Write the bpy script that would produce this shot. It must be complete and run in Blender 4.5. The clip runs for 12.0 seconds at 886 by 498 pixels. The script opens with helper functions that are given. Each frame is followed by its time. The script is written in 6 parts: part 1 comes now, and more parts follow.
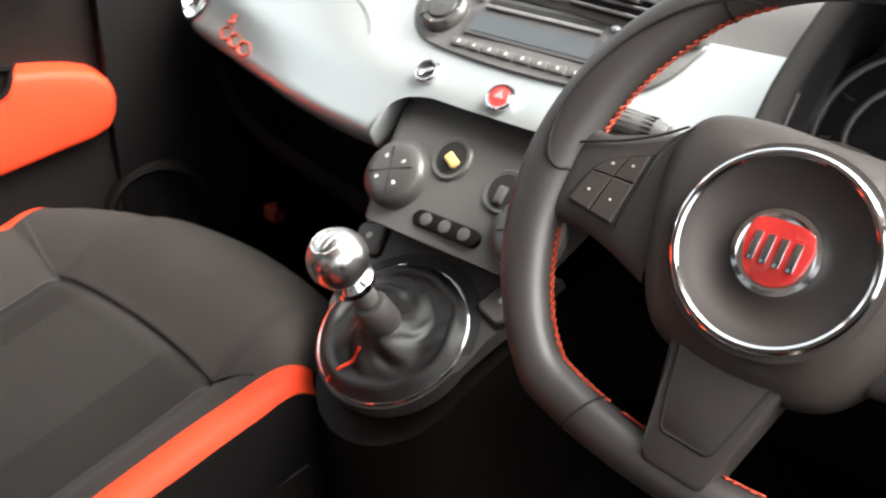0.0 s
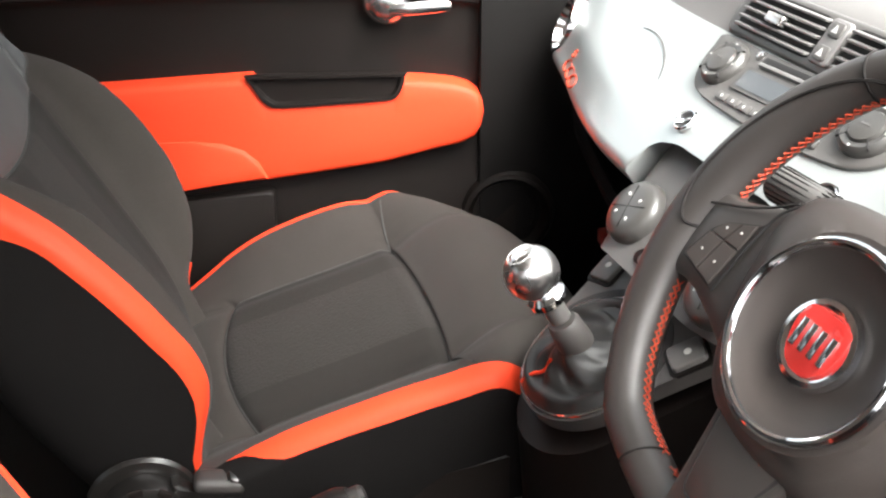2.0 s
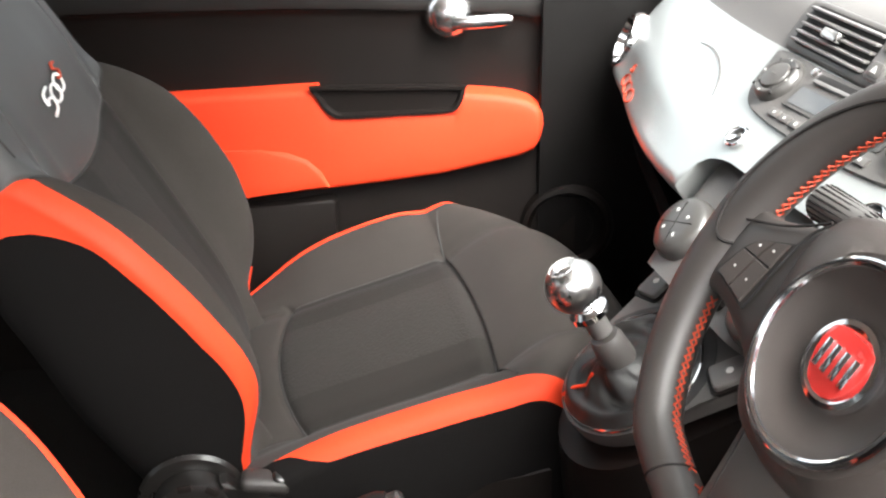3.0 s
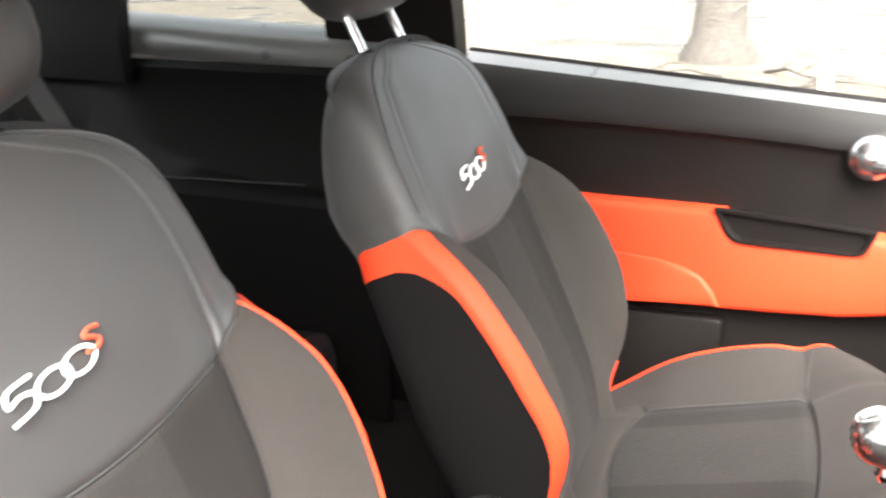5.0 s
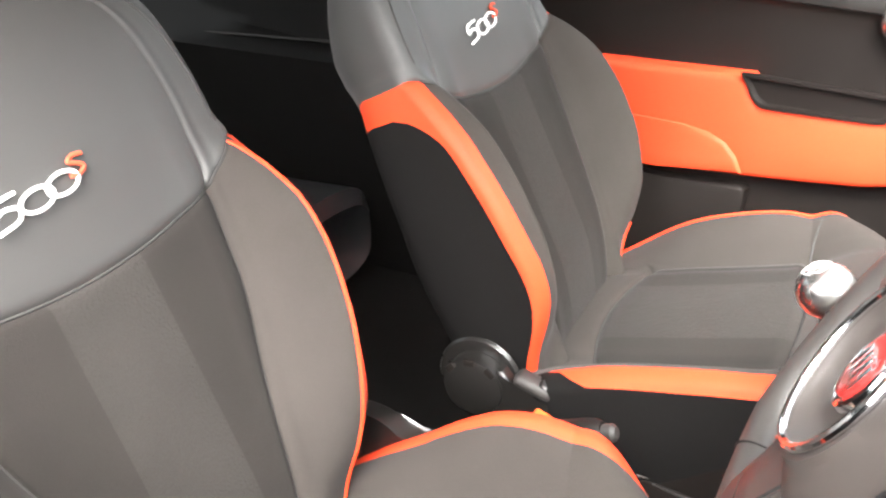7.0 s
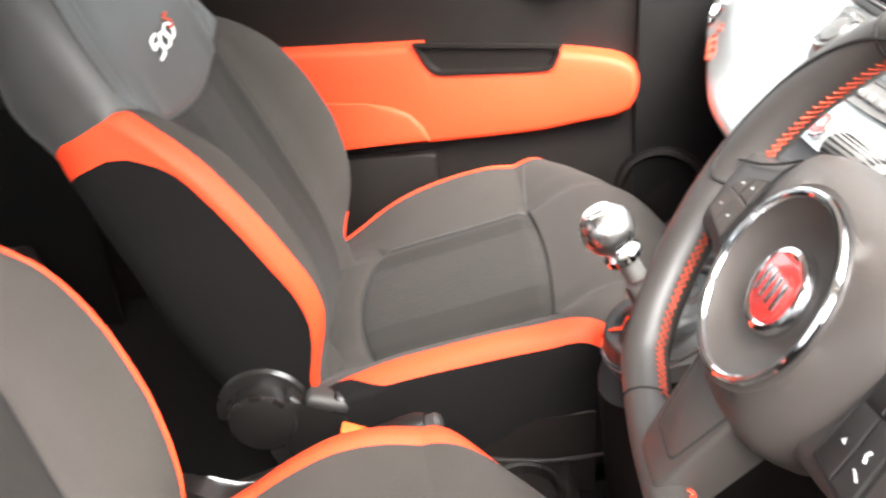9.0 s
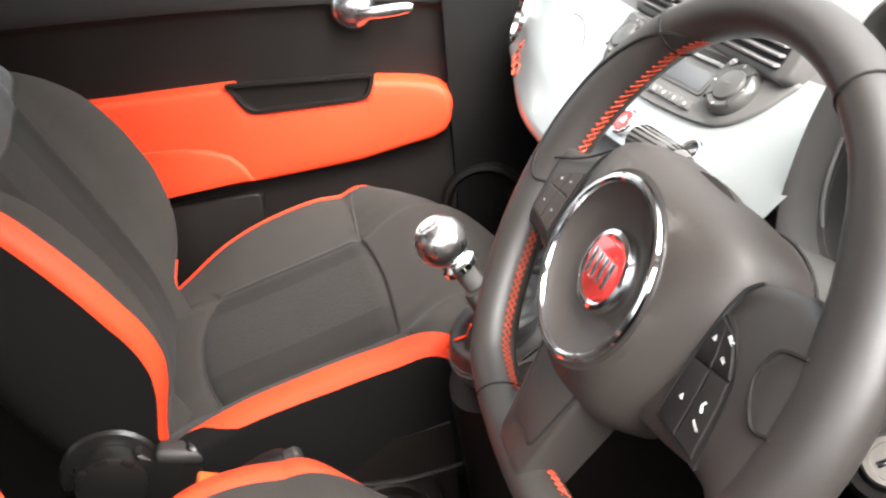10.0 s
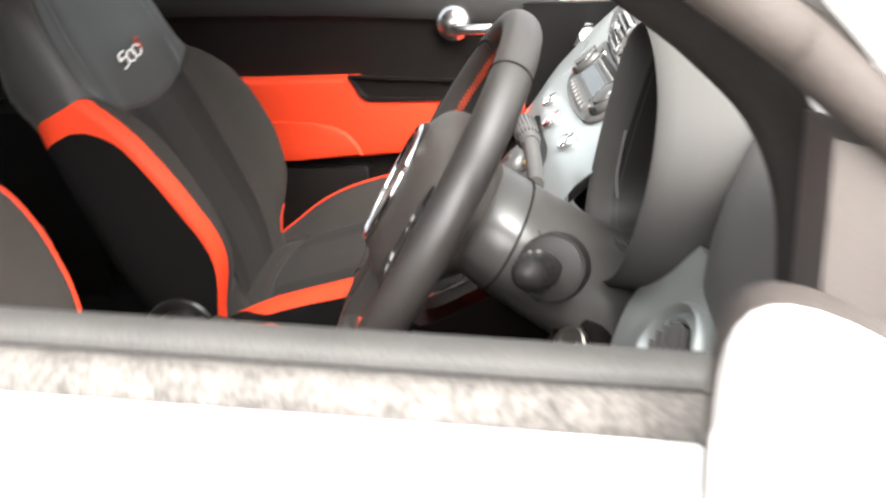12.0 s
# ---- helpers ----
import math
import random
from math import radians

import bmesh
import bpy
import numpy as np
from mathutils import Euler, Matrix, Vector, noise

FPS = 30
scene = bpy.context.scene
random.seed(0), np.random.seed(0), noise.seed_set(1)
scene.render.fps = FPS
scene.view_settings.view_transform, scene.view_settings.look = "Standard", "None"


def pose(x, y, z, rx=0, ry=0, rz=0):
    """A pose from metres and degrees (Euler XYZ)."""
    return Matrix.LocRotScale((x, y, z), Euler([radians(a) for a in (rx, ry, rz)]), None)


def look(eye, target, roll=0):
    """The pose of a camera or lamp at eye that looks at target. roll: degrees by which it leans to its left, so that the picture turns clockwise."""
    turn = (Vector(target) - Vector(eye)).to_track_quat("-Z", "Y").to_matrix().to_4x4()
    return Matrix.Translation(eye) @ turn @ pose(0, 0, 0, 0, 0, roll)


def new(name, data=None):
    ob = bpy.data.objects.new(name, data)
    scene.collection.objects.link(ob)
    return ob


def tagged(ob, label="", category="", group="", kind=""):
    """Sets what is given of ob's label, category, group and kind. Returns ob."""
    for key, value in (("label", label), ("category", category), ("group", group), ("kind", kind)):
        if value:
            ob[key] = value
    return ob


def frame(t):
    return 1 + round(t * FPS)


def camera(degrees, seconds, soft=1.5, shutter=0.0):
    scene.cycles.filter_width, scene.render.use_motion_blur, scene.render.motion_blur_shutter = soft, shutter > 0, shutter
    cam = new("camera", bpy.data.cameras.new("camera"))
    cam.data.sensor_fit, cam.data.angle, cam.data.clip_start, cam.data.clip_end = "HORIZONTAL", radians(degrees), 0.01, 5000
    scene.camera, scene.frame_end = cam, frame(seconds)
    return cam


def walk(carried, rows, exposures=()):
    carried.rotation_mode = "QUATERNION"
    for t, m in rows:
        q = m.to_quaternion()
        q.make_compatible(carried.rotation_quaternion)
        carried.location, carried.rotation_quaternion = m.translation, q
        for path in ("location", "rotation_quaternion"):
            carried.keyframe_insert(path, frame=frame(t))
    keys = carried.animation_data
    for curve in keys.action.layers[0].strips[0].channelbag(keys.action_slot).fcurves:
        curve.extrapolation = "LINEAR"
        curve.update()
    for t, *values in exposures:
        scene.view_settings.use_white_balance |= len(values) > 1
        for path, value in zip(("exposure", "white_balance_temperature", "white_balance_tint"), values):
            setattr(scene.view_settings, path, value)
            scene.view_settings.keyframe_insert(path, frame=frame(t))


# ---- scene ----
cam = camera(51.5, 12.0, soft=2.2, shutter=0.45)
PATH = [
    (0, (0.489, -0.443, 1.103), (-0.709, 0.838, 0.143), 2.6),
    (0.5, (0.557, -0.396, 1.106), (-0.855, 0.625, 0.124), 2.9),
    (1, (0.648, -0.360, 1.130), (-0.978, 0.395, 0.244), 2.1),
    (1.5, (0.673, -0.326, 1.130), (-1.029, 0.232, 0.240), 0.0),
    (2, (0.667, -0.277, 1.134), (-1.062, 0.131, 0.216), -0.6),
    (2.5, (0.673, -0.267, 1.134), (-1.076, 0.078, 0.228), -0.7),
    (2.7, (0.677, -0.264, 1.137), (-1.082, 0.047, 0.237), -1.2),
    (4.3, (0.706, -0.162, 1.132), (-1.128, -0.441, 0.384), -1.2),
    (4.5, (0.715, -0.157, 1.122), (-1.115, -0.574, 0.432), -1.6),
    (5, (0.764, -0.114, 1.137), (-0.987, -0.850, 0.510), -0.4),
    (5.5, (0.774, -0.062, 1.128), (-0.864, -0.987, 0.447), -0.7),
    (6, (0.771, -0.023, 1.127), (-0.815, -0.986, 0.380), -0.0),
    (6.5, (0.765, 0.005, 1.125), (-0.796, -0.936, 0.302), -0.2),
    (6.7, (0.764, 0.009, 1.127), (-0.799, -0.904, 0.275), -0.3),
    (8.3, (0.744, -0.080, 1.129), (-0.944, -0.589, 0.184), -2.6),
    (8.5, (0.746, -0.114, 1.132), (-0.973, -0.480, 0.178), -1.4),
    (9, (0.753, -0.148, 1.127), (-1.017, -0.249, 0.200), -3.7),
    (9.5, (0.762, -0.158, 1.124), (-1.013, -0.016, 0.211), -5.3),
    (10, (0.769, -0.155, 1.120), (-1.007, 0.113, 0.239), -5.2),
    (10.5, (0.776, -0.151, 1.123), (-0.994, 0.152, 0.243), -4.9),
    (11, (0.826, -0.117, 1.141), (-0.952, 0.110, 0.253), -4.7),
    (11.5, (0.927, -0.004, 1.139), (-0.901, 0.019, 0.326), -4.0),
    (12, (1.083, 0.140, 1.134), (-0.741, -0.095, 0.348), -2.5),
]
walk(cam, [(t, look(eye, target, roll)) for t, eye, target, roll in PATH],
     exposures=[(0.0, 1.88), (0.5, 2.35), (1.5, 2.21), (2.7, 2.1), (4.4, 2.92), (5.0, 2.96), (5.5, 2.96), (6.0, 3.12), (6.5, 3.2), (8.5, 3.36), (9.0, 3.04), (9.5, 2.68), (10.2, 2.3), (11.0, 2.34), (11.5, 2.75), (12.0, 1.83)])

# ---- light: bright overcast day, soft sun high over the bonnet ----
SUN_ELEVATION, SUN_AZIMUTH = 50.0, 66.0
world = bpy.data.worlds.new("sky")
scene.world = world
world.use_nodes = True
wn = world.node_tree.nodes
sky = wn.new("ShaderNodeTexSky")
sky.sky_type = "NISHITA"
sky.sun_disc = False
sky.sun_elevation, sky.sun_rotation = radians(SUN_ELEVATION), radians(SUN_AZIMUTH)
sky.air_density, sky.dust_density, sky.ozone_density = 0.7, 9.0, 0.3
cloud = wn.new("ShaderNodeHueSaturation")
cloud.inputs["Saturation"].default_value = 0.22
world.node_tree.links.new(sky.outputs["Color"], cloud.inputs["Color"])
world.node_tree.links.new(cloud.outputs["Color"], wn["Background"].inputs["Color"])
wn["Background"].inputs["Strength"].default_value = 0.26
sun_data = bpy.data.lights.new("sun", "SUN")
sun_data.energy, sun_data.angle, sun_data.color = 0.8, radians(60.0), (1.0, 0.99, 0.98)
sun = new("sun", sun_data)
sun.matrix_world = look(
    (30 * math.sin(radians(SUN_AZIMUTH)) * math.cos(radians(SUN_ELEVATION)),
     30 * math.cos(radians(SUN_AZIMUTH)) * math.cos(radians(SUN_ELEVATION)),
     30 * math.sin(radians(SUN_ELEVATION))), (0, 0, 0.8))


# ---- materials ----
def material(name, colour, rough=0.5, metal=0.0, spread=0.12, scale=40.0, bump=0.15, bump_scale=600.0, distance=0.0006,
             coat=0.0, sheen=0.0, spec=0.5):
    """A surface with variation at two scales: broad stains and fine grain with relief."""
    m = bpy.data.materials.new(name)
    m.use_nodes = True
    nt = m.node_tree
    n, l = nt.nodes, nt.links
    b = n["Principled BSDF"]
    co = n.new("ShaderNodeTexCoord")
    broad = n.new("ShaderNodeTexNoise")
    broad.inputs["Scale"].default_value, broad.inputs["Detail"].default_value = scale, 4.0
    fine = n.new("ShaderNodeTexNoise")
    fine.inputs["Scale"].default_value, fine.inputs["Detail"].default_value = bump_scale, 3.0
    l.new(co.outputs["Object"], broad.inputs["Vector"])
    l.new(co.outputs["Object"], fine.inputs["Vector"])
    both = n.new("ShaderNodeMath")
    both.operation = "ADD"
    l.new(broad.outputs["Fac"], both.inputs[0])
    l.new(fine.outputs["Fac"], both.inputs[1])
    ramp = n.new("ShaderNodeMapRange")
    ramp.inputs["From Min"].default_value, ramp.inputs["From Max"].default_value = 0.6, 1.4
    ramp.inputs["To Min"].default_value, ramp.inputs["To Max"].default_value = 1 - spread, 1 + spread
    l.new(both.outputs[0], ramp.inputs["Value"])
    mul = n.new("ShaderNodeVectorMath")
    mul.operation = "SCALE"
    mul.inputs[0].default_value = colour
    l.new(ramp.outputs["Result"], mul.inputs["Scale"])
    l.new(mul.outputs["Vector"], b.inputs["Base Color"])
    rr = n.new("ShaderNodeMapRange")
    rr.inputs["To Min"].default_value, rr.inputs["To Max"].default_value = max(0.02, rough - 0.08), min(1, rough + 0.08)
    l.new(broad.outputs["Fac"], rr.inputs["Value"])
    l.new(rr.outputs["Result"], b.inputs["Roughness"])
    b.inputs["Metallic"].default_value = metal
    b.inputs["Specular IOR Level"].default_value = spec
    b.inputs["Coat Weight"].default_value = coat
    b.inputs["Coat Roughness"].default_value = 0.08
    b.inputs["Sheen Weight"].default_value = sheen
    if bump:
        bu = n.new("ShaderNodeBump")
        bu.inputs["Strength"].default_value, bu.inputs["Distance"].default_value = bump, distance
        l.new(fine.outputs["Fac"], bu.inputs["Height"])
        l.new(bu.outputs["Normal"], b.inputs["Normal"])
    return m


def weave(name, colour, size, mix=0.35, rough=0.9, sheen=0.03, spec=0.08):
    """Woven cloth: crossed threads with relief and soft stains."""
    m = material(name, colour, rough, 0, 0.15, 14.0, 0.0, 900.0, sheen=sheen, spec=spec)
    nt = m.node_tree
    n, l = nt.nodes, nt.links
    b = n["Principled BSDF"]
    co = n.new("ShaderNodeTexCoord")
    v = n.new("ShaderNodeTexVoronoi")
    v.inputs["Scale"].default_value = 1.0 / size
    l.new(co.outputs["Object"], v.inputs["Vector"])
    bu = n.new("ShaderNodeBump")
    bu.inputs["Strength"].default_value, bu.inputs["Distance"].default_value = mix, size * 0.35
    l.new(v.outputs["Distance"], bu.inputs["Height"])
    l.new(bu.outputs["Normal"], b.inputs["Normal"])
    return m


M_FABRIC = weave("seat_cloth_grey", (0.0275, 0.0240, 0.0217), 0.0011)
M_INSERT = weave("seat_cloth_dark", (0.0150, 0.0132, 0.0120), 0.0012)
M_STRIPE = weave("seat_cloth_patterned", (0.0205, 0.0185, 0.0170), 0.0032, 0.5)
M_HEAD = material("seat_leatherette", (0.0190, 0.0178, 0.0166), 0.58, 0, 0.08, 12, 0.15, 1400, 0.0004, sheen=0.06, spec=0.62)
M_SIDE = weave("seat_side_cloth_black", (0.0045, 0.0041, 0.004), 0.001, sheen=0.0, spec=0.08)
M_ORANGE = material("orange_leatherette", (0.62, 0.0425, 0.0122), 0.62, 0, 0.06, 9, 0.25, 1300, 0.0004, spec=0.24)
M_THREAD = material("orange_thread", (0.42, 0.050, 0.018), 0.75, 0, 0.2, 200, 0.3, 2500, 0.0003)
M_THREAD_GREY = material("dark_thread", (0.016, 0.015, 0.014), 0.8)
M_BLACK = material("black_plastic", (0.0060, 0.0046, 0.0040), 0.5, 0, 0.15, 20, 0.25, 1500, 0.0004, spec=0.17)
M_SATIN = material("satin_grey_plastic", (0.085, 0.081, 0.077), 0.42, 0, 0.1, 15, 0.2, 1600, 0.0003)
M_DASH = material("dash_top_grey", (0.120, 0.115, 0.110), 0.55, 0, 0.08, 14, 0.3, 1300, 0.0005)
M_HOOD = material("hood_grey", (0.066, 0.063, 0.060), 0.7, 0, 0.08, 14, 0.3, 1300, 0.0005, spec=0.2)
M_FRAME = material("weathered_frame", (0.060, 0.051, 0.046), 0.7, 0, 0.18, 18, 0.3, 300, 0.0008, spec=0.25)
M_CARPET = material("black_carpet", (0.0065, 0.0058, 0.0053), 0.95, 0, 0.4, 30, 0.9, 500, 0.003, spec=0.1)
M_LEATHER = material("wheel_leather", (0.031, 0.0268, 0.0242), 0.46, 0, 0.16, 18, 0.2, 1300, 0.0004, spec=0.75)
M_PAD = material("airbag_cover", (0.043, 0.036, 0.032), 0.48, 0, 0.1, 22, 0.3, 1300, 0.0005)
M_PEARL = material("pearl_dash_paint", (0.44, 0.468, 0.458), 0.36, 0.65, 0.03, 6, 0.0, 900, coat=0.35)
M_WHITE = material("white_car_paint", (0.82, 0.82, 0.8), 0.3, 0, 0.03, 5, 0.0, 900, coat=1.0)
M_CHROME = material("chrome", (0.82, 0.82, 0.83), 0.12, 1.0, 0.03, 20, 0.0)
M_SATINCHROME = material("satin_chrome", (0.74, 0.74, 0.74), 0.24, 1.0, 0.03, 20, 0.0)
M_STEEL = material("brushed_metal", (0.62, 0.61, 0.6), 0.28, 1.0, 0.06, 30, 0.1, 900, 0.0002)
M_WORN = material("worn_metal", (0.26, 0.24, 0.215), 0.4, 1.0, 0.2, 60, 0.2, 900, 0.0003)
M_RED = material("red_enamel", (0.55, 0.035, 0.03), 0.25, 0, 0.06, 30, 0.0, coat=1.0)
M_WHITE_PRINT = material("white_print", (0.52, 0.52, 0.50), 0.6, 0, 0.05, 50, 0.0)
M_WHITE_THREAD = material("white_thread", (0.78, 0.77, 0.75), 0.8, 0, 0.12, 300, 0.5, 1800, 0.0005)
M_SPEAKER = material("light_grey_plastic", (0.16, 0.155, 0.15), 0.4, 0, 0.08, 18, 0.15, 1500, 0.0003)
M_SCREEN = material("grey_display", (0.06, 0.066, 0.07), 0.14, 0, 0.04, 20, 0.0)
M_DARKGLASS = material("dark_gauge_glass", (0.012, 0.012, 0.013), 0.12, 0, 0.1, 20, 0.0)
M_AMBER = material("amber_marker", (0.75, 0.5, 0.18), 0.5)
M_BUCKLE = material("orange_buckle_plastic", (0.62, 0.085, 0.012), 0.45)
M_CLIP = material("dull_red_plastic", (0.20, 0.020, 0.012), 0.6, 0, 0.1, 60, 0.0)
M_GLOSSBLACK = material("glossy_black_plastic", (0.0055, 0.0050, 0.0046), 0.30, 0, 0.1, 20, 0.1, 1500, 0.0003, spec=0.55)
M_RUBBER = material("weathered_window_seal", (0.095, 0.087, 0.079), 0.85, 0, 0.65, 60, 0.6, 260, 0.002)
M_SEAL = material("black_rubber", (0.014, 0.0125, 0.012), 0.75, 0, 0.2, 25, 0.3, 700, 0.0005, spec=0.2)
M_BELT = weave("grey_webbing", (0.09, 0.09, 0.09), 0.0014)
M_HEADLINER = material("grey_headliner", (0.58, 0.56, 0.53), 0.9, 0, 0.1, 20, 0.4, 900, 0.0008)
M_REARSEAT = material("black_rear_leather", (0.018, 0.018, 0.019), 0.4, 0, 0.15, 16, 0.3, 900, 0.0006)
M_SOCKET = material("black_recess", (0.011, 0.0105, 0.010), 0.7)

M_REAR = material("black_rear_trim", (0.0055, 0.0050, 0.0048), 0.5, 0, 0.15, 20, 0.25, 1500, 0.0004, spec=0.12)
M_DIAL = material("glossy_grey_dial", (0.055, 0.053, 0.050), 0.3, 0, 0.08, 20, 0.0)
M_SPOKE = material("satin_spoke", (0.042, 0.037, 0.034), 0.4, 0.0, 0.08, 18, 0.15, 1500, 0.0003)
M_GAITER = material("gaiter_leather", (0.009, 0.0080, 0.0072), 0.48, 0, 0.12, 18, 0.3, 1100, 0.0005, spec=0.5)
M_TRAY = material("satin_dark_tray", (0.052, 0.048, 0.045), 0.45, 0, 0.1, 15, 0.2, 1600, 0.0003, spec=0.4)
M_GRIP = material("soft_black_plastic", (0.020, 0.018, 0.017), 0.5, 0, 0.12, 18, 0.3, 1300, 0.0004, spec=0.32)
M_TRIM = material("door_upper_trim", (0.0125, 0.0112, 0.0105), 0.55, 0, 0.12, 18, 0.3, 1300, 0.0004, spec=0.3)
M_SAIL = material("weathered_corner_plastic", (0.088, 0.077, 0.071), 0.55, 0, 0.12, 16, 0.25, 900, 0.0004, spec=0.35)
M_PILLARSEAL = material("worn_door_seal", (0.030, 0.0265, 0.0245), 0.75, 0, 0.2, 25, 0.3, 700, 0.0005, spec=0.2)
# base far paler than the trim: glare on the ledges put into the colour
M_LEDGE = material("glossy_sill_glare_tone", (0.110, 0.110, 0.106), 0.30, 0, 0.15, 20, 0.25, 900, 0.0004, spec=0.9)
M_GROUND = material("wet_leaf_litter", (0.085, 0.068, 0.048), 0.75, 0, 0.75, 1.6, 0.9, 26, 0.03)
gr = M_GROUND.node_tree
g_co, g_noise, g_ramp, g_rough = gr.nodes.new("ShaderNodeTexCoord"), gr.nodes.new("ShaderNodeTexNoise"), gr.nodes.new("ShaderNodeMapRange"), gr.nodes.new("ShaderNodeMapRange")
g_noise.inputs["Scale"].default_value, g_noise.inputs["Detail"].default_value = 0.45, 5.0
gr.links.new(g_co.outputs["Object"], g_noise.inputs["Vector"])
g_ramp.inputs["From Min"].default_value, g_ramp.inputs["From Max"].default_value = 0.55, 0.60
gr.links.new(g_noise.outputs["Fac"], g_ramp.inputs["Value"])
g_rough.inputs["To Min"].default_value, g_rough.inputs["To Max"].default_value = 0.8, 0.06
gr.links.new(g_ramp.outputs["Result"], g_rough.inputs["Value"])
gr.links.new(g_rough.outputs["Result"], gr.nodes["Principled BSDF"].inputs["Roughness"])
M_BARK = material("dark_bark", (0.06, 0.05, 0.042), 0.9, 0, 0.5, 12, 0.9, 40, 0.02)
M_SILL = material("dusty_sill_plastic", (0.045, 0.043, 0.040), 0.7, 0, 0.3, 26, 0.35, 500, 0.0006)
M_POST = material("weathered_post", (0.55, 0.5, 0.42), 0.8, 0, 0.3, 6, 0.5, 60, 0.005)
M_GLASS = bpy.data.materials.new("window_glass")
M_GLASS.use_nodes = True
gn = M_GLASS.node_tree.nodes
g_mix, g_clear, g_gloss = gn.new("ShaderNodeMixShader"), gn.new("ShaderNodeBsdfTransparent"), gn.new("ShaderNodeBsdfGlossy")
g_clear.inputs["Color"].default_value = (0.86, 0.9, 0.88, 1)
g_gloss.inputs["Roughness"].default_value = 0.02
g_mix.inputs["Fac"].default_value = 0.06
M_GLASS.node_tree.links.new(g_clear.outputs[0], g_mix.inputs[1])
M_GLASS.node_tree.links.new(g_gloss.outputs[0], g_mix.inputs[2])
M_GLASS.node_tree.links.new(g_mix.outputs[0], gn["Material Output"].inputs["Surface"])

# tint added to the rear panes to dim the light behind the seats
M_TINT = M_GLASS.copy()
M_TINT.name = "light_cutting_rear_glass"
M_TINT.node_tree.nodes[g_clear.name].inputs["Color"].default_value = (0.42, 0.45, 0.44, 1)


# ---- mesh helpers ----
def part(name, bm, mat, parent=None, label="", sharp=35):
    """Links a bmesh as one mesh object, under a thing or a part if given."""
    bmesh.ops.recalc_face_normals(bm, faces=bm.faces)
    me = bpy.data.meshes.new(name)
    bm.to_mesh(me)
    bm.free()
    me.materials.append(mat)
    me.polygons.foreach_set("use_smooth", [True] * len(me.polygons))
    me.set_sharp_from_angle(angle=radians(sharp))
    ob = new(name, me)
    if parent:
        ob.parent = parent
        ob.matrix_parent_inverse = parent.matrix_world.inverted()
    return tagged(ob, label)


def thing(name, label, category, group="", kind="", at=None):
    ob = new(name)
    ob.empty_display_size = 0.05
    if at is not None:
        ob.location = at
        ob.matrix_world = Matrix.Translation(at)
    return tagged(ob, label, category, group, kind)


def join(*bms):
    out = bmesh.new()
    for b in bms:
        me = bpy.data.meshes.new("tmp")
        b.to_mesh(me)
        b.free()
        out.from_mesh(me)
        bpy.data.meshes.remove(me)
    return out


def moved(bm, m):
    bmesh.ops.transform(bm, matrix=m, verts=bm.verts)
    return bm


def rbox(x0, x1, y0, y1, z0, z1, r=0.004, seg=2):
    """A box with rounded edges."""
    bm = bmesh.new()
    bmesh.ops.create_cube(bm, size=1)
    for v in bm.verts:
        v.co = ((x0 + x1) / 2 + v.co.x * (x1 - x0), (y0 + y1) / 2 + v.co.y * (y1 - y0), (z0 + z1) / 2 + v.co.z * (z1 - z0))
    if r:
        bmesh.ops.bevel(bm, geom=bm.edges[:], offset=min(r, 0.45 * min(abs(x1 - x0), abs(y1 - y0), abs(z1 - z0))), segments=seg, affect="EDGES", profile=0.5)
    return bm


def loft(rings, closed=True, caps=True, loop=False):
    """A skin over rings of points, all of one count; closed: each ring closes on itself; loop: the last ring meets the first."""
    bm = bmesh.new()
    rows = [[bm.verts.new(p) for p in ring] for ring in rings]
    n = len(rows[0])
    for a, b in zip(rows, rows[1:] + ([rows[0]] if loop else [])):
        for i in range(n if closed else n - 1):
            j = (i + 1) % n
            bm.faces.new((a[i], a[j], b[j], b[i]))
    if caps and closed and not loop:
        bm.faces.new(rows[0][::-1])
        bm.faces.new(rows[-1])
    return bm


def lathe(profile, m=Matrix(), n=32):
    """Turns (radius, height) points about local z."""
    rings = [[m @ Vector((max(r, 1e-5) * math.cos(2 * math.pi * i / n), max(r, 1e-5) * math.sin(2 * math.pi * i / n), z)) for i in range(n)] for r, z in profile]
    return loft(rings)


def smooth_path(points, steps=6, loop=False):
    """A Catmull-Rom curve through points."""
    pts = [Vector(p) for p in points]
    out = []
    n = len(pts)
    for i in range(n if loop else n - 1):
        g = (lambda k: pts[k % n]) if loop else (lambda k: pts[min(max(k, 0), n - 1)])
        p0, p1, p2, p3 = g(i - 1), g(i), g(i + 1), g(i + 2)
        for s in range(steps):
            t = s / steps
            out.append(0.5 * (2 * p1 + (p2 - p0) * t + (2 * p0 - 5 * p1 + 4 * p2 - p3) * t * t + (3 * p1 - p0 - 3 * p2 + p3) * t ** 3))
    if not loop:
        out.append(pts[-1])
    return out


def sweep(points, radius, n=8, loop=False, flat=1.0, up=None):
    """A tube along points; radius: a number or one per point; flat: its thickness across up as a share."""
    pts = [Vector(p) for p in points]
    k = len(pts)
    rings = []
    up = Vector(up or (0.123, 0.31, 0.94))
    for i, p in enumerate(pts):
        a = pts[(i - 1) % k] if loop or i else p
        b = pts[(i + 1) % k] if loop or i < k - 1 else p
        d = (b - a).normalized()
        s = d.cross(up).normalized()
        u = s.cross(d)
        r = radius[i] if isinstance(radius, (list, tuple)) else radius
        rings.append([p + s * r * math.cos(2 * math.pi * j / n) + u * r * flat * math.sin(2 * math.pi * j / n) for j in range(n)])
    return loft(rings, loop=loop)


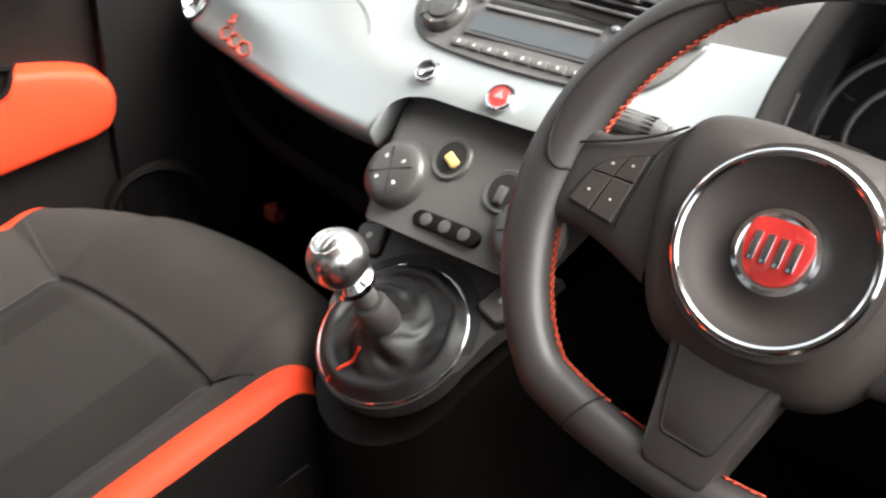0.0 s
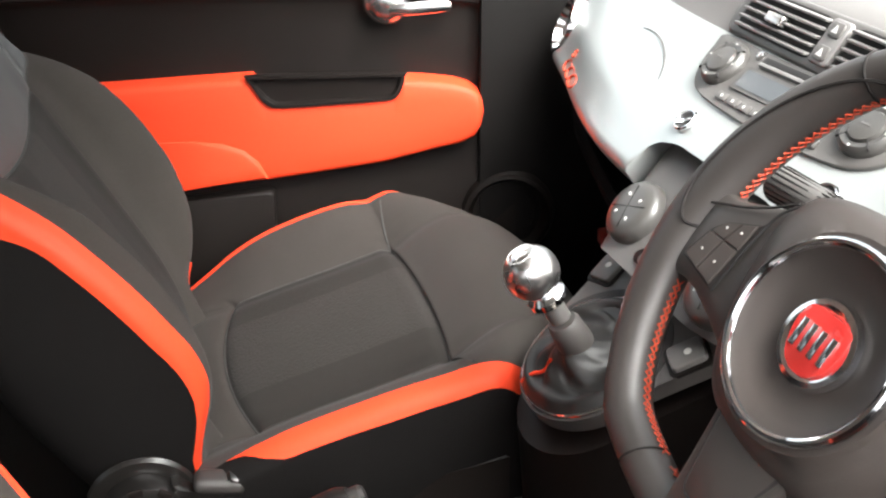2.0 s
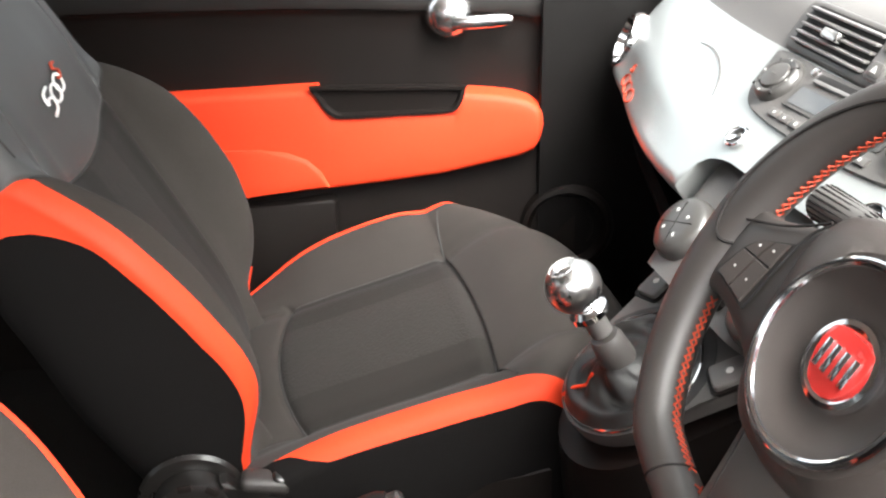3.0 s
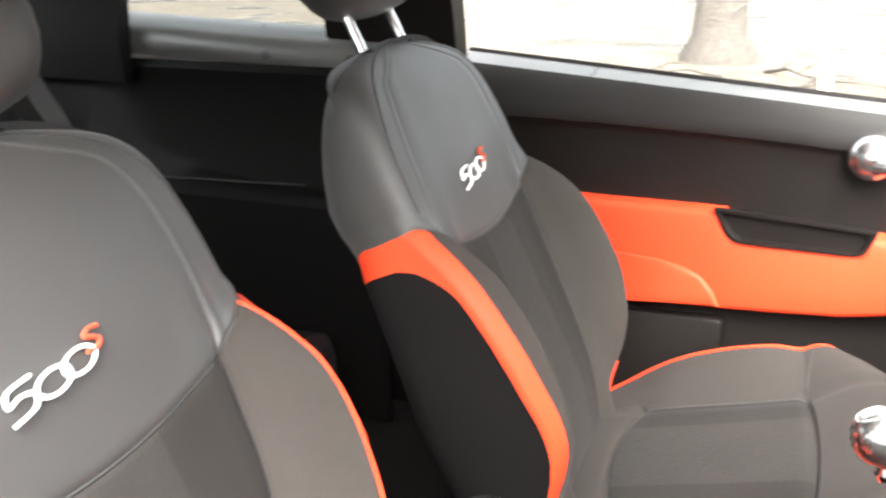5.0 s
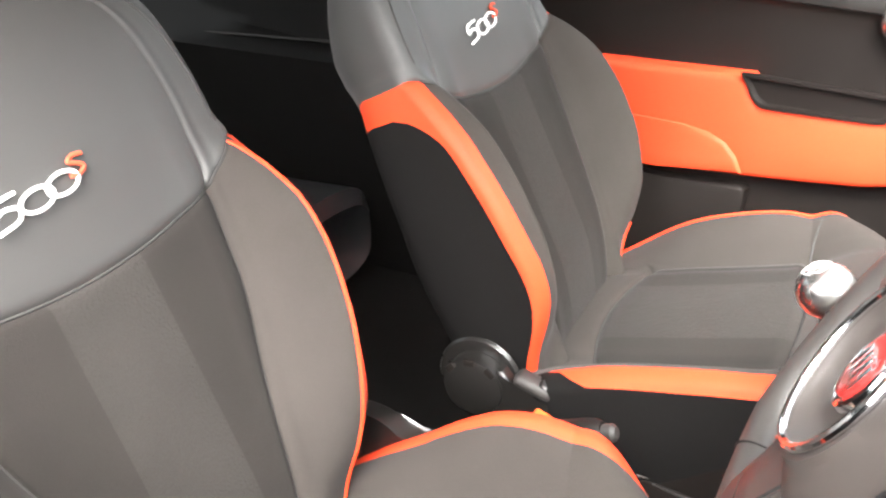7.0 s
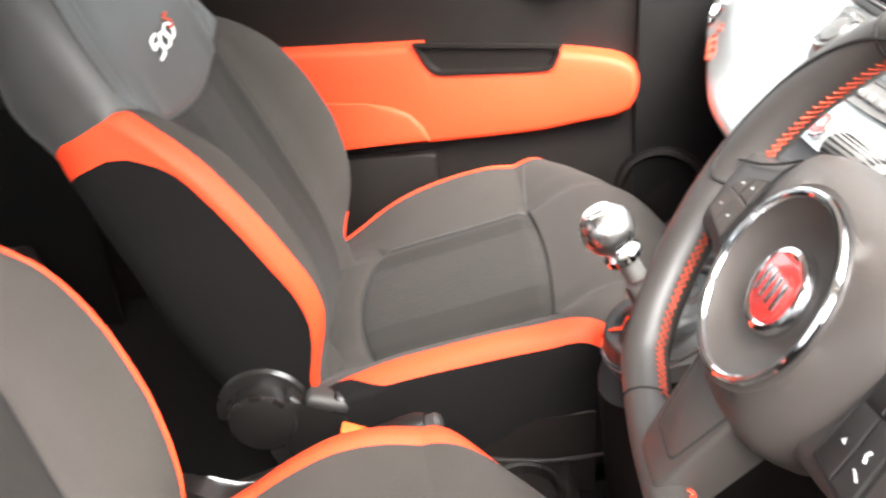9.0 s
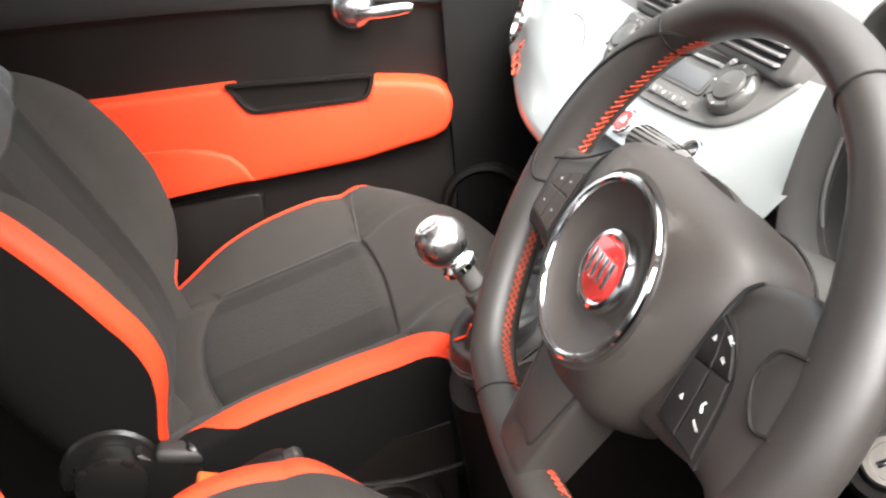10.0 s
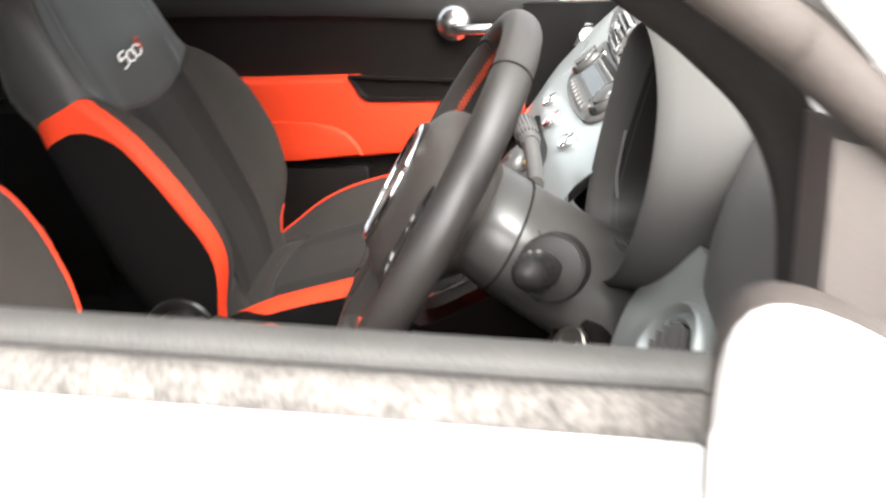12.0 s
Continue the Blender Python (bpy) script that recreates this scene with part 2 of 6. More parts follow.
def prism(outline, z0, z1, m=Matrix(), bevel=0.0, seg=2):
    """A flat outline (x, y) made solid from z0 to z1, its upper rim rounded."""
    bm = bmesh.new()
    lo = [bm.verts.new((x, y, z0)) for x, y in outline]
    hi = [bm.verts.new((x, y, z1)) for x, y in outline]
    n = len(outline)
    top = bm.faces.new(hi)
    bm.faces.new(lo[::-1])
    for i in range(n):
        j = (i + 1) % n
        bm.faces.new((lo[i], lo[j], hi[j], hi[i]))
    if bevel:
        bmesh.ops.bevel(bm, geom=list(top.edges), offset=bevel, segments=seg, affect="EDGES", profile=0.5)
    return moved(bm, m)


def rounded(points, steps=5):
    """A closed outline smoothed through its points."""
    return [(p.x, p.y) for p in smooth_path([(x, y, 0) for x, y in points], steps, loop=True)]


def round_rect(cx, cy, w, h, r, n=5):
    out = []
    for sx, sy, a0 in ((1, 1, 0), (-1, 1, 90), (-1, -1, 180), (1, -1, 270)):
        for i in range(n):
            a = radians(a0 + 90 * i / (n - 1))
            out.append((cx + sx * (w / 2 - r) + r * math.cos(a), cy + sy * (h / 2 - r) + r * math.sin(a)))
    return out


def circle(cx, cy, r, n=32):
    return [(cx + r * math.cos(2 * math.pi * i / n), cy + r * math.sin(2 * math.pi * i / n)) for i in range(n)]


def frame_of(origin, x_axis, z_axis):
    """A pose whose local x and z point along the given ways."""
    z = Vector(z_axis).normalized()
    x = Vector(x_axis)
    x = (x - z * x.dot(z)).normalized()
    y = z.cross(x)
    return Matrix(((x.x, y.x, z.x, origin[0]), (x.y, y.y, z.y, origin[1]), (x.z, y.z, z.z, origin[2]), (0, 0, 0, 1)))


def lerp_table(table, v):
    """Smoothly reads a table of (v, value) pairs: a cubic curve through them."""
    if v <= table[0][0]:
        return table[0][1]
    if v >= table[-1][0]:
        return table[-1][1]

    def slope(k):
        if k == 0 or k == len(table) - 1:
            return 0.0
        left = (table[k][1] - table[k - 1][1]) / (table[k][0] - table[k - 1][0])
        right = (table[k + 1][1] - table[k][1]) / (table[k + 1][0] - table[k][0])
        return 0.0 if left * right <= 0 else 2 * left * right / (left + right)
    for k, ((a, fa), (b, fb)) in enumerate(zip(table, table[1:])):
        if v <= b:
            w = b - a
            t = (v - a) / w
            return fa * (1 + 2 * t) * (1 - t) ** 2 + fb * t * t * (3 - 2 * t) + w * (slope(k) * t * (1 - t) ** 2 - slope(k + 1) * t * t * (1 - t))
    return table[-1][1]


def linear_table(table, v):
    if v <= table[0][0]:
        return table[0][1]
    for (a, fa), (b, fb) in zip(table, table[1:]):
        if v <= b:
            return fa + (fb - fa) * (v - a) / (b - a)
    return table[-1][1]


def lettering(text, size, m, mat, parent, name="lettering", depth=0.0004, label=""):
    """Raised letters in the built-in font, centred on the pose m."""
    cu = bpy.data.curves.new("letters", "FONT")
    cu.body, cu.size, cu.extrude, cu.align_x, cu.align_y = text, size, depth, "CENTER", "CENTER"
    cu.resolution_u = 3
    tmp = bpy.data.objects.new("letters", cu)
    scene.collection.objects.link(tmp)
    dg = bpy.context.evaluated_depsgraph_get()
    me = bpy.data.meshes.new_from_object(tmp.evaluated_get(dg))
    bpy.data.objects.remove(tmp)
    bm = bmesh.new()
    bm.from_mesh(me)
    bpy.data.meshes.remove(me)
    moved(bm, m)
    return part(name, bm, mat, parent, label)


# ---- the car's shell and the ground outside ----
def outside():
    bm = bmesh.new()
    bmesh.ops.create_grid(bm, x_segments=80, y_segments=80, size=1.0)
    for v in bm.verts:
        sx, sy = v.co.x, v.co.y
        v.co.x = math.copysign(abs(sx) ** 3 * 900, sx)
        v.co.y = math.copysign(abs(sy) ** 3 * 900, sy)
        r = math.hypot(v.co.x, v.co.y)
        v.co.z = 0.05 * noise.noise((v.co.x * 0.5, v.co.y * 0.5, 0)) * min(1, max(0, r - 3) / 4)
    tagged(part("ground", bm, M_GROUND), "wet yard with brown leaf litter and puddles", "ground", kind="structure")


outside()


def yard_things():
    """What stands on the yard beyond the passenger's window."""
    for x, y, r, top in ((-7.2, -0.15, 0.055, 2.4), (-6.0, -7.02, 0.09, 2.2), (-6.0, -7.45, 0.12, 2.2)):
        pst = thing("post", "pale weathered timber post standing in the gravel yard", "post", "yard posts", at=(x, y, 0))
        part("shaft", sweep([(x, y, -0.05), (x, y, top * 0.5), (x + 0.01, y, top)], [r, r * 0.97, r * 0.92], 10), M_POST, pst)
        part("cap", lathe([(0.001, 0.05), (r * 0.7, 0.035), (r * 1.02, 0.0), (r * 1.02, -0.01), (0.001, -0.01)], pose(x + 0.01, y, top), 10), M_POST, pst)
    tr = thing("tree_trunk", "dark bare tree trunk at the edge of the yard", "tree", at=(-9.0, -1.15, 0))
    rng = random.Random(7)
    line = [Vector((-9.0 + 0.05 * rng.uniform(-1, 1), -1.15 + 0.05 * rng.uniform(-1, 1), 0.5 * k - 0.05)) for k in range(8)]
    part("trunk", sweep(smooth_path(line, 3), [0.30 - 0.012 * k + (0.10 if k < 2 else 0) for k in range(22)], 14), M_BARK, tr)
    for k in range(5):
        p = line[4 + k % 3]
        q = p + Vector((rng.uniform(-0.5, 0.5), rng.choice((-1, 1)) * rng.uniform(0.8, 1.5), rng.uniform(0.5, 1.2)))
        part("limb", sweep(smooth_path([p, p.lerp(q, 0.5) + Vector((0, 0, 0.15)), q], 4), [0.08 - 0.008 * i for i in range(9)], 8), M_BARK, tr)
    for k in range(6):
        x, y = -7.6 + rng.uniform(-1.2, 0.9), -1.1 + rng.uniform(-0.9, 1.0)
        br = thing("fallen_branch", "thin dark branch lying on the wet gravel", "branch", "fallen branches", at=(x, y, 0))
        pts, a = [Vector((x, y, 0.02))], rng.uniform(0, 6.28)
        for i in range(5):
            a += rng.uniform(-0.7, 0.7)
            pts.append(pts[-1] + Vector((0.18 * math.cos(a), 0.18 * math.sin(a), 0.035 if i < 2 else -0.02)))
        part("stick", sweep(smooth_path(pts, 4), [0.022 - 0.0008 * i for i in range(21)], 7), M_BARK, br)
        for i in (1, 3):
            part("twig", sweep([pts[i], pts[i] + Vector((0.12 * math.cos(a + 1), 0.12 * math.sin(a + 1), 0.09))], [0.009, 0.004], 6), M_BARK, br)


yard_things()

# frame of the passenger door: local x along the door, z up, y into the cabin
DOOR_O = Vector((-0.662, -0.243, -0.010))
DOOR_D = Vector((0.200, 0.980, 0)).normalized()
DOOR_N = Vector((0.980, -0.200, 0)).normalized()


def door_pt(y, z, b=0.0):
    """A place on the passenger door: how far ahead, how high, how far into the cabin."""
    return DOOR_O + DOOR_D * ((y + 0.265) / DOOR_D.y) + DOOR_N * b + Vector((0, 0, z))


def belt_z(y):
    """Height of the window sill along the car."""
    return 0.938 - 0.052 * (y + 0.31)


def skin(name, rows, mat, parent=None, label="", thick=0.012, sharp=40):
    """A sheet through rows of points, given thickness."""
    bm = loft(rows, closed=False, caps=False)
    bmesh.ops.recalc_face_normals(bm, faces=bm.faces)
    bmesh.ops.solidify(bm, geom=bm.faces[:], thickness=thick)
    return part(name, bm, mat, parent, label, sharp)


def passenger_door():
    d = thing("door_1", "black passenger door card with an orange armrest", "car door", kind="structure", at=door_pt(-0.3, 0.4))
    ys = [-0.78, -0.7, -0.62, -0.5, -0.4, -0.3, -0.2, -0.1, -0.03, 0.03, 0.07, 0.092, 0.108, 0.118]

    def swage(y):
        return lerp_table([(-0.80, 0.850), (-0.68, 0.862), (-0.31, 0.868), (-0.1, 0.864), (0.053, 0.853), (0.092, 0.842), (0.108, 0.825), (0.118, 0.79)], y)
    prof = [(0.33, -0.05), (0.40, -0.03), (0.50, -0.028), (0.56, -0.035), (0.64, -0.046), (0.74, -0.050), (0.82, -0.050)]
    rows = [[door_pt(y, z, b) for y in ys] for z, b in prof]
    for dz, b in ((-0.016, -0.0500), (-0.006, -0.0475), (-0.001, -0.043), (0.006, -0.0405), (0.02, -0.041)):
        rows.append([door_pt(y, swage(y) + dz, b) for y in ys])
    for f, b in ((0.4, -0.044), (0.8, -0.048), (0.95, -0.053), (1.0, -0.060)):
        rows.append([door_pt(y, swage(y) + 0.02 + (belt_z(y) - 0.012 - swage(y) - 0.02) * f, b) for y in ys])
    rows.append([door_pt(y, belt_z(y) - 0.002, -0.075) for y in ys])
    rows.append([door_pt(y, belt_z(y), -0.092) for y in ys])
    skin("door_card", rows[:10], M_BLACK, d, "black grained plastic card", 0.006, 60)
    skin("belt_trim", rows[9:15], M_TRIM, d, "dark grey grained upper trim", 0.006, 60)
    skin("belt_ledge", rows[14:], M_LEDGE, d, "glossy window ledge with sky glare lightened into its colour", 0.006, 60)
    groove = smooth_path([door_pt(y, z, b) for y, z, b in ((-0.665, 0.882, -0.0425), (-0.64, 0.896, -0.0435), (-0.53, 0.903, -0.0440), (-0.34, 0.903, -0.0440), (-0.12, 0.905, -0.0455), (0.035, 0.892, -0.0440), (0.082, 0.879, -0.0430), (0.106, 0.855, -0.0430))], 5)
    part("trim_groove", sweep(groove, 0.0022, 6), M_SOCKET, d)
    # sill ledge and seal at the glass
    part("window_seal", loft([[door_pt(y, belt_z(y) + z, b) for b, z in ((-0.090, -0.004), (-0.092, 0.006), (-0.099, 0.006), (-0.101, -0.004))] for y in ys]), M_SEAL, d)
    # orange armrest with a notch for the pull
    top = [(-0.66, 0.728), (-0.56, 0.737), (-0.45, 0.742), (-0.35, 0.748), (-0.272, 0.7520), (-0.268, 0.744), (-0.252, 0.7140), (-0.066, 0.7215), (-0.054, 0.7465), (-0.010, 0.7430), (0.020, 0.7390), (0.042, 0.7325), (0.056, 0.7220), (0.0625, 0.709), (0.064, 0.698)]
    foot = [(-0.66, 0.56), (-0.55, 0.566), (-0.40, 0.577), (-0.255, 0.593), (-0.17, 0.6045), (-0.085, 0.6175), (0.0, 0.639), (0.03, 0.646), (0.050, 0.656), (0.0605, 0.674), (0.064, 0.693)]
    m = Matrix(((DOOR_D.x, 0, DOOR_N.x, DOOR_O.x), (DOOR_D.y, 0, DOOR_N.y, DOOR_O.y), (0, 1, 0, DOOR_O.z), (0, 0, 0, 1)))

    def dl(pts):
        return [((y + 0.265) / DOOR_D.y, z) for y, z in pts]
    rings = []
    for y in sorted(set([-0.66, -0.6, -0.53, -0.46, -0.4, -0.33] + list(np.linspace(-0.30, 0.05, 71)) + list(np.linspace(0.0525, 0.064, 9)) + [-0.272, -0.268, -0.252, -0.066, -0.054])):
        hi, lo = linear_table(top, y), linear_table(foot, y)
        near = min(1.0, (0.0642 - y) / 0.012)
        lift = 0.002 - 0.011 * (1 - math.sqrt(max(0.0, 1 - (1 - near) ** 2)))
        e = min(0.010, (hi - lo) * 0.3)
        sect = [(lo, -0.05), (lo, lift - 0.009), (lo + e * 0.12, lift - 0.0055), (lo + e * 0.45, lift - 0.0018), (lo + e, lift), (lo + (hi - lo) * 0.4, lift + 0.0015), (lo + (hi - lo) * 0.75, lift + 0.001), (hi - e, lift), (hi - e * 0.45, lift - 0.0018), (hi - e * 0.12, lift - 0.0055), (hi, lift - 0.009), (hi, -0.05)]
        rings.append([m @ Vector(((y + 0.265) / DOOR_D.y, z, b)) for z, b in sect])
    part("armrest", loft(rings), M_ORANGE, d, "orange leatherette armrest", sharp=50)
    bulge = [(-0.66, 0.648), (-0.50, 0.655), (-0.43, 0.659), (-0.36, 0.660), (-0.32, 0.656), (-0.29, 0.644), (-0.27, 0.624), (-0.258, 0.598), (-0.40, 0.580), (-0.55, 0.569), (-0.66, 0.563)]
    part("elbow_pad", prism(dl(bulge), -0.02, 0.0085, m, 0.008, 4), M_ORANGE, d, "raised orange elbow pad", sharp=50)
    # pull cup: black frame with a hollow
    cup_out = rounded([(-0.277, 0.7555), (-0.268, 0.741), (-0.259, 0.724), (-0.247, 0.7125), (-0.230, 0.7090), (-0.155, 0.7130), (-0.082, 0.7175), (-0.064, 0.7220), (-0.055, 0.735), (-0.050, 0.7545), (-0.057, 0.7595), (-0.165, 0.7595), (-0.268, 0.7595)], 3)
    cc = (-0.165, 0.7365)

    def shrink(pts, fx, fz):
        return [(cc[0] + (y - cc[0]) * fx, cc[1] + (z - cc[1]) * fz) for y, z in pts]
    rings = []
    for fx, fz, b in ((1.0, 1.0, -0.002), (1.0, 1.0, 0.0045), (0.99, 0.97, 0.0070), (0.945, 0.78, 0.0070), (0.925, 0.72, 0.004), (0.905, 0.66, -0.010), (0.88, 0.60, -0.036)):
        rings.append([m @ Vector((x, z, b)) for x, z in dl(shrink(cup_out, fx, fz))])
    part("pull_cup", loft(rings), M_BLACK, d, "black recessed door pull", sharp=40)
    part("cup_divider", prism(dl([(-0.128, 0.722), (-0.125, 0.722), (-0.125, 0.744), (-0.128, 0.744)]), -0.038, -0.010, m), M_BLACK, d)
    # map pocket below
    pocket = [(-0.66, 0.552), (-0.40, 0.556), (-0.262, 0.572), (-0.254, 0.566), (-0.258, 0.50), (-0.27, 0.42), (-0.29, 0.37), (-0.66, 0.36)]
    part("map_pocket", prism(dl(pocket), -0.035, -0.006, m, 0.005, 3), M_BLACK, d, "black door pocket", sharp=50)
    # speaker
    sp = m @ Vector(((0.105 + 0.265) / DOOR_D.y, 0.515, -0.036))
    sm = frame_of(sp, DOOR_D, DOOR_N)
    part("speaker_ring", lathe([(0.052, -0.01), (0.074, -0.01), (0.076, 0.008), (0.071, 0.018), (0.064, 0.020), (0.058, 0.014), (0.053, 0.004)], sm, 48), M_BLACK, d, "round black speaker ring")
    part("speaker_grille", lathe([(0.001, 0.006), (0.024, 0.006), (0.054, 0.001), (0.054, -0.006), (0.001, -0.006)], sm, 40), M_SATIN, d)
    part("speaker_cone_ring", loft([[sm @ Vector(((0.041 + 0.003 * math.cos(t)) * math.cos(q), (0.041 + 0.003 * math.cos(t)) * math.sin(q), 0.005 + 0.003 * math.sin(t))) for t in np.linspace(0, 2 * math.pi, 6, endpoint=False)] for q in np.linspace(0, 2 * math.pi, 40, endpoint=False)], loop=True), M_BLACK, d)
    # chrome handle: half ball, lever, dished surround
    hb = door_pt(-0.074, 0.855, -0.036)
    hm = frame_of(hb, DOOR_D, DOOR_N)
    part("handle_dish", lathe([(0.001, -0.010), (0.050, -0.010), (0.058, -0.012), (0.060, -0.016), (0.001, -0.018)], hm @ Matrix.Diagonal((1.0, 0.9, 1, 1)), 40), M_BLACK, d)
    part("handle_ball", lathe([(0.001, -0.014)] + [(0.0355 * math.cos(a), 0.028 * math.sin(a)) for a in np.linspace(-0.3, math.pi / 2, 12)], hm, 32), M_SATINCHROME, d, "satin chrome ball")
    lev = [hm @ Vector(p) for p in ((0.006, -0.008, 0.022), (0.03, -0.007, 0.028), (0.06, -0.006, 0.024), (0.092, -0.005, 0.018))]
    part("handle_lever", sweep(smooth_path(lev, 4), [0.0095] * 6 + [0.0098] * 4 + [0.0092, 0.0085, 0.006], 14, flat=0.55, up=DOOR_N), M_SATINCHROME, d, "satin chrome release lever")
    part("lever_recess", moved(rbox(0.03, 0.105, -0.006, 0.018, -0.016, -0.006, 0.004), hm), M_SOCKET, d)
    part("lock_mark", moved(rbox(-0.004, 0.004, -0.014, -0.004, 0.0235, 0.0258, 0.001), hm), M_THREAD, d, "small red lock mark")
    # outer skin, window frame and glass
    rows = [[door_pt(y, z, b) for y in ys] for z, b in ((0.30, -0.16), (0.5, -0.19), (0.75, -0.17), (0.9, -0.125))]
    rows.append([door_pt(y, belt_z(y) - 0.004, -0.108) for y in ys])
    skin("door_skin", rows, M_WHITE, d, "white painted outer skin", 0.004)
    glass = loft([[door_pt(y, belt_z(y) - 0.01 + (1.36 - belt_z(y)) * f, -0.096 + 0.10 * f * f) for y in (-0.77, -0.5, -0.2, 0.1, 0.2)] for f in (0, 0.33, 0.66, 1)], closed=False, caps=False)
    g = part("window_pane", glass, M_GLASS, d)
    g.visible_shadow = False
    return d


passenger_door()


def driver_door():
    d = thing("door_2", "driver's door with its window wound down", "car door", kind="structure", at=(0.75, -0.25, 0.4))
    ys = list(np.linspace(-0.80, 0.262, 24))

    def along(pts):
        return [[Vector((x, y, z + belt_z(y) - 0.912)) for x, z in pts] for y in ys]

    def strip(name, pts, mat, label=""):
        return part(name, loft(along(pts)), mat, d, label, sharp=50)
    strip("door_card", [(0.690, 0.40), (0.664, 0.42), (0.662, 0.60), (0.668, 0.80), (0.676, 0.880), (0.686, 0.908), (0.694, 0.914), (0.700, 0.912), (0.704, 0.40)], M_BLACK, "dark door card")
    strip("inner_sill", [(0.702, 0.90), (0.699, 0.9165), (0.703, 0.921), (0.7205, 0.9215), (0.725, 0.917), (0.7255, 0.90)], M_SILL, "dusty grey sill strip")
    strip("inner_seal", [(0.7265, 0.895), (0.7265, 0.912), (0.7295, 0.9165), (0.7315, 0.914), (0.732, 0.895)], M_SEAL, "thin black glass seal")
    strip("outer_seal", [(0.7330, 0.895), (0.7330, 0.914), (0.736, 0.9185), (0.744, 0.9195), (0.7505, 0.9175), (0.7555, 0.912), (0.7565, 0.905), (0.7565, 0.895)], M_RUBBER, "weathered rubber window seal with pale dirt")
    strip("door_skin", [(0.7580, 0.88), (0.7582, 0.9065), (0.7610, 0.9095), (0.770, 0.9075), (0.786, 0.895), (0.801, 0.860), (0.814, 0.79), (0.820, 0.70), (0.814, 0.50), (0.79, 0.34), (0.77, 0.34)], M_WHITE, "white painted outer skin")
    return d


driver_door()


def door_mirror(label, side, at, w, h, slope):
    """White mirror housing outside a window, folded against the glass; side: +1 the driver's."""
    x0, cy, cz = at
    d = thing("door_mirror", label, "door mirror", "door mirrors", at=(x0, cy, cz))
    rings = []
    for dx, k in ((0.003, 0.90), (0.0, 0.96), (0.005, 1.0), (0.023, 1.0), (0.061, 0.945), (0.096, 0.77), (0.119, 0.5), (0.128, 0.16)):
        ring = []
        for t in np.linspace(0, 2 * math.pi, 44, endpoint=False):
            y = w * k * (abs(math.cos(t)) ** 0.55) * (1 if math.cos(t) > 0 else -1)
            z = h * k * (abs(math.sin(t)) ** 0.55) * (1 if math.sin(t) > 0 else -1)
            ring.append(Vector((x0 + side * dx, cy + y, cz + z - slope * y)))
        rings.append(ring)
    part("mirror_rim", loft(rings[:4], caps=False), M_FRAME, d, "weathered grey rim", 60)
    part("housing", loft(rings[3:], caps=True), M_WHITE, d, "white painted housing", 60)
    part("mirror_glass", loft([rings[0], [p + Vector((side * 0.002, 0, 0)) for p in rings[0]]]), M_CHROME, d, "mirror glass")
    part("foot", sweep([(x0 - side * (0.06 if x0 > 0 else -0.16), cy + 0.03 + (0.09 if x0 < 0 else 0), cz - 0.045), (x0 + side * 0.01, cy + 0.03, cz - 0.025), (x0 + side * 0.04, cy + 0.02, cz - 0.02)], [0.03, 0.026, 0.022], 14), M_BLACK, d)


door_mirror("white door mirror folded in, with a weathered rim", 1, (0.789, 0.302, 0.867), 0.107, 0.082, 0.72)
door_mirror("white door mirror seen beyond the passenger window", 1, (-0.945, 0.118, 0.966), 0.074, 0.064, 0.0)


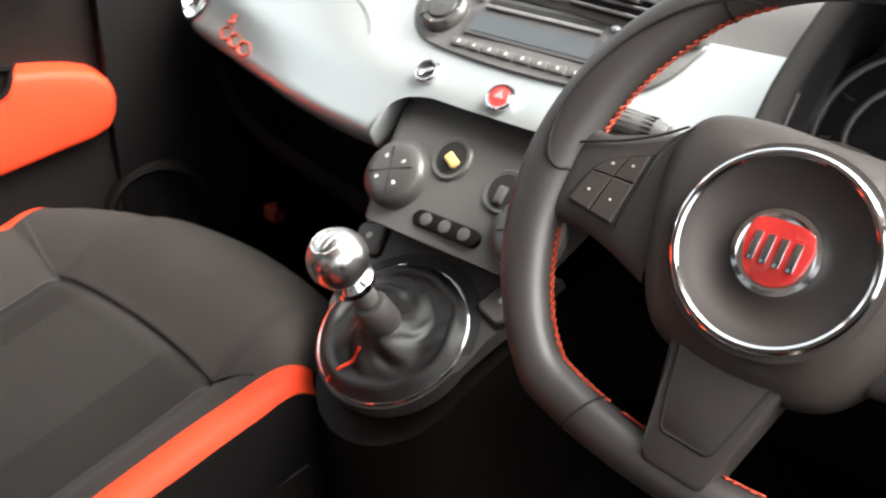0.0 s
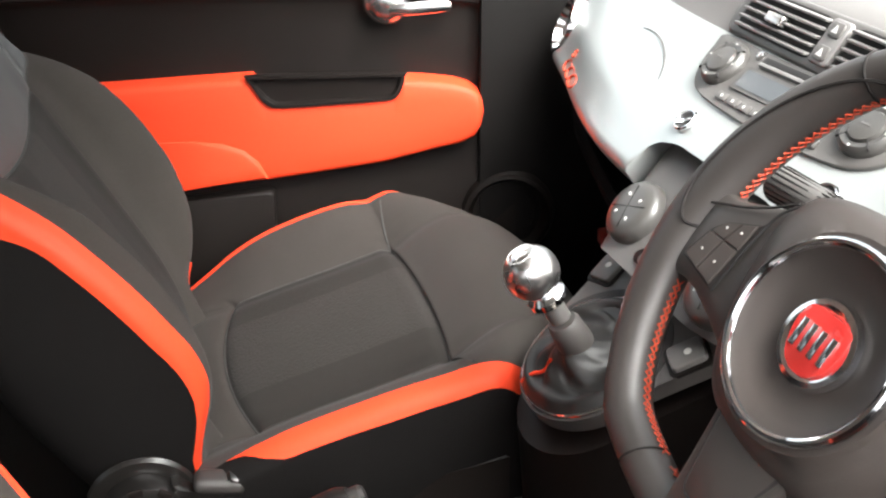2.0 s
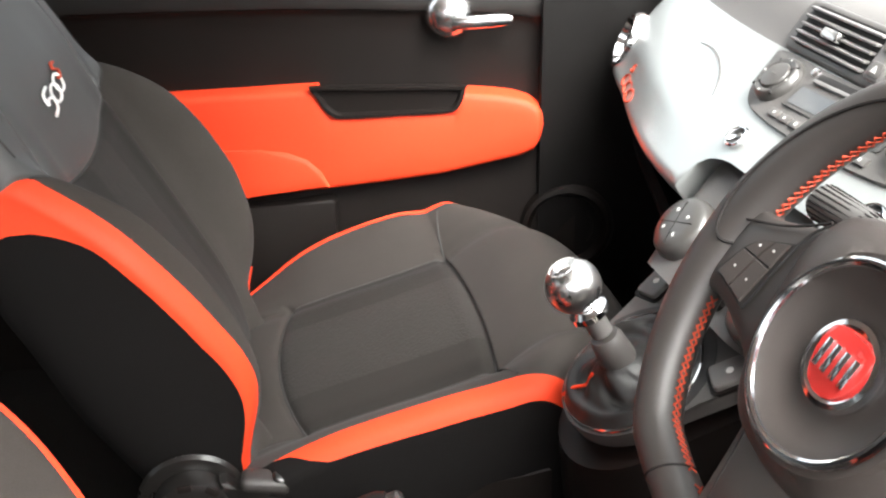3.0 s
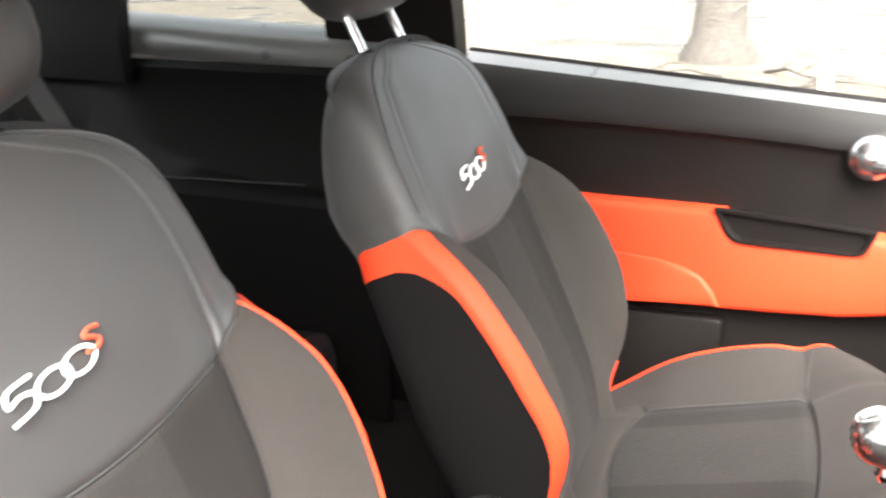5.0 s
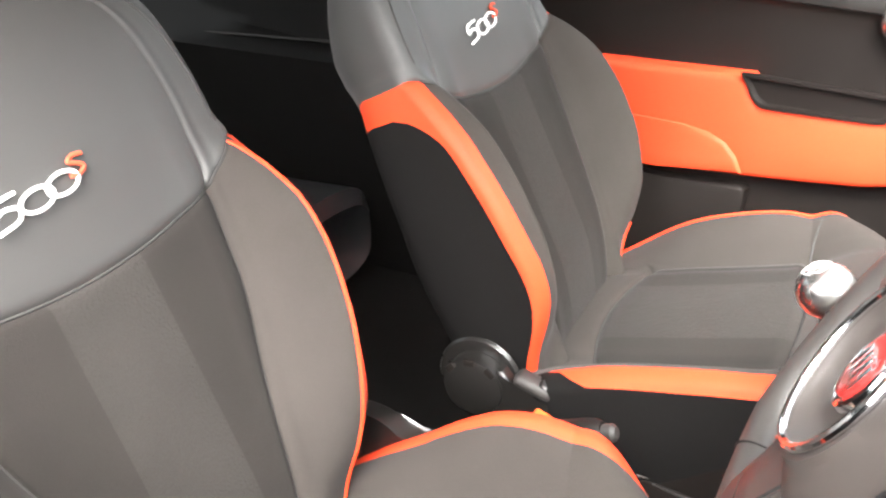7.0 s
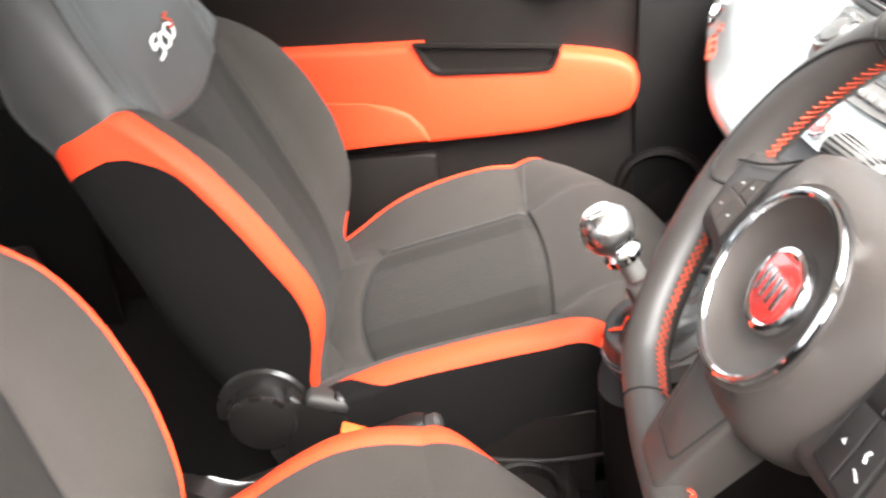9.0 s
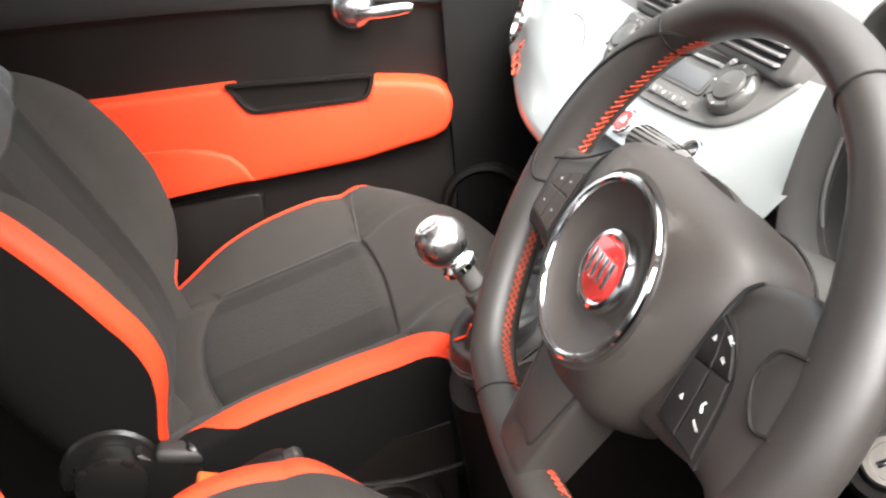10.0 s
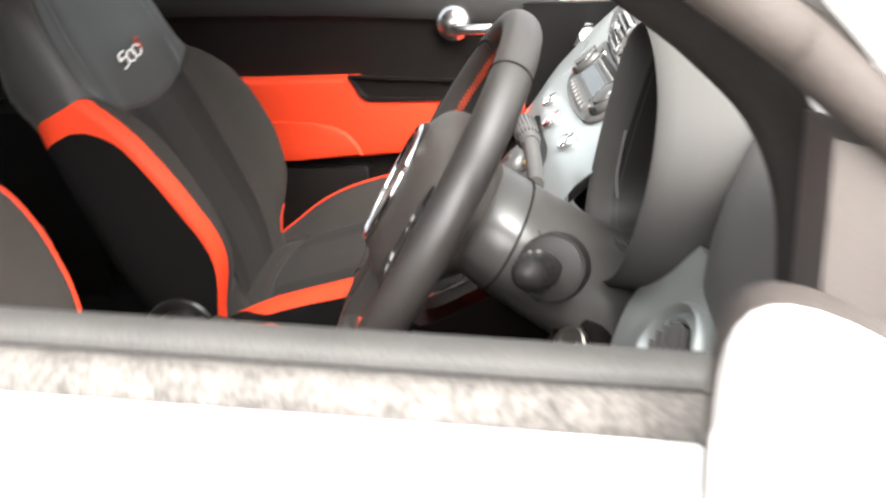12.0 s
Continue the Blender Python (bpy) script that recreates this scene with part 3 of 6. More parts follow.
def body_shell():
    # floor with the centre tunnel
    xs = [-0.70, -0.60, -0.2, -0.12, -0.085, -0.07, 0.0, 0.07, 0.085, 0.12, 0.2, 0.60, 0.70]
    zs = [0.34, 0.30, 0.30, 0.31, 0.34, 0.385, 0.40, 0.385, 0.34, 0.31, 0.30, 0.30, 0.34]
    rows = []
    for y in np.linspace(-1.75, 0.95, 28):
        lift = 0.12 * max(0, (y - 0.45) / 0.5)
        rows.append([Vector((x, y, z + lift)) for x, z in zip(xs, zs)])
    tagged(skin("floor", rows, M_CARPET, None, "", 0.02), "black carpeted car floor with a centre tunnel", "floor", kind="structure")
    # bulkhead, rear wall
    rows = [[Vector((x, 0.52 + 0.3 * max(0, 0.7 - z), z)) for x in (-0.72, -0.3, 0, 0.3, 0.72)] for z in (0.3, 0.5, 0.7, 0.86, 0.95)]
    tagged(skin("bulkhead", rows, M_CARPET, None, "", 0.02), "black trimmed bulkhead under the dash", "bulkhead", kind="structure")
    # roof over the cabin with a light lining
    def roof_z(x, y):
        return 1.44 - 0.13 * (x / 0.6) ** 2 - 0.10 * ((y + 0.6) / 0.9) ** 2
    rows = [[Vector((x, y, roof_z(x, y))) for x in np.linspace(-0.60, 0.60, 13)] for y in np.linspace(-1.55, -0.02, 12)]
    tagged(skin("roof", rows, M_HEADLINER, None, "", 0.03), "pale grey roof lining", "roof", kind="structure")
    # pillars
    for s in (-1, 1):
        post = [Vector((s * x, y - 0.007, z)) for x, y, z in ((0.662, 0.272, 0.88), (0.662, 0.270, 0.94), (0.661, 0.264, 0.985), (0.657, 0.248, 1.022), (0.651, 0.222, 1.050), (0.644, 0.186, 1.078), (0.62, 0.06, 1.165), (0.59, -0.08, 1.25), (0.565, -0.3, 1.325), (0.56, -0.75, 1.345))]
        pil = thing("front_pillar", "grey windscreen pillar with a black door seal", "pillar", kind="structure", at=post[0])
        part("pillar_seal", sweep(smooth_path(post, 5), 0.0145, 12), M_PILLARSEAL, pil, "black rubber door seal")
        part("pillar_trim", sweep(smooth_path([p + Vector((-s * 0.012, 0.045, 0.035)) for p in post], 5), 0.030, 14), M_HEADLINER, pil)
        frame_line = [(0.735, 0.36, 0.965), (0.735, 0.264, 1.037), (0.735, 0.2435, 1.0535), (0.735, 0.229, 1.066), (0.735, 0.206, 1.0825), (0.70, 0.08, 1.170), (0.65, -0.08, 1.262), (0.61, -0.3, 1.345), (0.605, -0.75, 1.37)]
        part("door_frame", sweep(smooth_path([(s * x, y, z) for x, y, z in frame_line], 5), 0.0115, 12), M_FRAME, pil, "weathered window frame")
        part("gutter_seal", sweep(smooth_path([(s * (x - 0.004), y + 0.0085, z + 0.0095) for x, y, z in frame_line], 5), 0.004, 8), M_PILLARSEAL, pil, "dark rubber gutter strip")
        part("pillar_paint", sweep(smooth_path([p + Vector((s * 0.062, 0.044, 0.040)) for p in post], 5), 0.032, 12), M_WHITE, pil, "white painted pillar")
        corner = [[Vector((s * x, y, z)) for y, z in ((0.250, 0.89), (0.248, 0.965), (0.246, 1.030), (0.262, 1.026), (0.42, 0.94), (0.42, 0.89))] for x in (0.690, 0.735)]
        part("mirror_sail", loft(corner), M_SAIL, pil, "grey plastic window corner")
        # kick panel ahead of the door and rear pillar
        y_in = 0.0 if s < 0 else 0.20
        rows = [[Vector((s * x, max(y, 0.088 + y_in), z)) for x, y in ((0.615, 0.088 + y_in), (0.612, 0.12 + y_in), (0.605, 0.2 + y_in), (0.62, 0.41), (0.64, 0.55))] for z in (0.3, 0.5, 0.7, 0.85, 0.885)]
        if s < 0:
            rows = [[Vector((v.x - 0.020, v.y, v.z)) for v in r] for r in rows]
        tagged(skin("kick_panel", rows, M_REAR, None, "", 0.02), "black side trim beside the footwell", "trim panel", kind="structure")
        rows = [[Vector((s * (0.715 - 0.10 * max(0, z - 0.95) / 0.4 - 0.03 * (0.95 - min(z, 0.95))), y, z)) for y in ((-1.02, -0.96, -0.88, -0.80, -0.775) if s > 0 else (-0.925, -0.89, -0.82, -0.73, -0.685))] for z in (0.3, 0.6, 0.9, 1.0, 1.15, 1.33)]
        tagged(skin("middle_pillar", rows, M_BLACK, None, "", 0.05), "black middle pillar trim", "pillar", kind="structure")
        # rear side panel with its ledge and quarter window opening
        q = thing("rear_side_panel", "black rear side panel with an armrest ledge", "side panel", kind="structure", at=(s * 0.66, -1.3, 0.4))
        ys = list(np.linspace(-1.75, -0.90 if s > 0 else -0.79, 16))
        def ledge(y):
            return lerp_table([(-1.75, 0.90), (-1.45, 0.885), (-1.38, 0.84), (-1.28, 0.765), (-1.13, 0.748), (-1.0, 0.73), (-0.9, 0.72)], y)
        rows = [[Vector((s * x, y, z)) for y in ys] for z, x in ((0.30, 0.60), (0.5, 0.585), (0.66, 0.58))]
        rows.append([Vector((s * 0.578, y, 0.700)) for y in ys])
        rows.append([Vector((s * 0.590, y, 0.708)) for y in ys])
        rows.append([Vector((s * 0.635, y, max(ledge(y) - 0.02, 0.712))) for y in ys])
        rows.append([Vector((s * 0.640, y, ledge(y) + 0.005)) for y in ys])
        rows.append([Vector((s * 0.655, y, max(ledge(y), 0.86) + 0.02)) for y in ys])
        rows.append([Vector((s * 0.640, y, 0.925)) for y in ys])
        rows.append([Vector((s * 0.645, y, 0.935)) for y in ys])
        skin("panel_trim", rows, M_REAR, q, "", 0.01)
        for pts in ([(-1.30, 0.722), (-1.2, 0.727), (-0.95, 0.736)], [(-1.35, 0.80), (-1.22, 0.768), (-1.10, 0.752), (-0.95, 0.742)], [(-1.30, 0.600), (-1.15, 0.606), (-0.95, 0.618)]):
            x_at = 0.598 if pts[0][1] < 0.73 and pts[0][1] > 0.65 else (0.641 if pts[0][1] > 0.75 else 0.582)
            part("panel_edge", sweep([(s * x_at, y, z) for y, z in pts], 0.0022, 6), M_GRIP, q)
        rows = [[Vector((s * x, y, z)) for y in ys] for z, x in ((0.936, 0.646), (0.946, 0.638), (0.960, 0.634), (0.978, 0.640), (0.994, 0.652), (1.004, 0.672), (1.008, 0.70))]
        rows = [[Vector((v.x, v.y, v.z - 0.045 * (v.y + 1.1))) for v in r] for r in rows]
        skin("window_ledge", rows, M_LEDGE, q, "quarter window ledge with window glare lightened into its colour", 0.01)
        rows = [[Vector((s * x, y, z)) for y in (-1.75, -1.6, -1.40, -1.33)] for z, x in ((0.90, 0.628), (0.97, 0.626), (1.02, 0.632), (1.1, 0.635), (1.2, 0.61), (1.34, 0.57))]
        skin("rear_pillar", rows, M_REAR, q, "", 0.03)
        skin("body_side", [[Vector((s * x, y, z)) for y in ys] for z, x in ((0.3, 0.78), (0.6, 0.82), (0.85, 0.80), (1.0, 0.72))], M_WHITE, q, "white painted body side", 0.004)
        g = part("quarter_pane", loft([[Vector((s * (0.70 - 0.11 * f), y, 1.0 + 0.34 * f)) for y in (-1.5, -1.25, -0.90)] for f in (0, 0.5, 1)], closed=False, caps=False), M_TINT, q)
    rows = [[Vector((x, -1.72 - 0.1 * (1.0 - z), z)) for x in (-0.72, -0.3, 0, 0.3, 0.72)] for z in (0.3, 0.6, 0.95)]
    tagged(skin("tailgate", rows, M_BLACK, None, "", 0.03), "black tailgate trim below the rear window", "tailgate", kind="structure")
    # pane out of view, added to hold back light from behind
    rows = [[Vector((x, -1.74 + 0.17 * f, 0.94 + 0.40 * f)) for x in np.linspace(-0.68 + 0.08 * f, 0.68 - 0.08 * f, 7)] for f in (0, 0.33, 0.66, 1)]
    tagged(part("rear_window", loft(rows, closed=False, caps=False), M_TINT), "unseen rear window over the tailgate, tint added to cut light", "window", kind="structure")
    # bonnet and scuttle ahead of the windscreen
    rows = [[Vector((x, y, z - 0.06 * (x / 0.6) ** 2)) for x in np.linspace(-0.75, 0.75, 11)] for y, z in ((0.72, 0.955), (0.9, 0.94), (1.15, 0.88), (1.4, 0.76), (1.5, 0.55))]
    tagged(skin("bonnet", rows, M_WHITE, None, "", 0.01), "white painted bonnet", "bonnet", kind="structure")
    rows = [[Vector((x * 1.0, 0.72 - 0.78 * f, 0.96 + 0.36 * f + 0.03 * math.sin(f * 3.14))) for x in np.linspace(-0.62 + 0.06 * f, 0.62 - 0.06 * f, 9)] for f in np.linspace(0, 1, 8)]
    g = part("windscreen", loft(rows, closed=False, caps=False), M_GLASS)
    g.visible_shadow = False
    tagged(g, "clear windscreen", "windscreen", kind="structure")
    # rear bench
    b = thing("rear_bench", "black leather rear bench seat", "car seat", at=(0, -1.25, 0.32))
    for s in (-1, 1):
        rings = []
        for y, z0, z1, w in ((-0.90, 0.36, 0.44, 0.23), (-0.875, 0.33, 0.475, 0.265), (-0.89, 0.32, 0.505, 0.278), (-1.05, 0.32, 0.495, 0.28), (-1.25, 0.32, 0.47, 0.28), (-1.4, 0.32, 0.46, 0.28)):
            rings.append([Vector((s * 0.285 + w * (abs(math.cos(t)) ** 0.4) * (1 if math.cos(t) > 0 else -1), y, (z0 + z1) / 2 + (z1 - z0) / 2 * (abs(math.sin(t)) ** 0.5) * (1 if math.sin(t) > 0 else -1))) for t in np.linspace(0, 2 * math.pi, 28, endpoint=False)])
        part("bench_cushion", loft(rings), M_REARSEAT, b, sharp=60)
        rings = []
        for f in np.linspace(0, 1, 9):
            c = Vector((s * 0.285, -1.36 - 0.22 * f, 0.44 + 0.46 * f))
            w, t_ = 0.275 - 0.05 * f ** 4, 0.075 - 0.035 * f ** 3
            rings.append([c + Vector((w * (abs(math.cos(t)) ** 0.4) * (1 if math.cos(t) > 0 else -1), t_ * (abs(math.sin(t)) ** 0.6) * (1 if math.sin(t) > 0 else -1), 0)) for t in np.linspace(0, 2 * math.pi, 28, endpoint=False)])
        part("bench_back", loft(rings), M_REARSEAT, b, sharp=60)


body_shell()


def rear_belt():
    """Grey belt webbing hanging behind the front seats."""
    b = thing("rear_seat_belt", "grey seat belt webbing hanging by the rear bench", "seat belt", at=(-0.25, -1.2, 0.9))
    line = smooth_path([(-0.150, -1.22, 1.15), (-0.205, -1.20, 1.04), (-0.262, -1.19, 0.93), (-0.330, -1.18, 0.80), (-0.40, -1.17, 0.66)], 4)
    part("webbing", sweep(line, 0.024, 8, flat=0.06, up=(0.3, -0.95, 0)), M_BELT, b, "grey woven webbing")
    part("belt_stop", moved(rbox(-0.010, 0.010, -0.003, 0.003, -0.018, 0.018, 0.002), pose(-0.355, -1.165, 0.755, 0, 30, 0)), M_BLACK, b, "black tongue stop")


rear_belt()


def footwell_clip():
    c = thing("footwell_clip", "small red plastic clip on the footwell side trim", "clip", at=(-0.50, 0.259, 0.49))
    part("clip_body", rbox(-0.520, -0.492, 0.248, 0.270, 0.486, 0.510, 0.004), M_CLIP, c)
    part("clip_tongue", rbox(-0.500, -0.486, 0.254, 0.264, 0.508, 0.520, 0.003), M_BLACK, c)


footwell_clip()


# ---- front seats ----
RECLINE = 27.4
SEAT_X = Vector((math.cos(radians(3.0)), math.sin(radians(3.0)), 0)) * 1.06
AHEAD = Vector((math.sin(radians(3.0)), math.cos(radians(3.0)), 0))
UP = Vector((0, 0, 1))
SEAT_UP = AHEAD * -math.sin(radians(RECLINE)) + UP * math.cos(radians(RECLINE))
SEAT_OUT = AHEAD * math.cos(radians(RECLINE)) + UP * math.sin(radians(RECLINE))
CUSH_F = AHEAD * 0.956 + UP * 0.292
CUSH_U = AHEAD * -0.292 + UP * 0.956

CREST_K = [(-0.09, -0.030), (-0.04, -0.012), (0.015, 0.008), (0.06, 0.024), (0.10, 0.033), (0.14, 0.0375), (0.19, 0.0385), (0.235, 0.0355), (0.267, 0.028)]
CREST_TUNNEL = [(-0.09, -0.012), (-0.04, 0.010), (0.015, 0.026), (0.06, 0.032), (0.10, 0.035), (0.14, 0.0355), (0.21, 0.034), (0.265, 0.031)]
CREST_WORN = [(-0.09, -0.030), (-0.026, -0.010), (0.03, 0.011), (0.056, 0.0195), (0.077, 0.026), (0.131, 0.0455), (0.176, 0.057), (0.192, 0.0592), (0.22, 0.058), (0.253, 0.0495), (0.267, 0.0455)]
NOSE_V = [(0.0, 0.450), (0.1, 0.440), (0.14, 0.420), (0.18, 0.384), (0.205, 0.350), (0.228, 0.330)]
BACK_W = [(0.0, 0.186), (0.05, 0.195), (0.1, 0.204), (0.16, 0.212), (0.22, 0.218), (0.28, 0.219), (0.33, 0.215), (0.37, 0.208), (0.40, 0.205), (0.43, 0.205),
          (0.47, 0.203), (0.52, 0.196), (0.55, 0.190), (0.571, 0.180), (0.587, 0.162), (0.602, 0.124), (0.611, 0.078), (0.6155, 0.02)]
BACK_CREST = [(-0.02, -0.045), (0.0, -0.030), (0.04, -0.006), (0.08, 0.030), (0.12, 0.054), (0.16, 0.066), (0.20, 0.072), (0.24, 0.072), (0.28, 0.068), (0.32, 0.059), (0.355, 0.040), (0.385, 0.019), (0.405, 0.008), (0.43, 0.002), (0.46, 0.0)]
BACK_EDGE = [(-0.02, -0.048), (0.0, -0.035), (0.03, -0.016), (0.06, 0.008), (0.09, 0.033), (0.12, 0.050), (0.16, 0.058), (0.20, 0.058), (0.24, 0.055), (0.28, 0.049), (0.32, 0.040), (0.36, 0.024), (0.39, 0.008), (0.41, 0.003), (0.44, 0.0)]
BACK_D = [(0.0, -0.130), (0.17, -0.122), (0.25, -0.110), (0.36, -0.100), (0.41, -0.110), (0.45, -0.112), (0.49, -0.103), (0.53, -0.086), (0.56, -0.070), (0.585, -0.056), (0.605, -0.046), (0.615, -0.040)]


def refine_line(pts, n):
    """Points on a smooth curve through pts, n to each stretch, with no overshoot where the spacing changes."""
    gaps = [(b - a).length + 1e-9 for a, b in zip(pts, pts[1:])]
    ways = [(b - a) / g for a, b, g in zip(pts, pts[1:], gaps)]
    tan = [ways[0]] + [(ways[i - 1] * gaps[i] + ways[i] * gaps[i - 1]) / (gaps[i] + gaps[i - 1]) for i in range(1, len(ways))] + [ways[-1]]
    out = []
    for i, g in enumerate(gaps):
        for q in range(n):
            t = q / n
            out.append(pts[i] * ((1 + 2 * t) * (1 - t) ** 2) + tan[i] * (g * t * (1 - t) ** 2) + pts[i + 1] * (t * t * (3 - 2 * t)) + tan[i + 1] * (g * t * t * (t - 1)))
    return out + [pts[-1].copy()]


def refine(rows, n):
    wide = [refine_line(r, n) for r in rows]
    columns = [refine_line([r[j] for r in wide], n) for j in range(len(wide[0]))]
    return [[c[i] for c in columns] for i in range(len(columns[0]))]


def split_grid(rows, region, spec, parent, field=None):
    """Cuts a grid of points into one mesh per region name; field(i, j, key) gives the regions either side of a
    curved line and the signed distance from it."""
    groups = {}
    for i in range(len(rows) - 1):
        for j in range(len(rows[0]) - 1):
            key = region(i, j)
            quad = []
            for a, b in ((i, j), (i, j + 1), (i + 1, j + 1), (i + 1, j)):
                if not any((rows[a][b] - rows[c][d]).length < 1e-7 for c, d in quad):
                    quad.append((a, b))
            if len(quad) < 3:
                continue
            cut = field(i, j, key) if field else None
            if not cut:
                groups.setdefault(key, []).append([rows[a][b] for a, b in quad])
                continue
            inside, outside_, dist = cut
            for name, sign in ((inside, 1), (outside_, -1)):
                poly = []
                for (a, b), (c, d) in zip(quad, quad[1:] + quad[:1]):
                    f0, f1 = sign * dist(a, b), sign * dist(c, d)
                    if f0 >= 0:
                        poly.append(rows[a][b])
                    if f0 * f1 < 0:
                        poly.append(rows[a][b].lerp(rows[c][d], f0 / (f0 - f1)))
                if len(poly) > 2:
                    groups.setdefault(name, []).append(poly)
    made = {}
    for key, cells in groups.items():
        bm = bmesh.new()
        seen = {}
        for poly in cells:
            face = []
            for q in poly:
                v = tuple(round(c, 6) for c in q)
                if v not in seen:
                    seen[v] = bm.verts.new(q)
                if seen[v] not in face:
                    face.append(seen[v])
            if len(face) > 2 and not bm.faces.get(face):
                bm.faces.new(face)
        name, mat, label = spec[key]
        made[key] = part(name, bm, mat, parent, label, sharp=60)
    return made


def seat_cushion(seat, origin, crest_table, nose_cut):
    """The cushion: striped insert, thigh pad, raised bolsters, orange bands along the crests, black skirt."""
    half = [0.0, 0.036, 0.072, 0.092, 0.112, 0.134, 0.138, 0.147, 0.158, 0.170, 0.183, 0.197, 0.204, 0.210, 0.222, 0.228, 0.228, 0.226, 0.224]
    rise = [0, 0, 0, 0, 0, -0.10, -0.02, 0.14, 0.36, 0.62, 0.84, 1.0, 1.08, 1.08, 0.7, 0.28, 0.0, 0, 0]
    v_list = [-0.09, -0.06, -0.03, 0.0, 0.010, 0.016, 0.022, 0.036, 0.06, 0.09, 0.12, 0.15, 0.18, 0.21, 0.235, 0.252, 0.260, 0.264]
    nose = [0.0, 0.03, 0.1, 0.2, 0.3, 0.42, 0.54, 0.66, 0.78, 0.9, 1.0]
    cols = [(-x, r, k) for k, (x, r) in reversed(list(enumerate(zip(half, rise))))][:-1] + [(x, r, k) for k, (x, r) in enumerate(zip(half, rise))]
    def rear_bow(x):
        return 0.024 * (abs(x) / 0.135) ** 2 if abs(x) < 0.135 else 0.024 * max(0.0, 1 - (abs(x) - 0.135) / 0.03)
    rows, kinds = [], []
    drop_side = {16: -0.028, 17: -0.07, 18: -0.15}

    def height(v, r, k, x):
        crest = lerp_table(crest_table, v)
        if x > 0 and nose_cut == 0.0:
            crest = lerp_table(CREST_TUNNEL, v)
        if k in drop_side:
            return (crest + 0.028 + drop_side[k]) - 0.028 if k == 16 else drop_side[k]
        if k == 14:
            return crest * 1.03 - 0.003
        if k == 15:
            return crest - 0.006 - 0.007 * min(1.0, max(0.0, (v + 0.02) / 0.2))
        soft = 0.0016 * noise.noise((x * 9, v * 9, 3.1))
        crown = -0.004 * (abs(x) / 0.12) ** 2 if abs(x) < 0.12 else -0.004
        seam = -0.007 * (math.exp(-((v - 0.264) / 0.007) ** 2) + math.exp(-((v - 0.016) / 0.006) ** 2)) if k <= 6 else 0.0
        return crest * max(r, 0) + (0.03 * r if r < 0 else 0) + soft + crown * (1 - max(r, 0)) + seam

    for v in v_list:
        rows.append([origin + SEAT_X * x + CUSH_F * (v + rear_bow(x) * math.exp(-((v - 0.016) / 0.045) ** 2) + (0.010 * (1 - (x / 0.135) ** 2) if abs(x) < 0.135 else 0) * max(0, (v - 0.1) / 0.164)) + CUSH_U * height(v, r, k, x) for x, r, k in cols])
        kinds.append(v)
    for s in nose:
        ring = []
        a = s * math.pi / 2
        for x, r, k in cols:
            v0 = 0.266 + (0.010 * (1 - (x / 0.135) ** 2) if abs(x) < 0.135 else 0)
            v1 = lerp_table(NOSE_V, min(abs(x), 0.255)) - nose_cut * min(1.0, 0.6 + max(0.0, (abs(x) - 0.11) / 0.2))
            top = height(0.264, r, k, x) + (0.005 if k <= 6 else 0)
            puff = (0.032 if nose_cut == 0.0 else 0.010) * math.sin(min(s * 2.2, 1) * math.pi / 2) * (1 - max(r, 0) * (0.65 if x < 0 and nose_cut == 0.0 else 1.0)) if k <= 13 else 0
            low = -0.15
            if k in (17, 18):
                z = top + (low - top) * 0.5 * s ** 2
            else:
                z = top + puff + (low - top) * (1 - math.cos(a)) ** (1.5 if nose_cut == 0.0 else 1.05)
            ring.append(origin + SEAT_X * (x * (1 - 0.06 * s * s)) + CUSH_F * (v0 + (v1 - v0) * math.sin(a)) + CUSH_U * z)
        rows.append(ring)
        kinds.append(1 + s)
    n_side = len(half) - 1

    def region(i, j):
        k = abs(j + 0.5 - n_side)
        side = "p" if j >= n_side else "n"
        front = kinds[i] >= 0.2635
        rear = kinds[i] < 0.0155
        if k < 2 and not front and not rear:
            return "stripe"
        if k < 5 and not front and not rear:
            return "insert" + side
        if k < 6 and front:
            return "pad"
        if k < 5 and rear:
            return "tail"
        if k < (12 if nose_cut == 0.0 else 11):
            return "bolster" + side
        if k < 15:
            return ("band" + side) if kinds[i] < (1.52 if nose_cut == 0.0 else 1.8) else "skirt" + side
        return "skirt" + side
    spec = {"stripe": ("centre_stripe", M_STRIPE, "patterned grey cloth stripe"), "insertp": ("seat_insert", M_INSERT, "dark grey cloth"), "insertn": ("seat_insert", M_INSERT, "dark grey cloth"),
            "pad": ("thigh_pad", M_FABRIC, ""), "tail": ("rear_pad", M_FABRIC, ""), "bolsterp": ("cushion_bolster", M_FABRIC, ""), "bolstern": ("cushion_bolster", M_FABRIC, ""),
            "bandp": ("orange_band", M_ORANGE, "orange leatherette edge band"), "bandn": ("orange_band", M_ORANGE, "orange leatherette edge band"),
            "skirtp": ("cushion_skirt", M_SIDE, "black cloth skirt"), "skirtn": ("cushion_skirt", M_SIDE, "black cloth skirt")}
    fine = refine(rows, 3)

    def from_band(i, j):
        """Positive on the black skirt: the band narrows to a point at the rear."""
        v = v_list[min(i // 3, len(v_list) - 1)]
        if i // 3 < len(v_list) - 1:
            v += (v_list[i // 3 + 1] - v) * (i % 3) / 3
        return abs(j / 3 - n_side) - 12 - 3.0 * min(1.0, max(0.0, (v - 0.012) / 0.06))

    def field(i, j, key):
        return ("skirt" + key[-1], key, from_band) if key.startswith("band") and nose_cut == 0.0 else None
    split_grid(fine, lambda i, j: region(i // 3, j // 3), spec, seat, field)
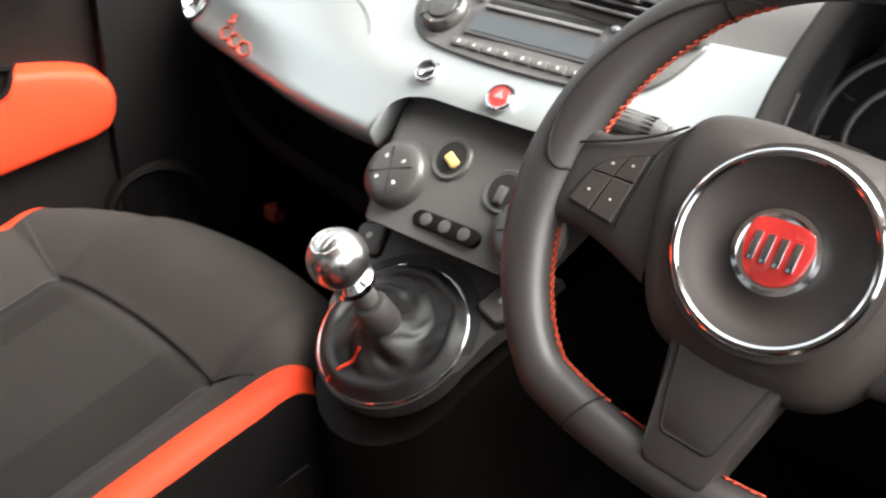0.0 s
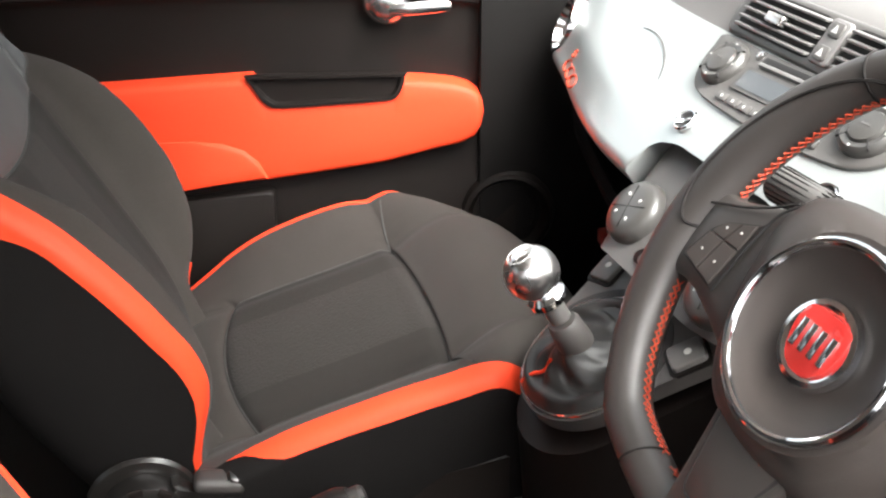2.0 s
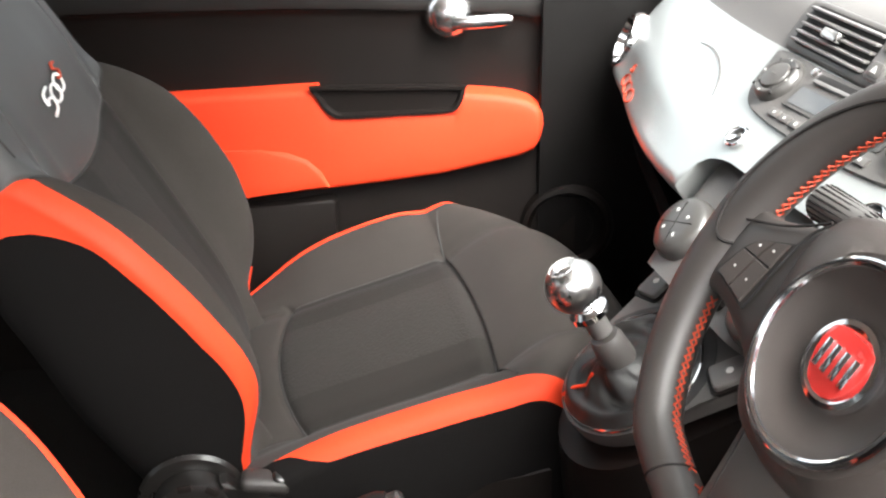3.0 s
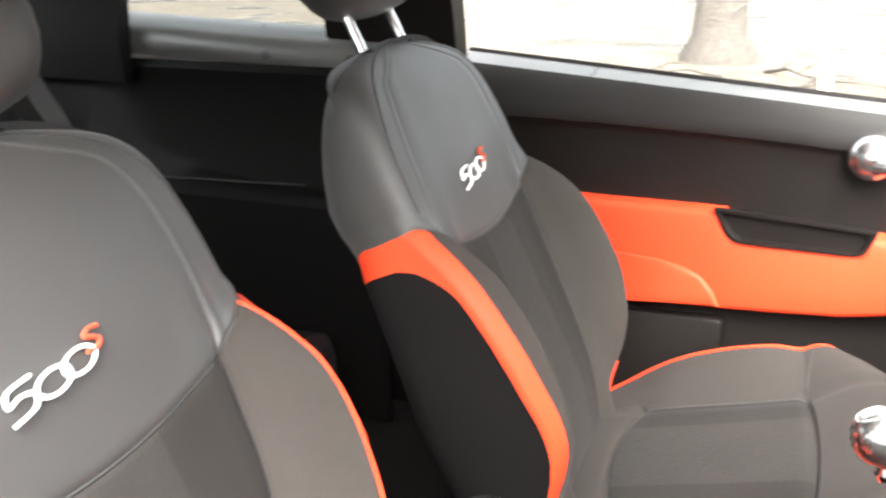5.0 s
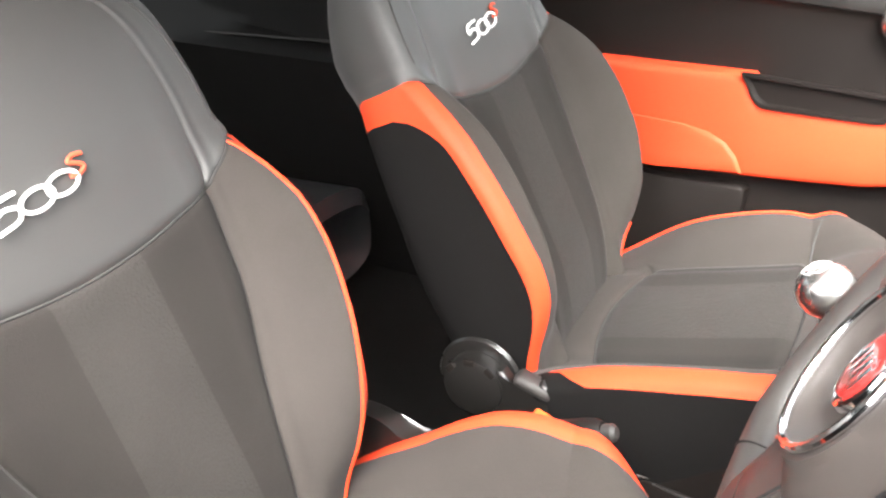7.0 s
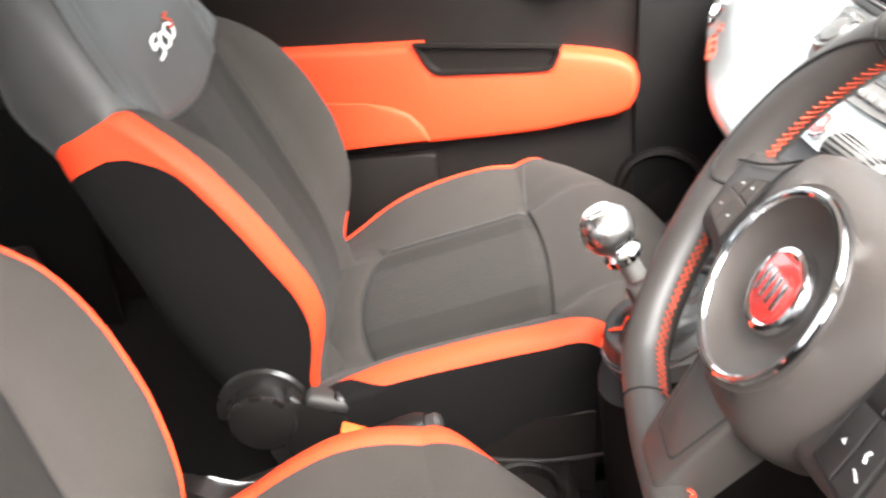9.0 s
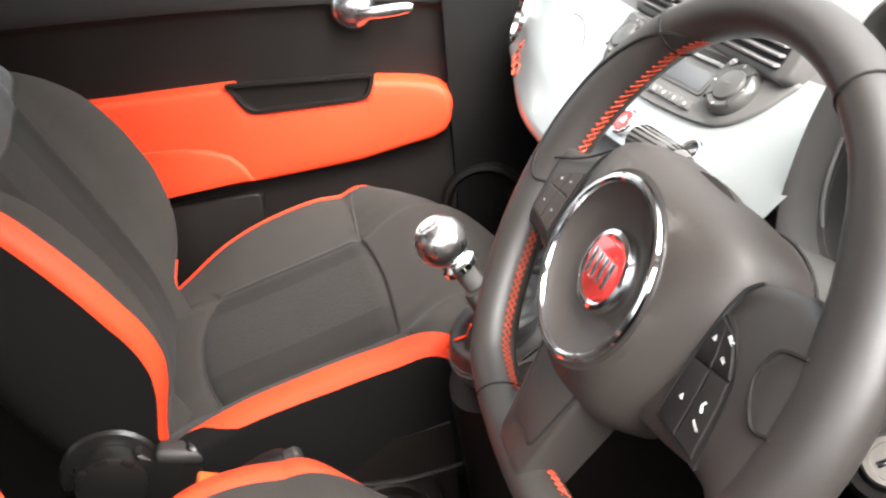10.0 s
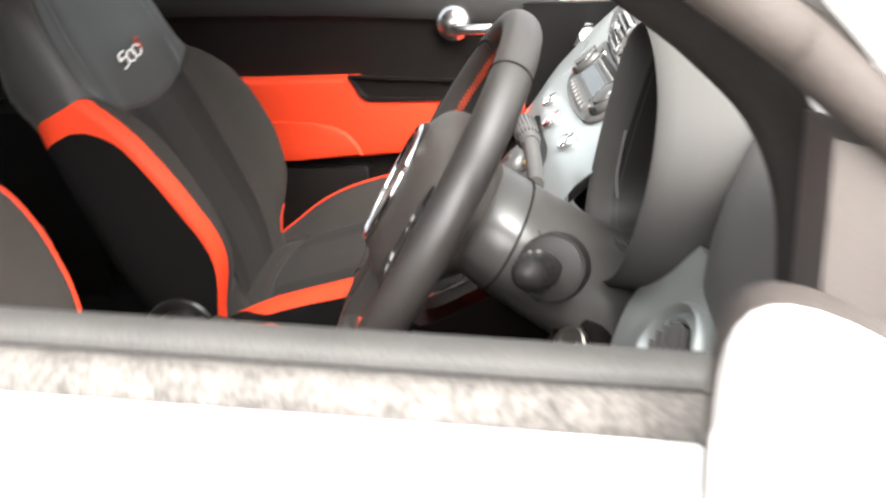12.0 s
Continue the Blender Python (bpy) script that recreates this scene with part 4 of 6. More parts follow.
    if nose_cut == 0.0:
        line = [r[n_side - 12] + CUSH_U * 0.001 for r in rows[1:len(v_list) + 4]]
        part("piping", sweep(refine_line(line, 3), 0.0024, 6), M_ORANGE, seat, "thin orange piping")
    for s in (-1, 1):
        line = [r[n_side + s * 5] for r in rows[5:len(v_list)]]
        part("seam", sweep(refine_line(line, 3), 0.0013, 5), M_THREAD_GREY, seat)
        # seam that runs out from the insert's corner, across the bolster, in front of it
        if nose_cut:
            continue
        last = len(v_list) - 1
        line = [rows[last][n_side + s * 5], rows[last + 1][n_side + s * 7], rows[last + 2][n_side + s * 9], rows[last + 3][n_side + s * 11]]
        part("seam", sweep(refine_line([q + CUSH_U * 0.0004 for q in line], 4), 0.0015, 5), M_THREAD_GREY, seat)
    for i in (5, len(v_list) - 1):
        part("seam", sweep(refine_line(rows[i][n_side - 5:n_side + 6], 3), 0.0017, 5), M_THREAD_GREY, seat)


def seat_backrest(seat, origin, side_of_knob):
    """The reclined back: striped insert, bolsters, head section with a seam, orange side bands."""
    h_list = [-0.02, 0.0, 0.02, 0.04, 0.06, 0.073, 0.086, 0.098, 0.11, 0.135, 0.16, 0.19, 0.22, 0.25, 0.28, 0.305, 0.325, 0.338, 0.352, 0.361, 0.365, 0.369, 0.38, 0.395, 0.41,
              0.43, 0.45, 0.475, 0.50, 0.52, 0.54, 0.558, 0.574, 0.588, 0.599, 0.607, 0.612, 0.615]
    rows = []
    for h_s in h_list:
        worn = lerp_table([(-0.02, -0.019), (0.10, -0.019), (0.18, -0.014), (0.25, -0.003), (0.31, 0.005), (0.36, 0.005), (0.42, 0.0)], min(h_s, 0.42)) if side_of_knob < 0 else 0.0
        w = lerp_table(BACK_W, min(h_s, 0.625)) + worn
        xi = linear_table([(0.0, 0.104), (0.08, 0.111), (0.195, 0.128), (0.287, 0.139), (0.366, 0.148), (0.42, 0.165), (0.5, 0.16), (0.56, 0.12), (0.59, 0.06), (0.615, 0.01)], h_s) + min(0.0, worn) * 1.2
        xi = min(xi, w * 0.8)
        top = min(1.0, max(0.0, (h_s - 0.50) / 0.115))
        tuck = 0.036 * top ** 3
        xc_ = max(w - 0.016, w * 0.86)
        if h_s > 0.385:
            xc_ = min(xc_, lerp_table([(0.385, 0.203), (0.42, 0.196), (0.47, 0.188), (0.52, 0.175), (0.55, 0.158), (0.575, 0.131), (0.594, 0.090), (0.607, 0.045), (0.615, 0.008)], h_s))
            xi = min(xi, xc_ * 0.8)

        def warp_of(x):
            return (-0.022 * (1 - (x / 0.15) ** 2) if x < 0.15 else 0.038 * min(1.0, (x - 0.15) / 0.05)) * math.exp(-((h_s - 0.362) / 0.06) ** 2)

        def head_of(h):
            f = min(1.0, max(0.0, (h - 0.368) / 0.085))
            return f * f * (3 - 2 * f)
        head = head_of(h_s)
        xs = [0, 0.024, 0.048, 0.048 + (xi - 0.048) * 0.55, xi - 0.004, xi, xi + 0.004]
        if w < 0.1:
            xs = [xi * f for f in (0, 0.2, 0.4, 0.6, 0.9, 0.95, 1.0)]
        low = -0.030 * (max(0.0, 0.13 - h_s) / 0.13) ** 2
        ds = [low, low, low, low, low, low - 0.0035 * (1 - 0.8 * head), low + 0.001]
        for f, r in ((0.22, 0.20), (0.45, 0.58), (0.66, 0.88), (0.84, 1.0), (1.0, 0.0)):
            x = xi + 0.004 + (xc_ - xi - 0.004) * f
            xs.append(x)
            ds.append(lerp_table(BACK_CREST, h_s + warp_of(x)) * r * (1 - 0.92 * head_of(h_s + warp_of(x))) if f < 1 else lerp_table(BACK_EDGE, h_s + warp_of(x)))
        bulge = 0.010 * head * (1 - top ** 2)
        ds = [d + bulge * (1 - (x / max(w, 0.02)) ** 2) - tuck for x, d in zip(xs, ds)]
        edge = ds[-1]
        drop = 0.018 * head_of(h_s + 0.03) * (1 - 0.7 * top)
        xs += [xc_ + (w - xc_) * 0.6, w, w, w, w - 0.006, w - 0.022, max(0, w - 0.06) * 1.0, 0.0]
        back_d = linear_table(BACK_D, h_s)
        ds += [edge - 0.006 - drop * 0.4, edge - 0.015 - drop, edge - 0.026 * min(1.0, max(0.3, h_s / 0.09)) - drop, min(edge - 0.05 - drop, back_d * 0.55), back_d + 0.022, back_d, back_d - 0.006, back_d - 0.012]
        g = head_of(h_s + 0.03)
        n0 = len(xs) - 8
        soft_x = [xc_ + (w - xc_) * 0.62, xc_ + (w - xc_) * 0.90, w, w]
        soft_d = [edge - 0.007, edge - 0.020, edge - 0.038, (edge + back_d) * 0.55]
        for i in range(4):
            xs[n0 + i] += (soft_x[i] - xs[n0 + i]) * g
            ds[n0 + i] += (soft_d[i] - ds[n0 + i]) * g
        half_x, half_d = xs, ds
        row = []
        pts = [(-x, d) for x, d in zip(half_x, half_d)][::-1][:-1] + list(zip(half_x, half_d))
        for x, d in pts:
            ax = abs(x)
            warp = warp_of(ax)
            groove = -0.0045 * math.exp(-((h_s - 0.365) / 0.004) ** 2) if d > back_d + 0.04 else 0
            soft = 0.0015 * noise.noise((x * 8, h_s * 8, 7.7))
            row.append(origin + SEAT_X * x + SEAT_UP * (h_s + warp) + SEAT_OUT * (d + groove + soft))
        rows.append(row)
    mid = (len(rows[0]) - 1) // 2
    seam_row = h_list.index(0.365)

    def region(i, j):
        k = abs(j + 0.5 - mid)
        side = "p" if j >= mid else "n"
        h = (h_list[i] + h_list[i + 1]) / 2
        if k > 17:
            return "shell"
        if h > 0.365:
            return "head" if k < 11 else "gusset"
        if k < 2:
            return "stripe"
        if k < 5:
            return "insert" + side
        if k < 11:
            return "bolster" + side
        return "band" + side
    spec = {"stripe": ("back_stripe", M_STRIPE, "patterned grey cloth stripe"), "insertp": ("back_insert", M_INSERT, "dark grey cloth"), "insertn": ("back_insert", M_INSERT, "dark grey cloth"),
            "head": ("head_section", M_HEAD, "smooth grey leatherette"), "gusset": ("head_gusset", M_HEAD, "smooth grey leatherette"),
            "bolsterp": ("back_bolster", M_FABRIC, ""), "bolstern": ("back_bolster", M_FABRIC, ""),
            "bandp": ("orange_band", M_ORANGE, "orange leatherette edge band"), "bandn": ("orange_band", M_ORANGE, "orange leatherette edge band"),
            "sidep": ("side_panel", M_SIDE, "black cloth side"), "siden": ("side_panel", M_SIDE, "black cloth side"),
            "shell": ("back_shell", M_SIDE, "")}
    n = 3
    fine = refine(rows, n)
    h_fine = [h_list[i // n] + (h_list[min(i // n + 1, len(h_list) - 1)] - h_list[i // n]) * (i % n) / n for i in range(len(fine))]
    across = []
    for r in fine:
        row = [0.0] * len(r)
        for sgn in (-1, 1):
            run = 0.0
            for q in range(11 * n + 1, mid * n + 1):
                run += (r[mid * n + sgn * q] - r[mid * n + sgn * (q - 1)]).length
                row[mid * n + sgn * q] = run
        across.append(row)

    def from_band(i, j):
        """Positive on the black side, negative on the orange band: the band runs up the edge and turns back under the gusset."""
        dx = across[i][j] - lerp_table([(-0.02, 0.016), (0.05, 0.019), (0.12, 0.026), (0.20, 0.030), (0.30, 0.031), (0.40, 0.032)], h_fine[i])
        dy = 0.338 - h_fine[i]
        r = 0.042
        if dx < r and dy < r:
            return r - math.hypot(r - dx, r - dy)
        return min(dx, dy)

    def field(i, j, key):
        return ("side" + key[-1], key, from_band) if key.startswith("band") else None
    split_grid(fine, lambda i, j: region(i // n, j // n), spec, seat, field)
    for s in (-1, 1):
        line = [r[mid + s * 10] + SEAT_OUT * 0.0006 for r, h in zip(rows, h_list) if 0.0 <= h <= (0.365 if side_of_knob < 0 else 0.06)]
        if s < 0:
            part("piping", sweep(refine_line(line, n), 0.0022, 6), M_ORANGE, seat, "thin orange piping")
    for s in (-1, 1):
        line = [r[mid + s * 5] + SEAT_OUT * -0.0004 for r, h in zip(rows, h_list) if 0.0 <= h <= 0.361]
        part("seam", sweep(refine_line(line, n), 0.0012, 5), M_THREAD_GREY, seat)
    cross = [rows[seam_row][mid + k] + SEAT_OUT * 0.0004 for k in range(-11, 12)]
    part("seam", sweep(refine_line(cross, n), 0.0016, 5), M_THREAD_GREY, seat)
    # welt between the head face and its gusset
    i0 = [i for i, h in enumerate(h_list) if h > 0.38]
    for s in (-1, 1):
        line = [rows[i][mid + s * 11] + SEAT_OUT * 0.0002 for i in i0[:-2]]
        part("welt", sweep(refine_line(line, n), 0.0011, 6), M_THREAD_GREY, seat)


def seat_logo(seat, origin):
    """Embroidered mark: a hooked bar and two linked rings in white, a small red curl above."""
    r = 0.0017

    def on_seat(x, y):
        u = 0.014 - x
        return origin + SEAT_X * u + SEAT_UP * (0.420 + y) + SEAT_OUT * (0.0108 * (1 - (u / 0.205) ** 2) + 0.0012)

    def curve(pts, steps=5):
        return [on_seat(p.x, p.y) for p in smooth_path([(x, y, 0.0) for x, y in pts], steps)]
    hook = [(-0.0225, 0.0115), (-0.043, 0.0085), (-0.0465, -0.001), (-0.036, 0.0020), (-0.0245, -0.001), (-0.029, -0.0095), (-0.048, -0.0135)]
    loops = [sweep(curve(hook, 6), r, 6)]
    for x in (-0.0075, 0.0185):
        loops.append(sweep([on_seat(x + 0.0155 * math.cos(t), 0.0005 + 0.14 * x + 0.0085 * math.sin(t + 0.15)) for t in np.linspace(0, 2 * math.pi, 28, endpoint=False)], r, 6, loop=True))
    mark = part("white_embroidery", join(*loops), M_WHITE_THREAD, seat, "white embroidered linked rings and hook")
    part("red_embroidery", sweep(curve([(0.046, 0.0195), (0.037, 0.0205), (0.031, 0.0165), (0.038, 0.0135), (0.043, 0.0095), (0.037, 0.005), (0.028, 0.0055)]), 0.0020, 6), M_THREAD, seat, "red embroidered curl")
    return mark


def headrest(seat, origin, gap):
    base = origin + SEAT_UP * 0.606 + SEAT_OUT * -0.042
    for x in (-0.062, 0.062):
        p = base + SEAT_X * x
        part("headrest_post", sweep([p - SEAT_UP * 0.03, p + SEAT_UP * (gap + 0.05)], 0.0065, 12), M_CHROME, seat, "chrome post")
        part("post_guide", sweep([p - SEAT_UP * 0.022, p + SEAT_UP * 0.004], 0.015, 14), M_BLACK, seat)
    rings = []
    for t in np.linspace(0, 1, 13):
        a = math.pi * t
        sc = max(0.03, math.sin(a)) ** 0.45
        c = base + SEAT_UP * (gap + 0.075 - 0.075 * math.cos(a)) + SEAT_OUT * (0.008 + 0.012 * t)
        rings.append([c + SEAT_X * (0.135 * sc * (abs(math.cos(q)) ** 0.6) * (1 if math.cos(q) > 0 else -1)) + SEAT_OUT * 0.052 * sc * (abs(math.sin(q)) ** 0.7) * (1 if math.sin(q) > 0 else -1) for q in np.linspace(0, 2 * math.pi, 28, endpoint=False)])
    part("headrest", loft(rings), M_HEAD, seat, "padded grey headrest", sharp=70)


def recliner(seat, origin, s):
    """The round recliner cap, its ring cover and the hinge arm on the tunnel side; s is the side's sign."""
    hub = origin + SEAT_X * (s * 0.215) + AHEAD * -0.088 + UP * 0.006
    m = frame_of(hub, AHEAD, SEAT_X * s)
    part("recliner_cap", lathe([(0.001, -0.01), (0.038, -0.01), (0.039, 0.02), (0.037, 0.028), (0.030, 0.031), (0.001, 0.031)], m), M_GLOSSBLACK, seat, "round glossy black recliner knob")
    arc = [m @ Vector((0.045 * math.cos(q), 0.045 * math.sin(q), 0.002)) for q in np.linspace(radians(-10), radians(190), 20)]
    part("recliner_cover", sweep(arc, 0.010, 8, flat=0.6, up=(1, 0, 0)), M_GLOSSBLACK, seat)
    for q in (50, 95, 140):
        c = m @ Vector((0.0355 * math.cos(radians(q)), 0.0355 * math.sin(radians(q)), 0.0285))
        part("grip_tab", moved(rbox(-0.007, 0.007, -0.004, 0.004, -0.001, 0.003, 0.001), frame_of(c, (0, math.sin(radians(q)), -math.cos(radians(q))), (s, 0, 0))), M_BLACK, seat)
    outline = [(0.03, 0.03), (0.052, 0.012), (0.07, 0.012), (0.085, 0.026), (0.105, 0.016), (0.15, -0.004), (0.185, -0.012), (0.185, -0.035), (0.10, -0.03), (0.06, -0.05), (0.02, -0.045)]
    part("hinge_arm", prism(rounded(outline, 3), -0.004, 0.024, m, 0.005), M_GLOSSBLACK, seat, "black hinge cover")
    # lit top of the hinge arm, put in as a block of paler plastic
    part("hinge_lit_top", moved(rbox(-0.030, 0.022, -0.012, 0.006, 0.0, 0.0265, 0.008, 4), frame_of(m @ Vector((0.080, 0.018, 0.0)), (0, 0.97, -0.22), (s, 0, 0))), M_GRIP, seat, "paler block for the lit top of the hinge arm")


def front_seat(label, centre, crest_table, nose_cut, cushion_at, back_at, knob_side, gap):
    seat = thing("front_seat", label, "car seat", "front seats", at=(centre, cushion_at[0] + 0.1, 0.32))
    co = Vector((centre, cushion_at[0], cushion_at[1]))
    bo = Vector((centre, back_at[0], back_at[1]))
    seat_cushion(seat, co, crest_table, nose_cut)
    seat_backrest(seat, bo, knob_side)
    seat_logo(seat, bo)
    headrest(seat, bo, gap)
    recliner(seat, bo, knob_side)
    part("seat_base", rbox(centre - 0.19, centre + 0.19, co.y - 0.02, co.y + 0.33, 0.315, co.z - 0.055, 0.02, 3), M_BLACK, seat)
    for sx in (-0.17, 0.17):
        part("seat_rail", rbox(centre + sx - 0.018, centre + sx + 0.018, co.y - 0.15, co.y + 0.40, 0.302, 0.33, 0.004), M_GRIP, seat, "dark painted seat rail")
    for sx in (-0.224, 0.224):
        part("side_valance", rbox(centre + sx - 0.010, centre + sx + 0.010, co.y - 0.06, co.y + 0.30, 0.36, co.z - 0.02, 0.008, 3), M_BLACK, seat)
    return seat


SEAT_P, SEAT_D = -0.303, 0.325
front_seat("grey cloth front seat with orange edge bands, passenger side", SEAT_P, CREST_K, 0.0, (-0.340, 0.493), (-0.332, 0.490), 1, 0.05)
front_seat("grey cloth front seat with orange edge bands, behind the wheel", SEAT_D, CREST_WORN, 0.004, (-0.440, 0.489), (-0.404, 0.475), -1, 0.012)


# ---- dashboard ----
def dash_y(x):
    return 0.139 + 0.075 * x + 0.30 * x * x


FASCIA = [(0.700, 0.06), (0.745, 0.000), (0.757, -0.011), (0.768, -0.0195), (0.776, -0.0290), (0.784, -0.0365), (0.790, -0.040), (0.797, -0.0395), (0.808, -0.030), (0.820, -0.021), (0.838, -0.007), (0.847, 0.003), (0.858, 0.0165), (0.870, 0.031), (0.884, 0.0475), (0.898, 0.064), (0.912, 0.0805)]


def fascia_pt(x, z, out=0.0):
    """A place on the painted fascia, out: metres proud of it."""
    n = fascia_n(x, z)
    end = max(0.0, -0.52 - x)
    flat = min(1.0, max(0.0, (-0.16 - x) / 0.30)) * min(1.0, max(0.0, (0.89 - z) / 0.09))
    return Vector((x, dash_y(x) + linear_table(FASCIA, z) + 9.0 * end * end + 0.022 * flat * flat * (3 - 2 * flat), z - 0.009)) + n * out


def fascia_n(x, z):
    s = (linear_table(FASCIA, z + 0.008) - linear_table(FASCIA, z - 0.008)) / 0.016
    return Vector((0.087 + 0.6 * x, -1.0, s)).normalized()


def fascia_m(x, z, out=0.0):
    return frame_of(fascia_pt(x, z, out), (1, 0.087 + 0.6 * x, 0), fascia_n(x, z))


DASH = thing("dashboard", "dashboard with a pearl painted fascia and grey top", "dashboard", kind="structure", at=(0, 0.2, 0.75))


def dashboard():
    xs = list(np.linspace(-0.578, -0.14, 36)) + list(np.linspace(-0.13, 0.13, 66)) + list(np.linspace(0.14, 0.216, 8))

    def low(x):
        return lerp_table([(-0.58, 0.812), (-0.56, 0.790), (-0.53, 0.773), (-0.50, 0.766), (-0.45, 0.771), (-0.40, 0.7735), (-0.30, 0.775), (-0.22, 0.769), (-0.15, 0.768), (-0.121, 0.769), (-0.1145, 0.790), (-0.106, 0.818), (-0.09, 0.828), (-0.06, 0.833), (0.06, 0.833), (0.09, 0.828), (0.106, 0.818), (0.1145, 0.790), (0.121, 0.769), (0.3, 0.768)], x)

    def high(x):
        return 0.911 if x > -0.50 else 0.911 - 6.0 * (-0.50 - x) ** 2
    rows = []
    for f in [-0.08, -0.02] + list(np.linspace(0, 1, 22)):
        row = []
        for x in xs:
            z0, z1 = low(x), high(x)
            if f < 0:
                p = fascia_pt(x, z0 + 0.003)
                p.y += 0.045 if f < -0.05 else 0.006
                p.z += 0.004 if f < -0.05 else -0.002
            else:
                p = fascia_pt(x, z0 + (z1 - z0) * f)
            row.append(p)
        rows.append(row)
    bm = loft(rows, closed=False, caps=False)
    part("fascia", bm, M_PEARL, DASH, "pearl silver painted fascia", sharp=60)
    # grey soft top, lip over the fascia, up to the windscreen
    top = [(0.910, 0.0785), (0.916, 0.084), (0.930, 0.093), (0.946, 0.103), (0.957, 0.114), (0.965, 0.14), (0.972, 0.19), (0.976, 0.26), (0.973, 0.36), (0.955, 0.56)]
    for x0, x1, n in ((-0.63, 0.215, 36), (0.435, 0.60, 10)):
        rows = []
        for z, dy in top:
            rows.append([Vector((x, dash_y(max(x, -0.58)) + dy, z - 0.010 - 0.3 * max(0, abs(x) - 0.5) ** 1.5)) for x in np.linspace(x0, x1, n)])
        skin("dash_top", rows, M_DASH, DASH, "light grey soft dash top", 0.006, 60)
    # end of the dash between the hood and the door
    ends = [(0.845, 0.246), (0.872, 0.248), (0.905, 0.256), (0.930, 0.265), (0.948, 0.274), (0.963, 0.287), (0.973, 0.306), (0.978, 0.335), (0.980, 0.40), (0.972, 0.56)]
    rows = [[Vector((x, y + 0.25 * max(0, 0.48 - x) ** 1.0, z - 0.5 * max(0, x - 0.60))) for x in np.linspace(0.415, 0.655, 16)] for z, y in ends]
    skin("dash_end", rows, M_DASH, DASH, "light grey dash end", 0.006, 60)
    # dark lower dash with a shelf edge
    def lip_pt(x, dy=0.0, dz=0.0):
        return Vector((x, lerp_table([(-0.56, 0.214), (-0.50, 0.199), (-0.45, 0.196), (-0.40, 0.189), (-0.30, 0.168), (-0.20, 0.151), (-0.12, 0.134), (-0.05, 0.125)], x) + dy,
                       lerp_table([(-0.56, 0.715), (-0.50, 0.684), (-0.45, 0.664), (-0.40, 0.657), (-0.30, 0.661), (-0.20, 0.665), (-0.12, 0.671), (-0.05, 0.675)], x) + dz))
    xs = np.linspace(-0.55, -0.09, 30)
    rows = [[lip_pt(x, dy, dz) for x in xs] for dz, dy in ((-0.33, 0.32), (-0.17, 0.23), (-0.08, 0.12), (-0.03, 0.035), (-0.014, 0.010), (-0.005, 0.001), (0.0, 0.0), (0.001, 0.003), (-0.006, 0.010), (-0.032, 0.03), (-0.034, 0.085), (0.10, 0.10))]
    skin("lower_dash", rows, M_SIDE, DASH, "black lower dash and shelf", 0.006, 50)
    part("shelf_edge", sweep([lip_pt(x, -0.0006, 0.0006) for x in xs], 0.0020, 6), M_TRAY, DASH, "grey shelf edge")
    rows = []
    for z, dy in ((0.33, 0.40), (0.50, 0.34), (0.62, 0.26), (0.70, 0.17), (0.745, 0.11), (0.78, 0.075), (0.80, 0.07)):
        rows.append([Vector((x, 0.132 + 0.12 * x + dy, z)) for x in np.linspace(0.09, 0.62, 24)])
    skin("knee_panel", rows, M_GRIP, DASH, "black knee panel under the column", 0.006, 50)
    # crease of the hidden airbag flap
    crease = [fascia_pt(x, z, 0.0004) for x, z in ((-0.302, 0.883), (-0.279, 0.885), (-0.251, 0.884), (-0.223, 0.879), (-0.199, 0.871), (-0.181, 0.860))]
    crease = smooth_path(crease, 5)
    part("flap_joint", sweep(crease, [0.0004 + 0.0009 * math.sin(math.pi * i / (len(crease) - 1)) for i in range(len(crease))], 5), M_SATIN, DASH)
    # passenger end vent: chrome ring and blades
    vm = frame_of(Vector((-0.538, 0.188, 0.822)), (1, -0.2, 0), (-0.20, -0.92, 0.37))
    part("end_vent_ring", lathe([(0.031, -0.02), (0.041, -0.02), (0.0425, 0.000), (0.040, 0.007), (0.036, 0.006), (0.033, -0.004)], vm, 40), M_CHROME, DASH, "chrome vent ring")
    part("end_vent_throat", lathe([(0.001, -0.022), (0.034, -0.022), (0.034, -0.018), (0.001, -0.018)], vm, 24), M_SOCKET, DASH)
    for k in range(-2, 3):
        part("vent_blade", moved(rbox(-0.030, 0.030, k * 0.012 - 0.001, k * 0.012 + 0.001, -0.016, -0.004, 0.0005), vm), M_BLACK, DASH)
    # embroidered-look red mark at the passenger end: plain curls
    for x, z, r in ((-0.371, 0.8035, 0.0080), (-0.399, 0.8050, 0.0080), (-0.427, 0.8065, 0.0080)):
        mm = fascia_m(x, z, 0.0008)
        part("red_ring", sweep([mm @ Vector((r * 1.75 * math.cos(t), r * math.sin(t), 0)) for t in np.linspace(0, 2 * math.pi, 20, endpoint=False)], 0.0017, 6, loop=True), M_THREAD, DASH, "red linked ring mark")
    mm = fascia_m(-0.424, 0.8225, 0.0008)
    part("red_curl", sweep([mm @ p for p in smooth_path([(0.006, 0.004, 0), (0, 0.005, 0), (-0.004, 0.002, 0), (0.003, -0.001, 0), (0.002, -0.005, 0), (-0.006, -0.004, 0)], 4)], 0.0018, 6), M_THREAD, DASH, "small red curl")


dashboard()


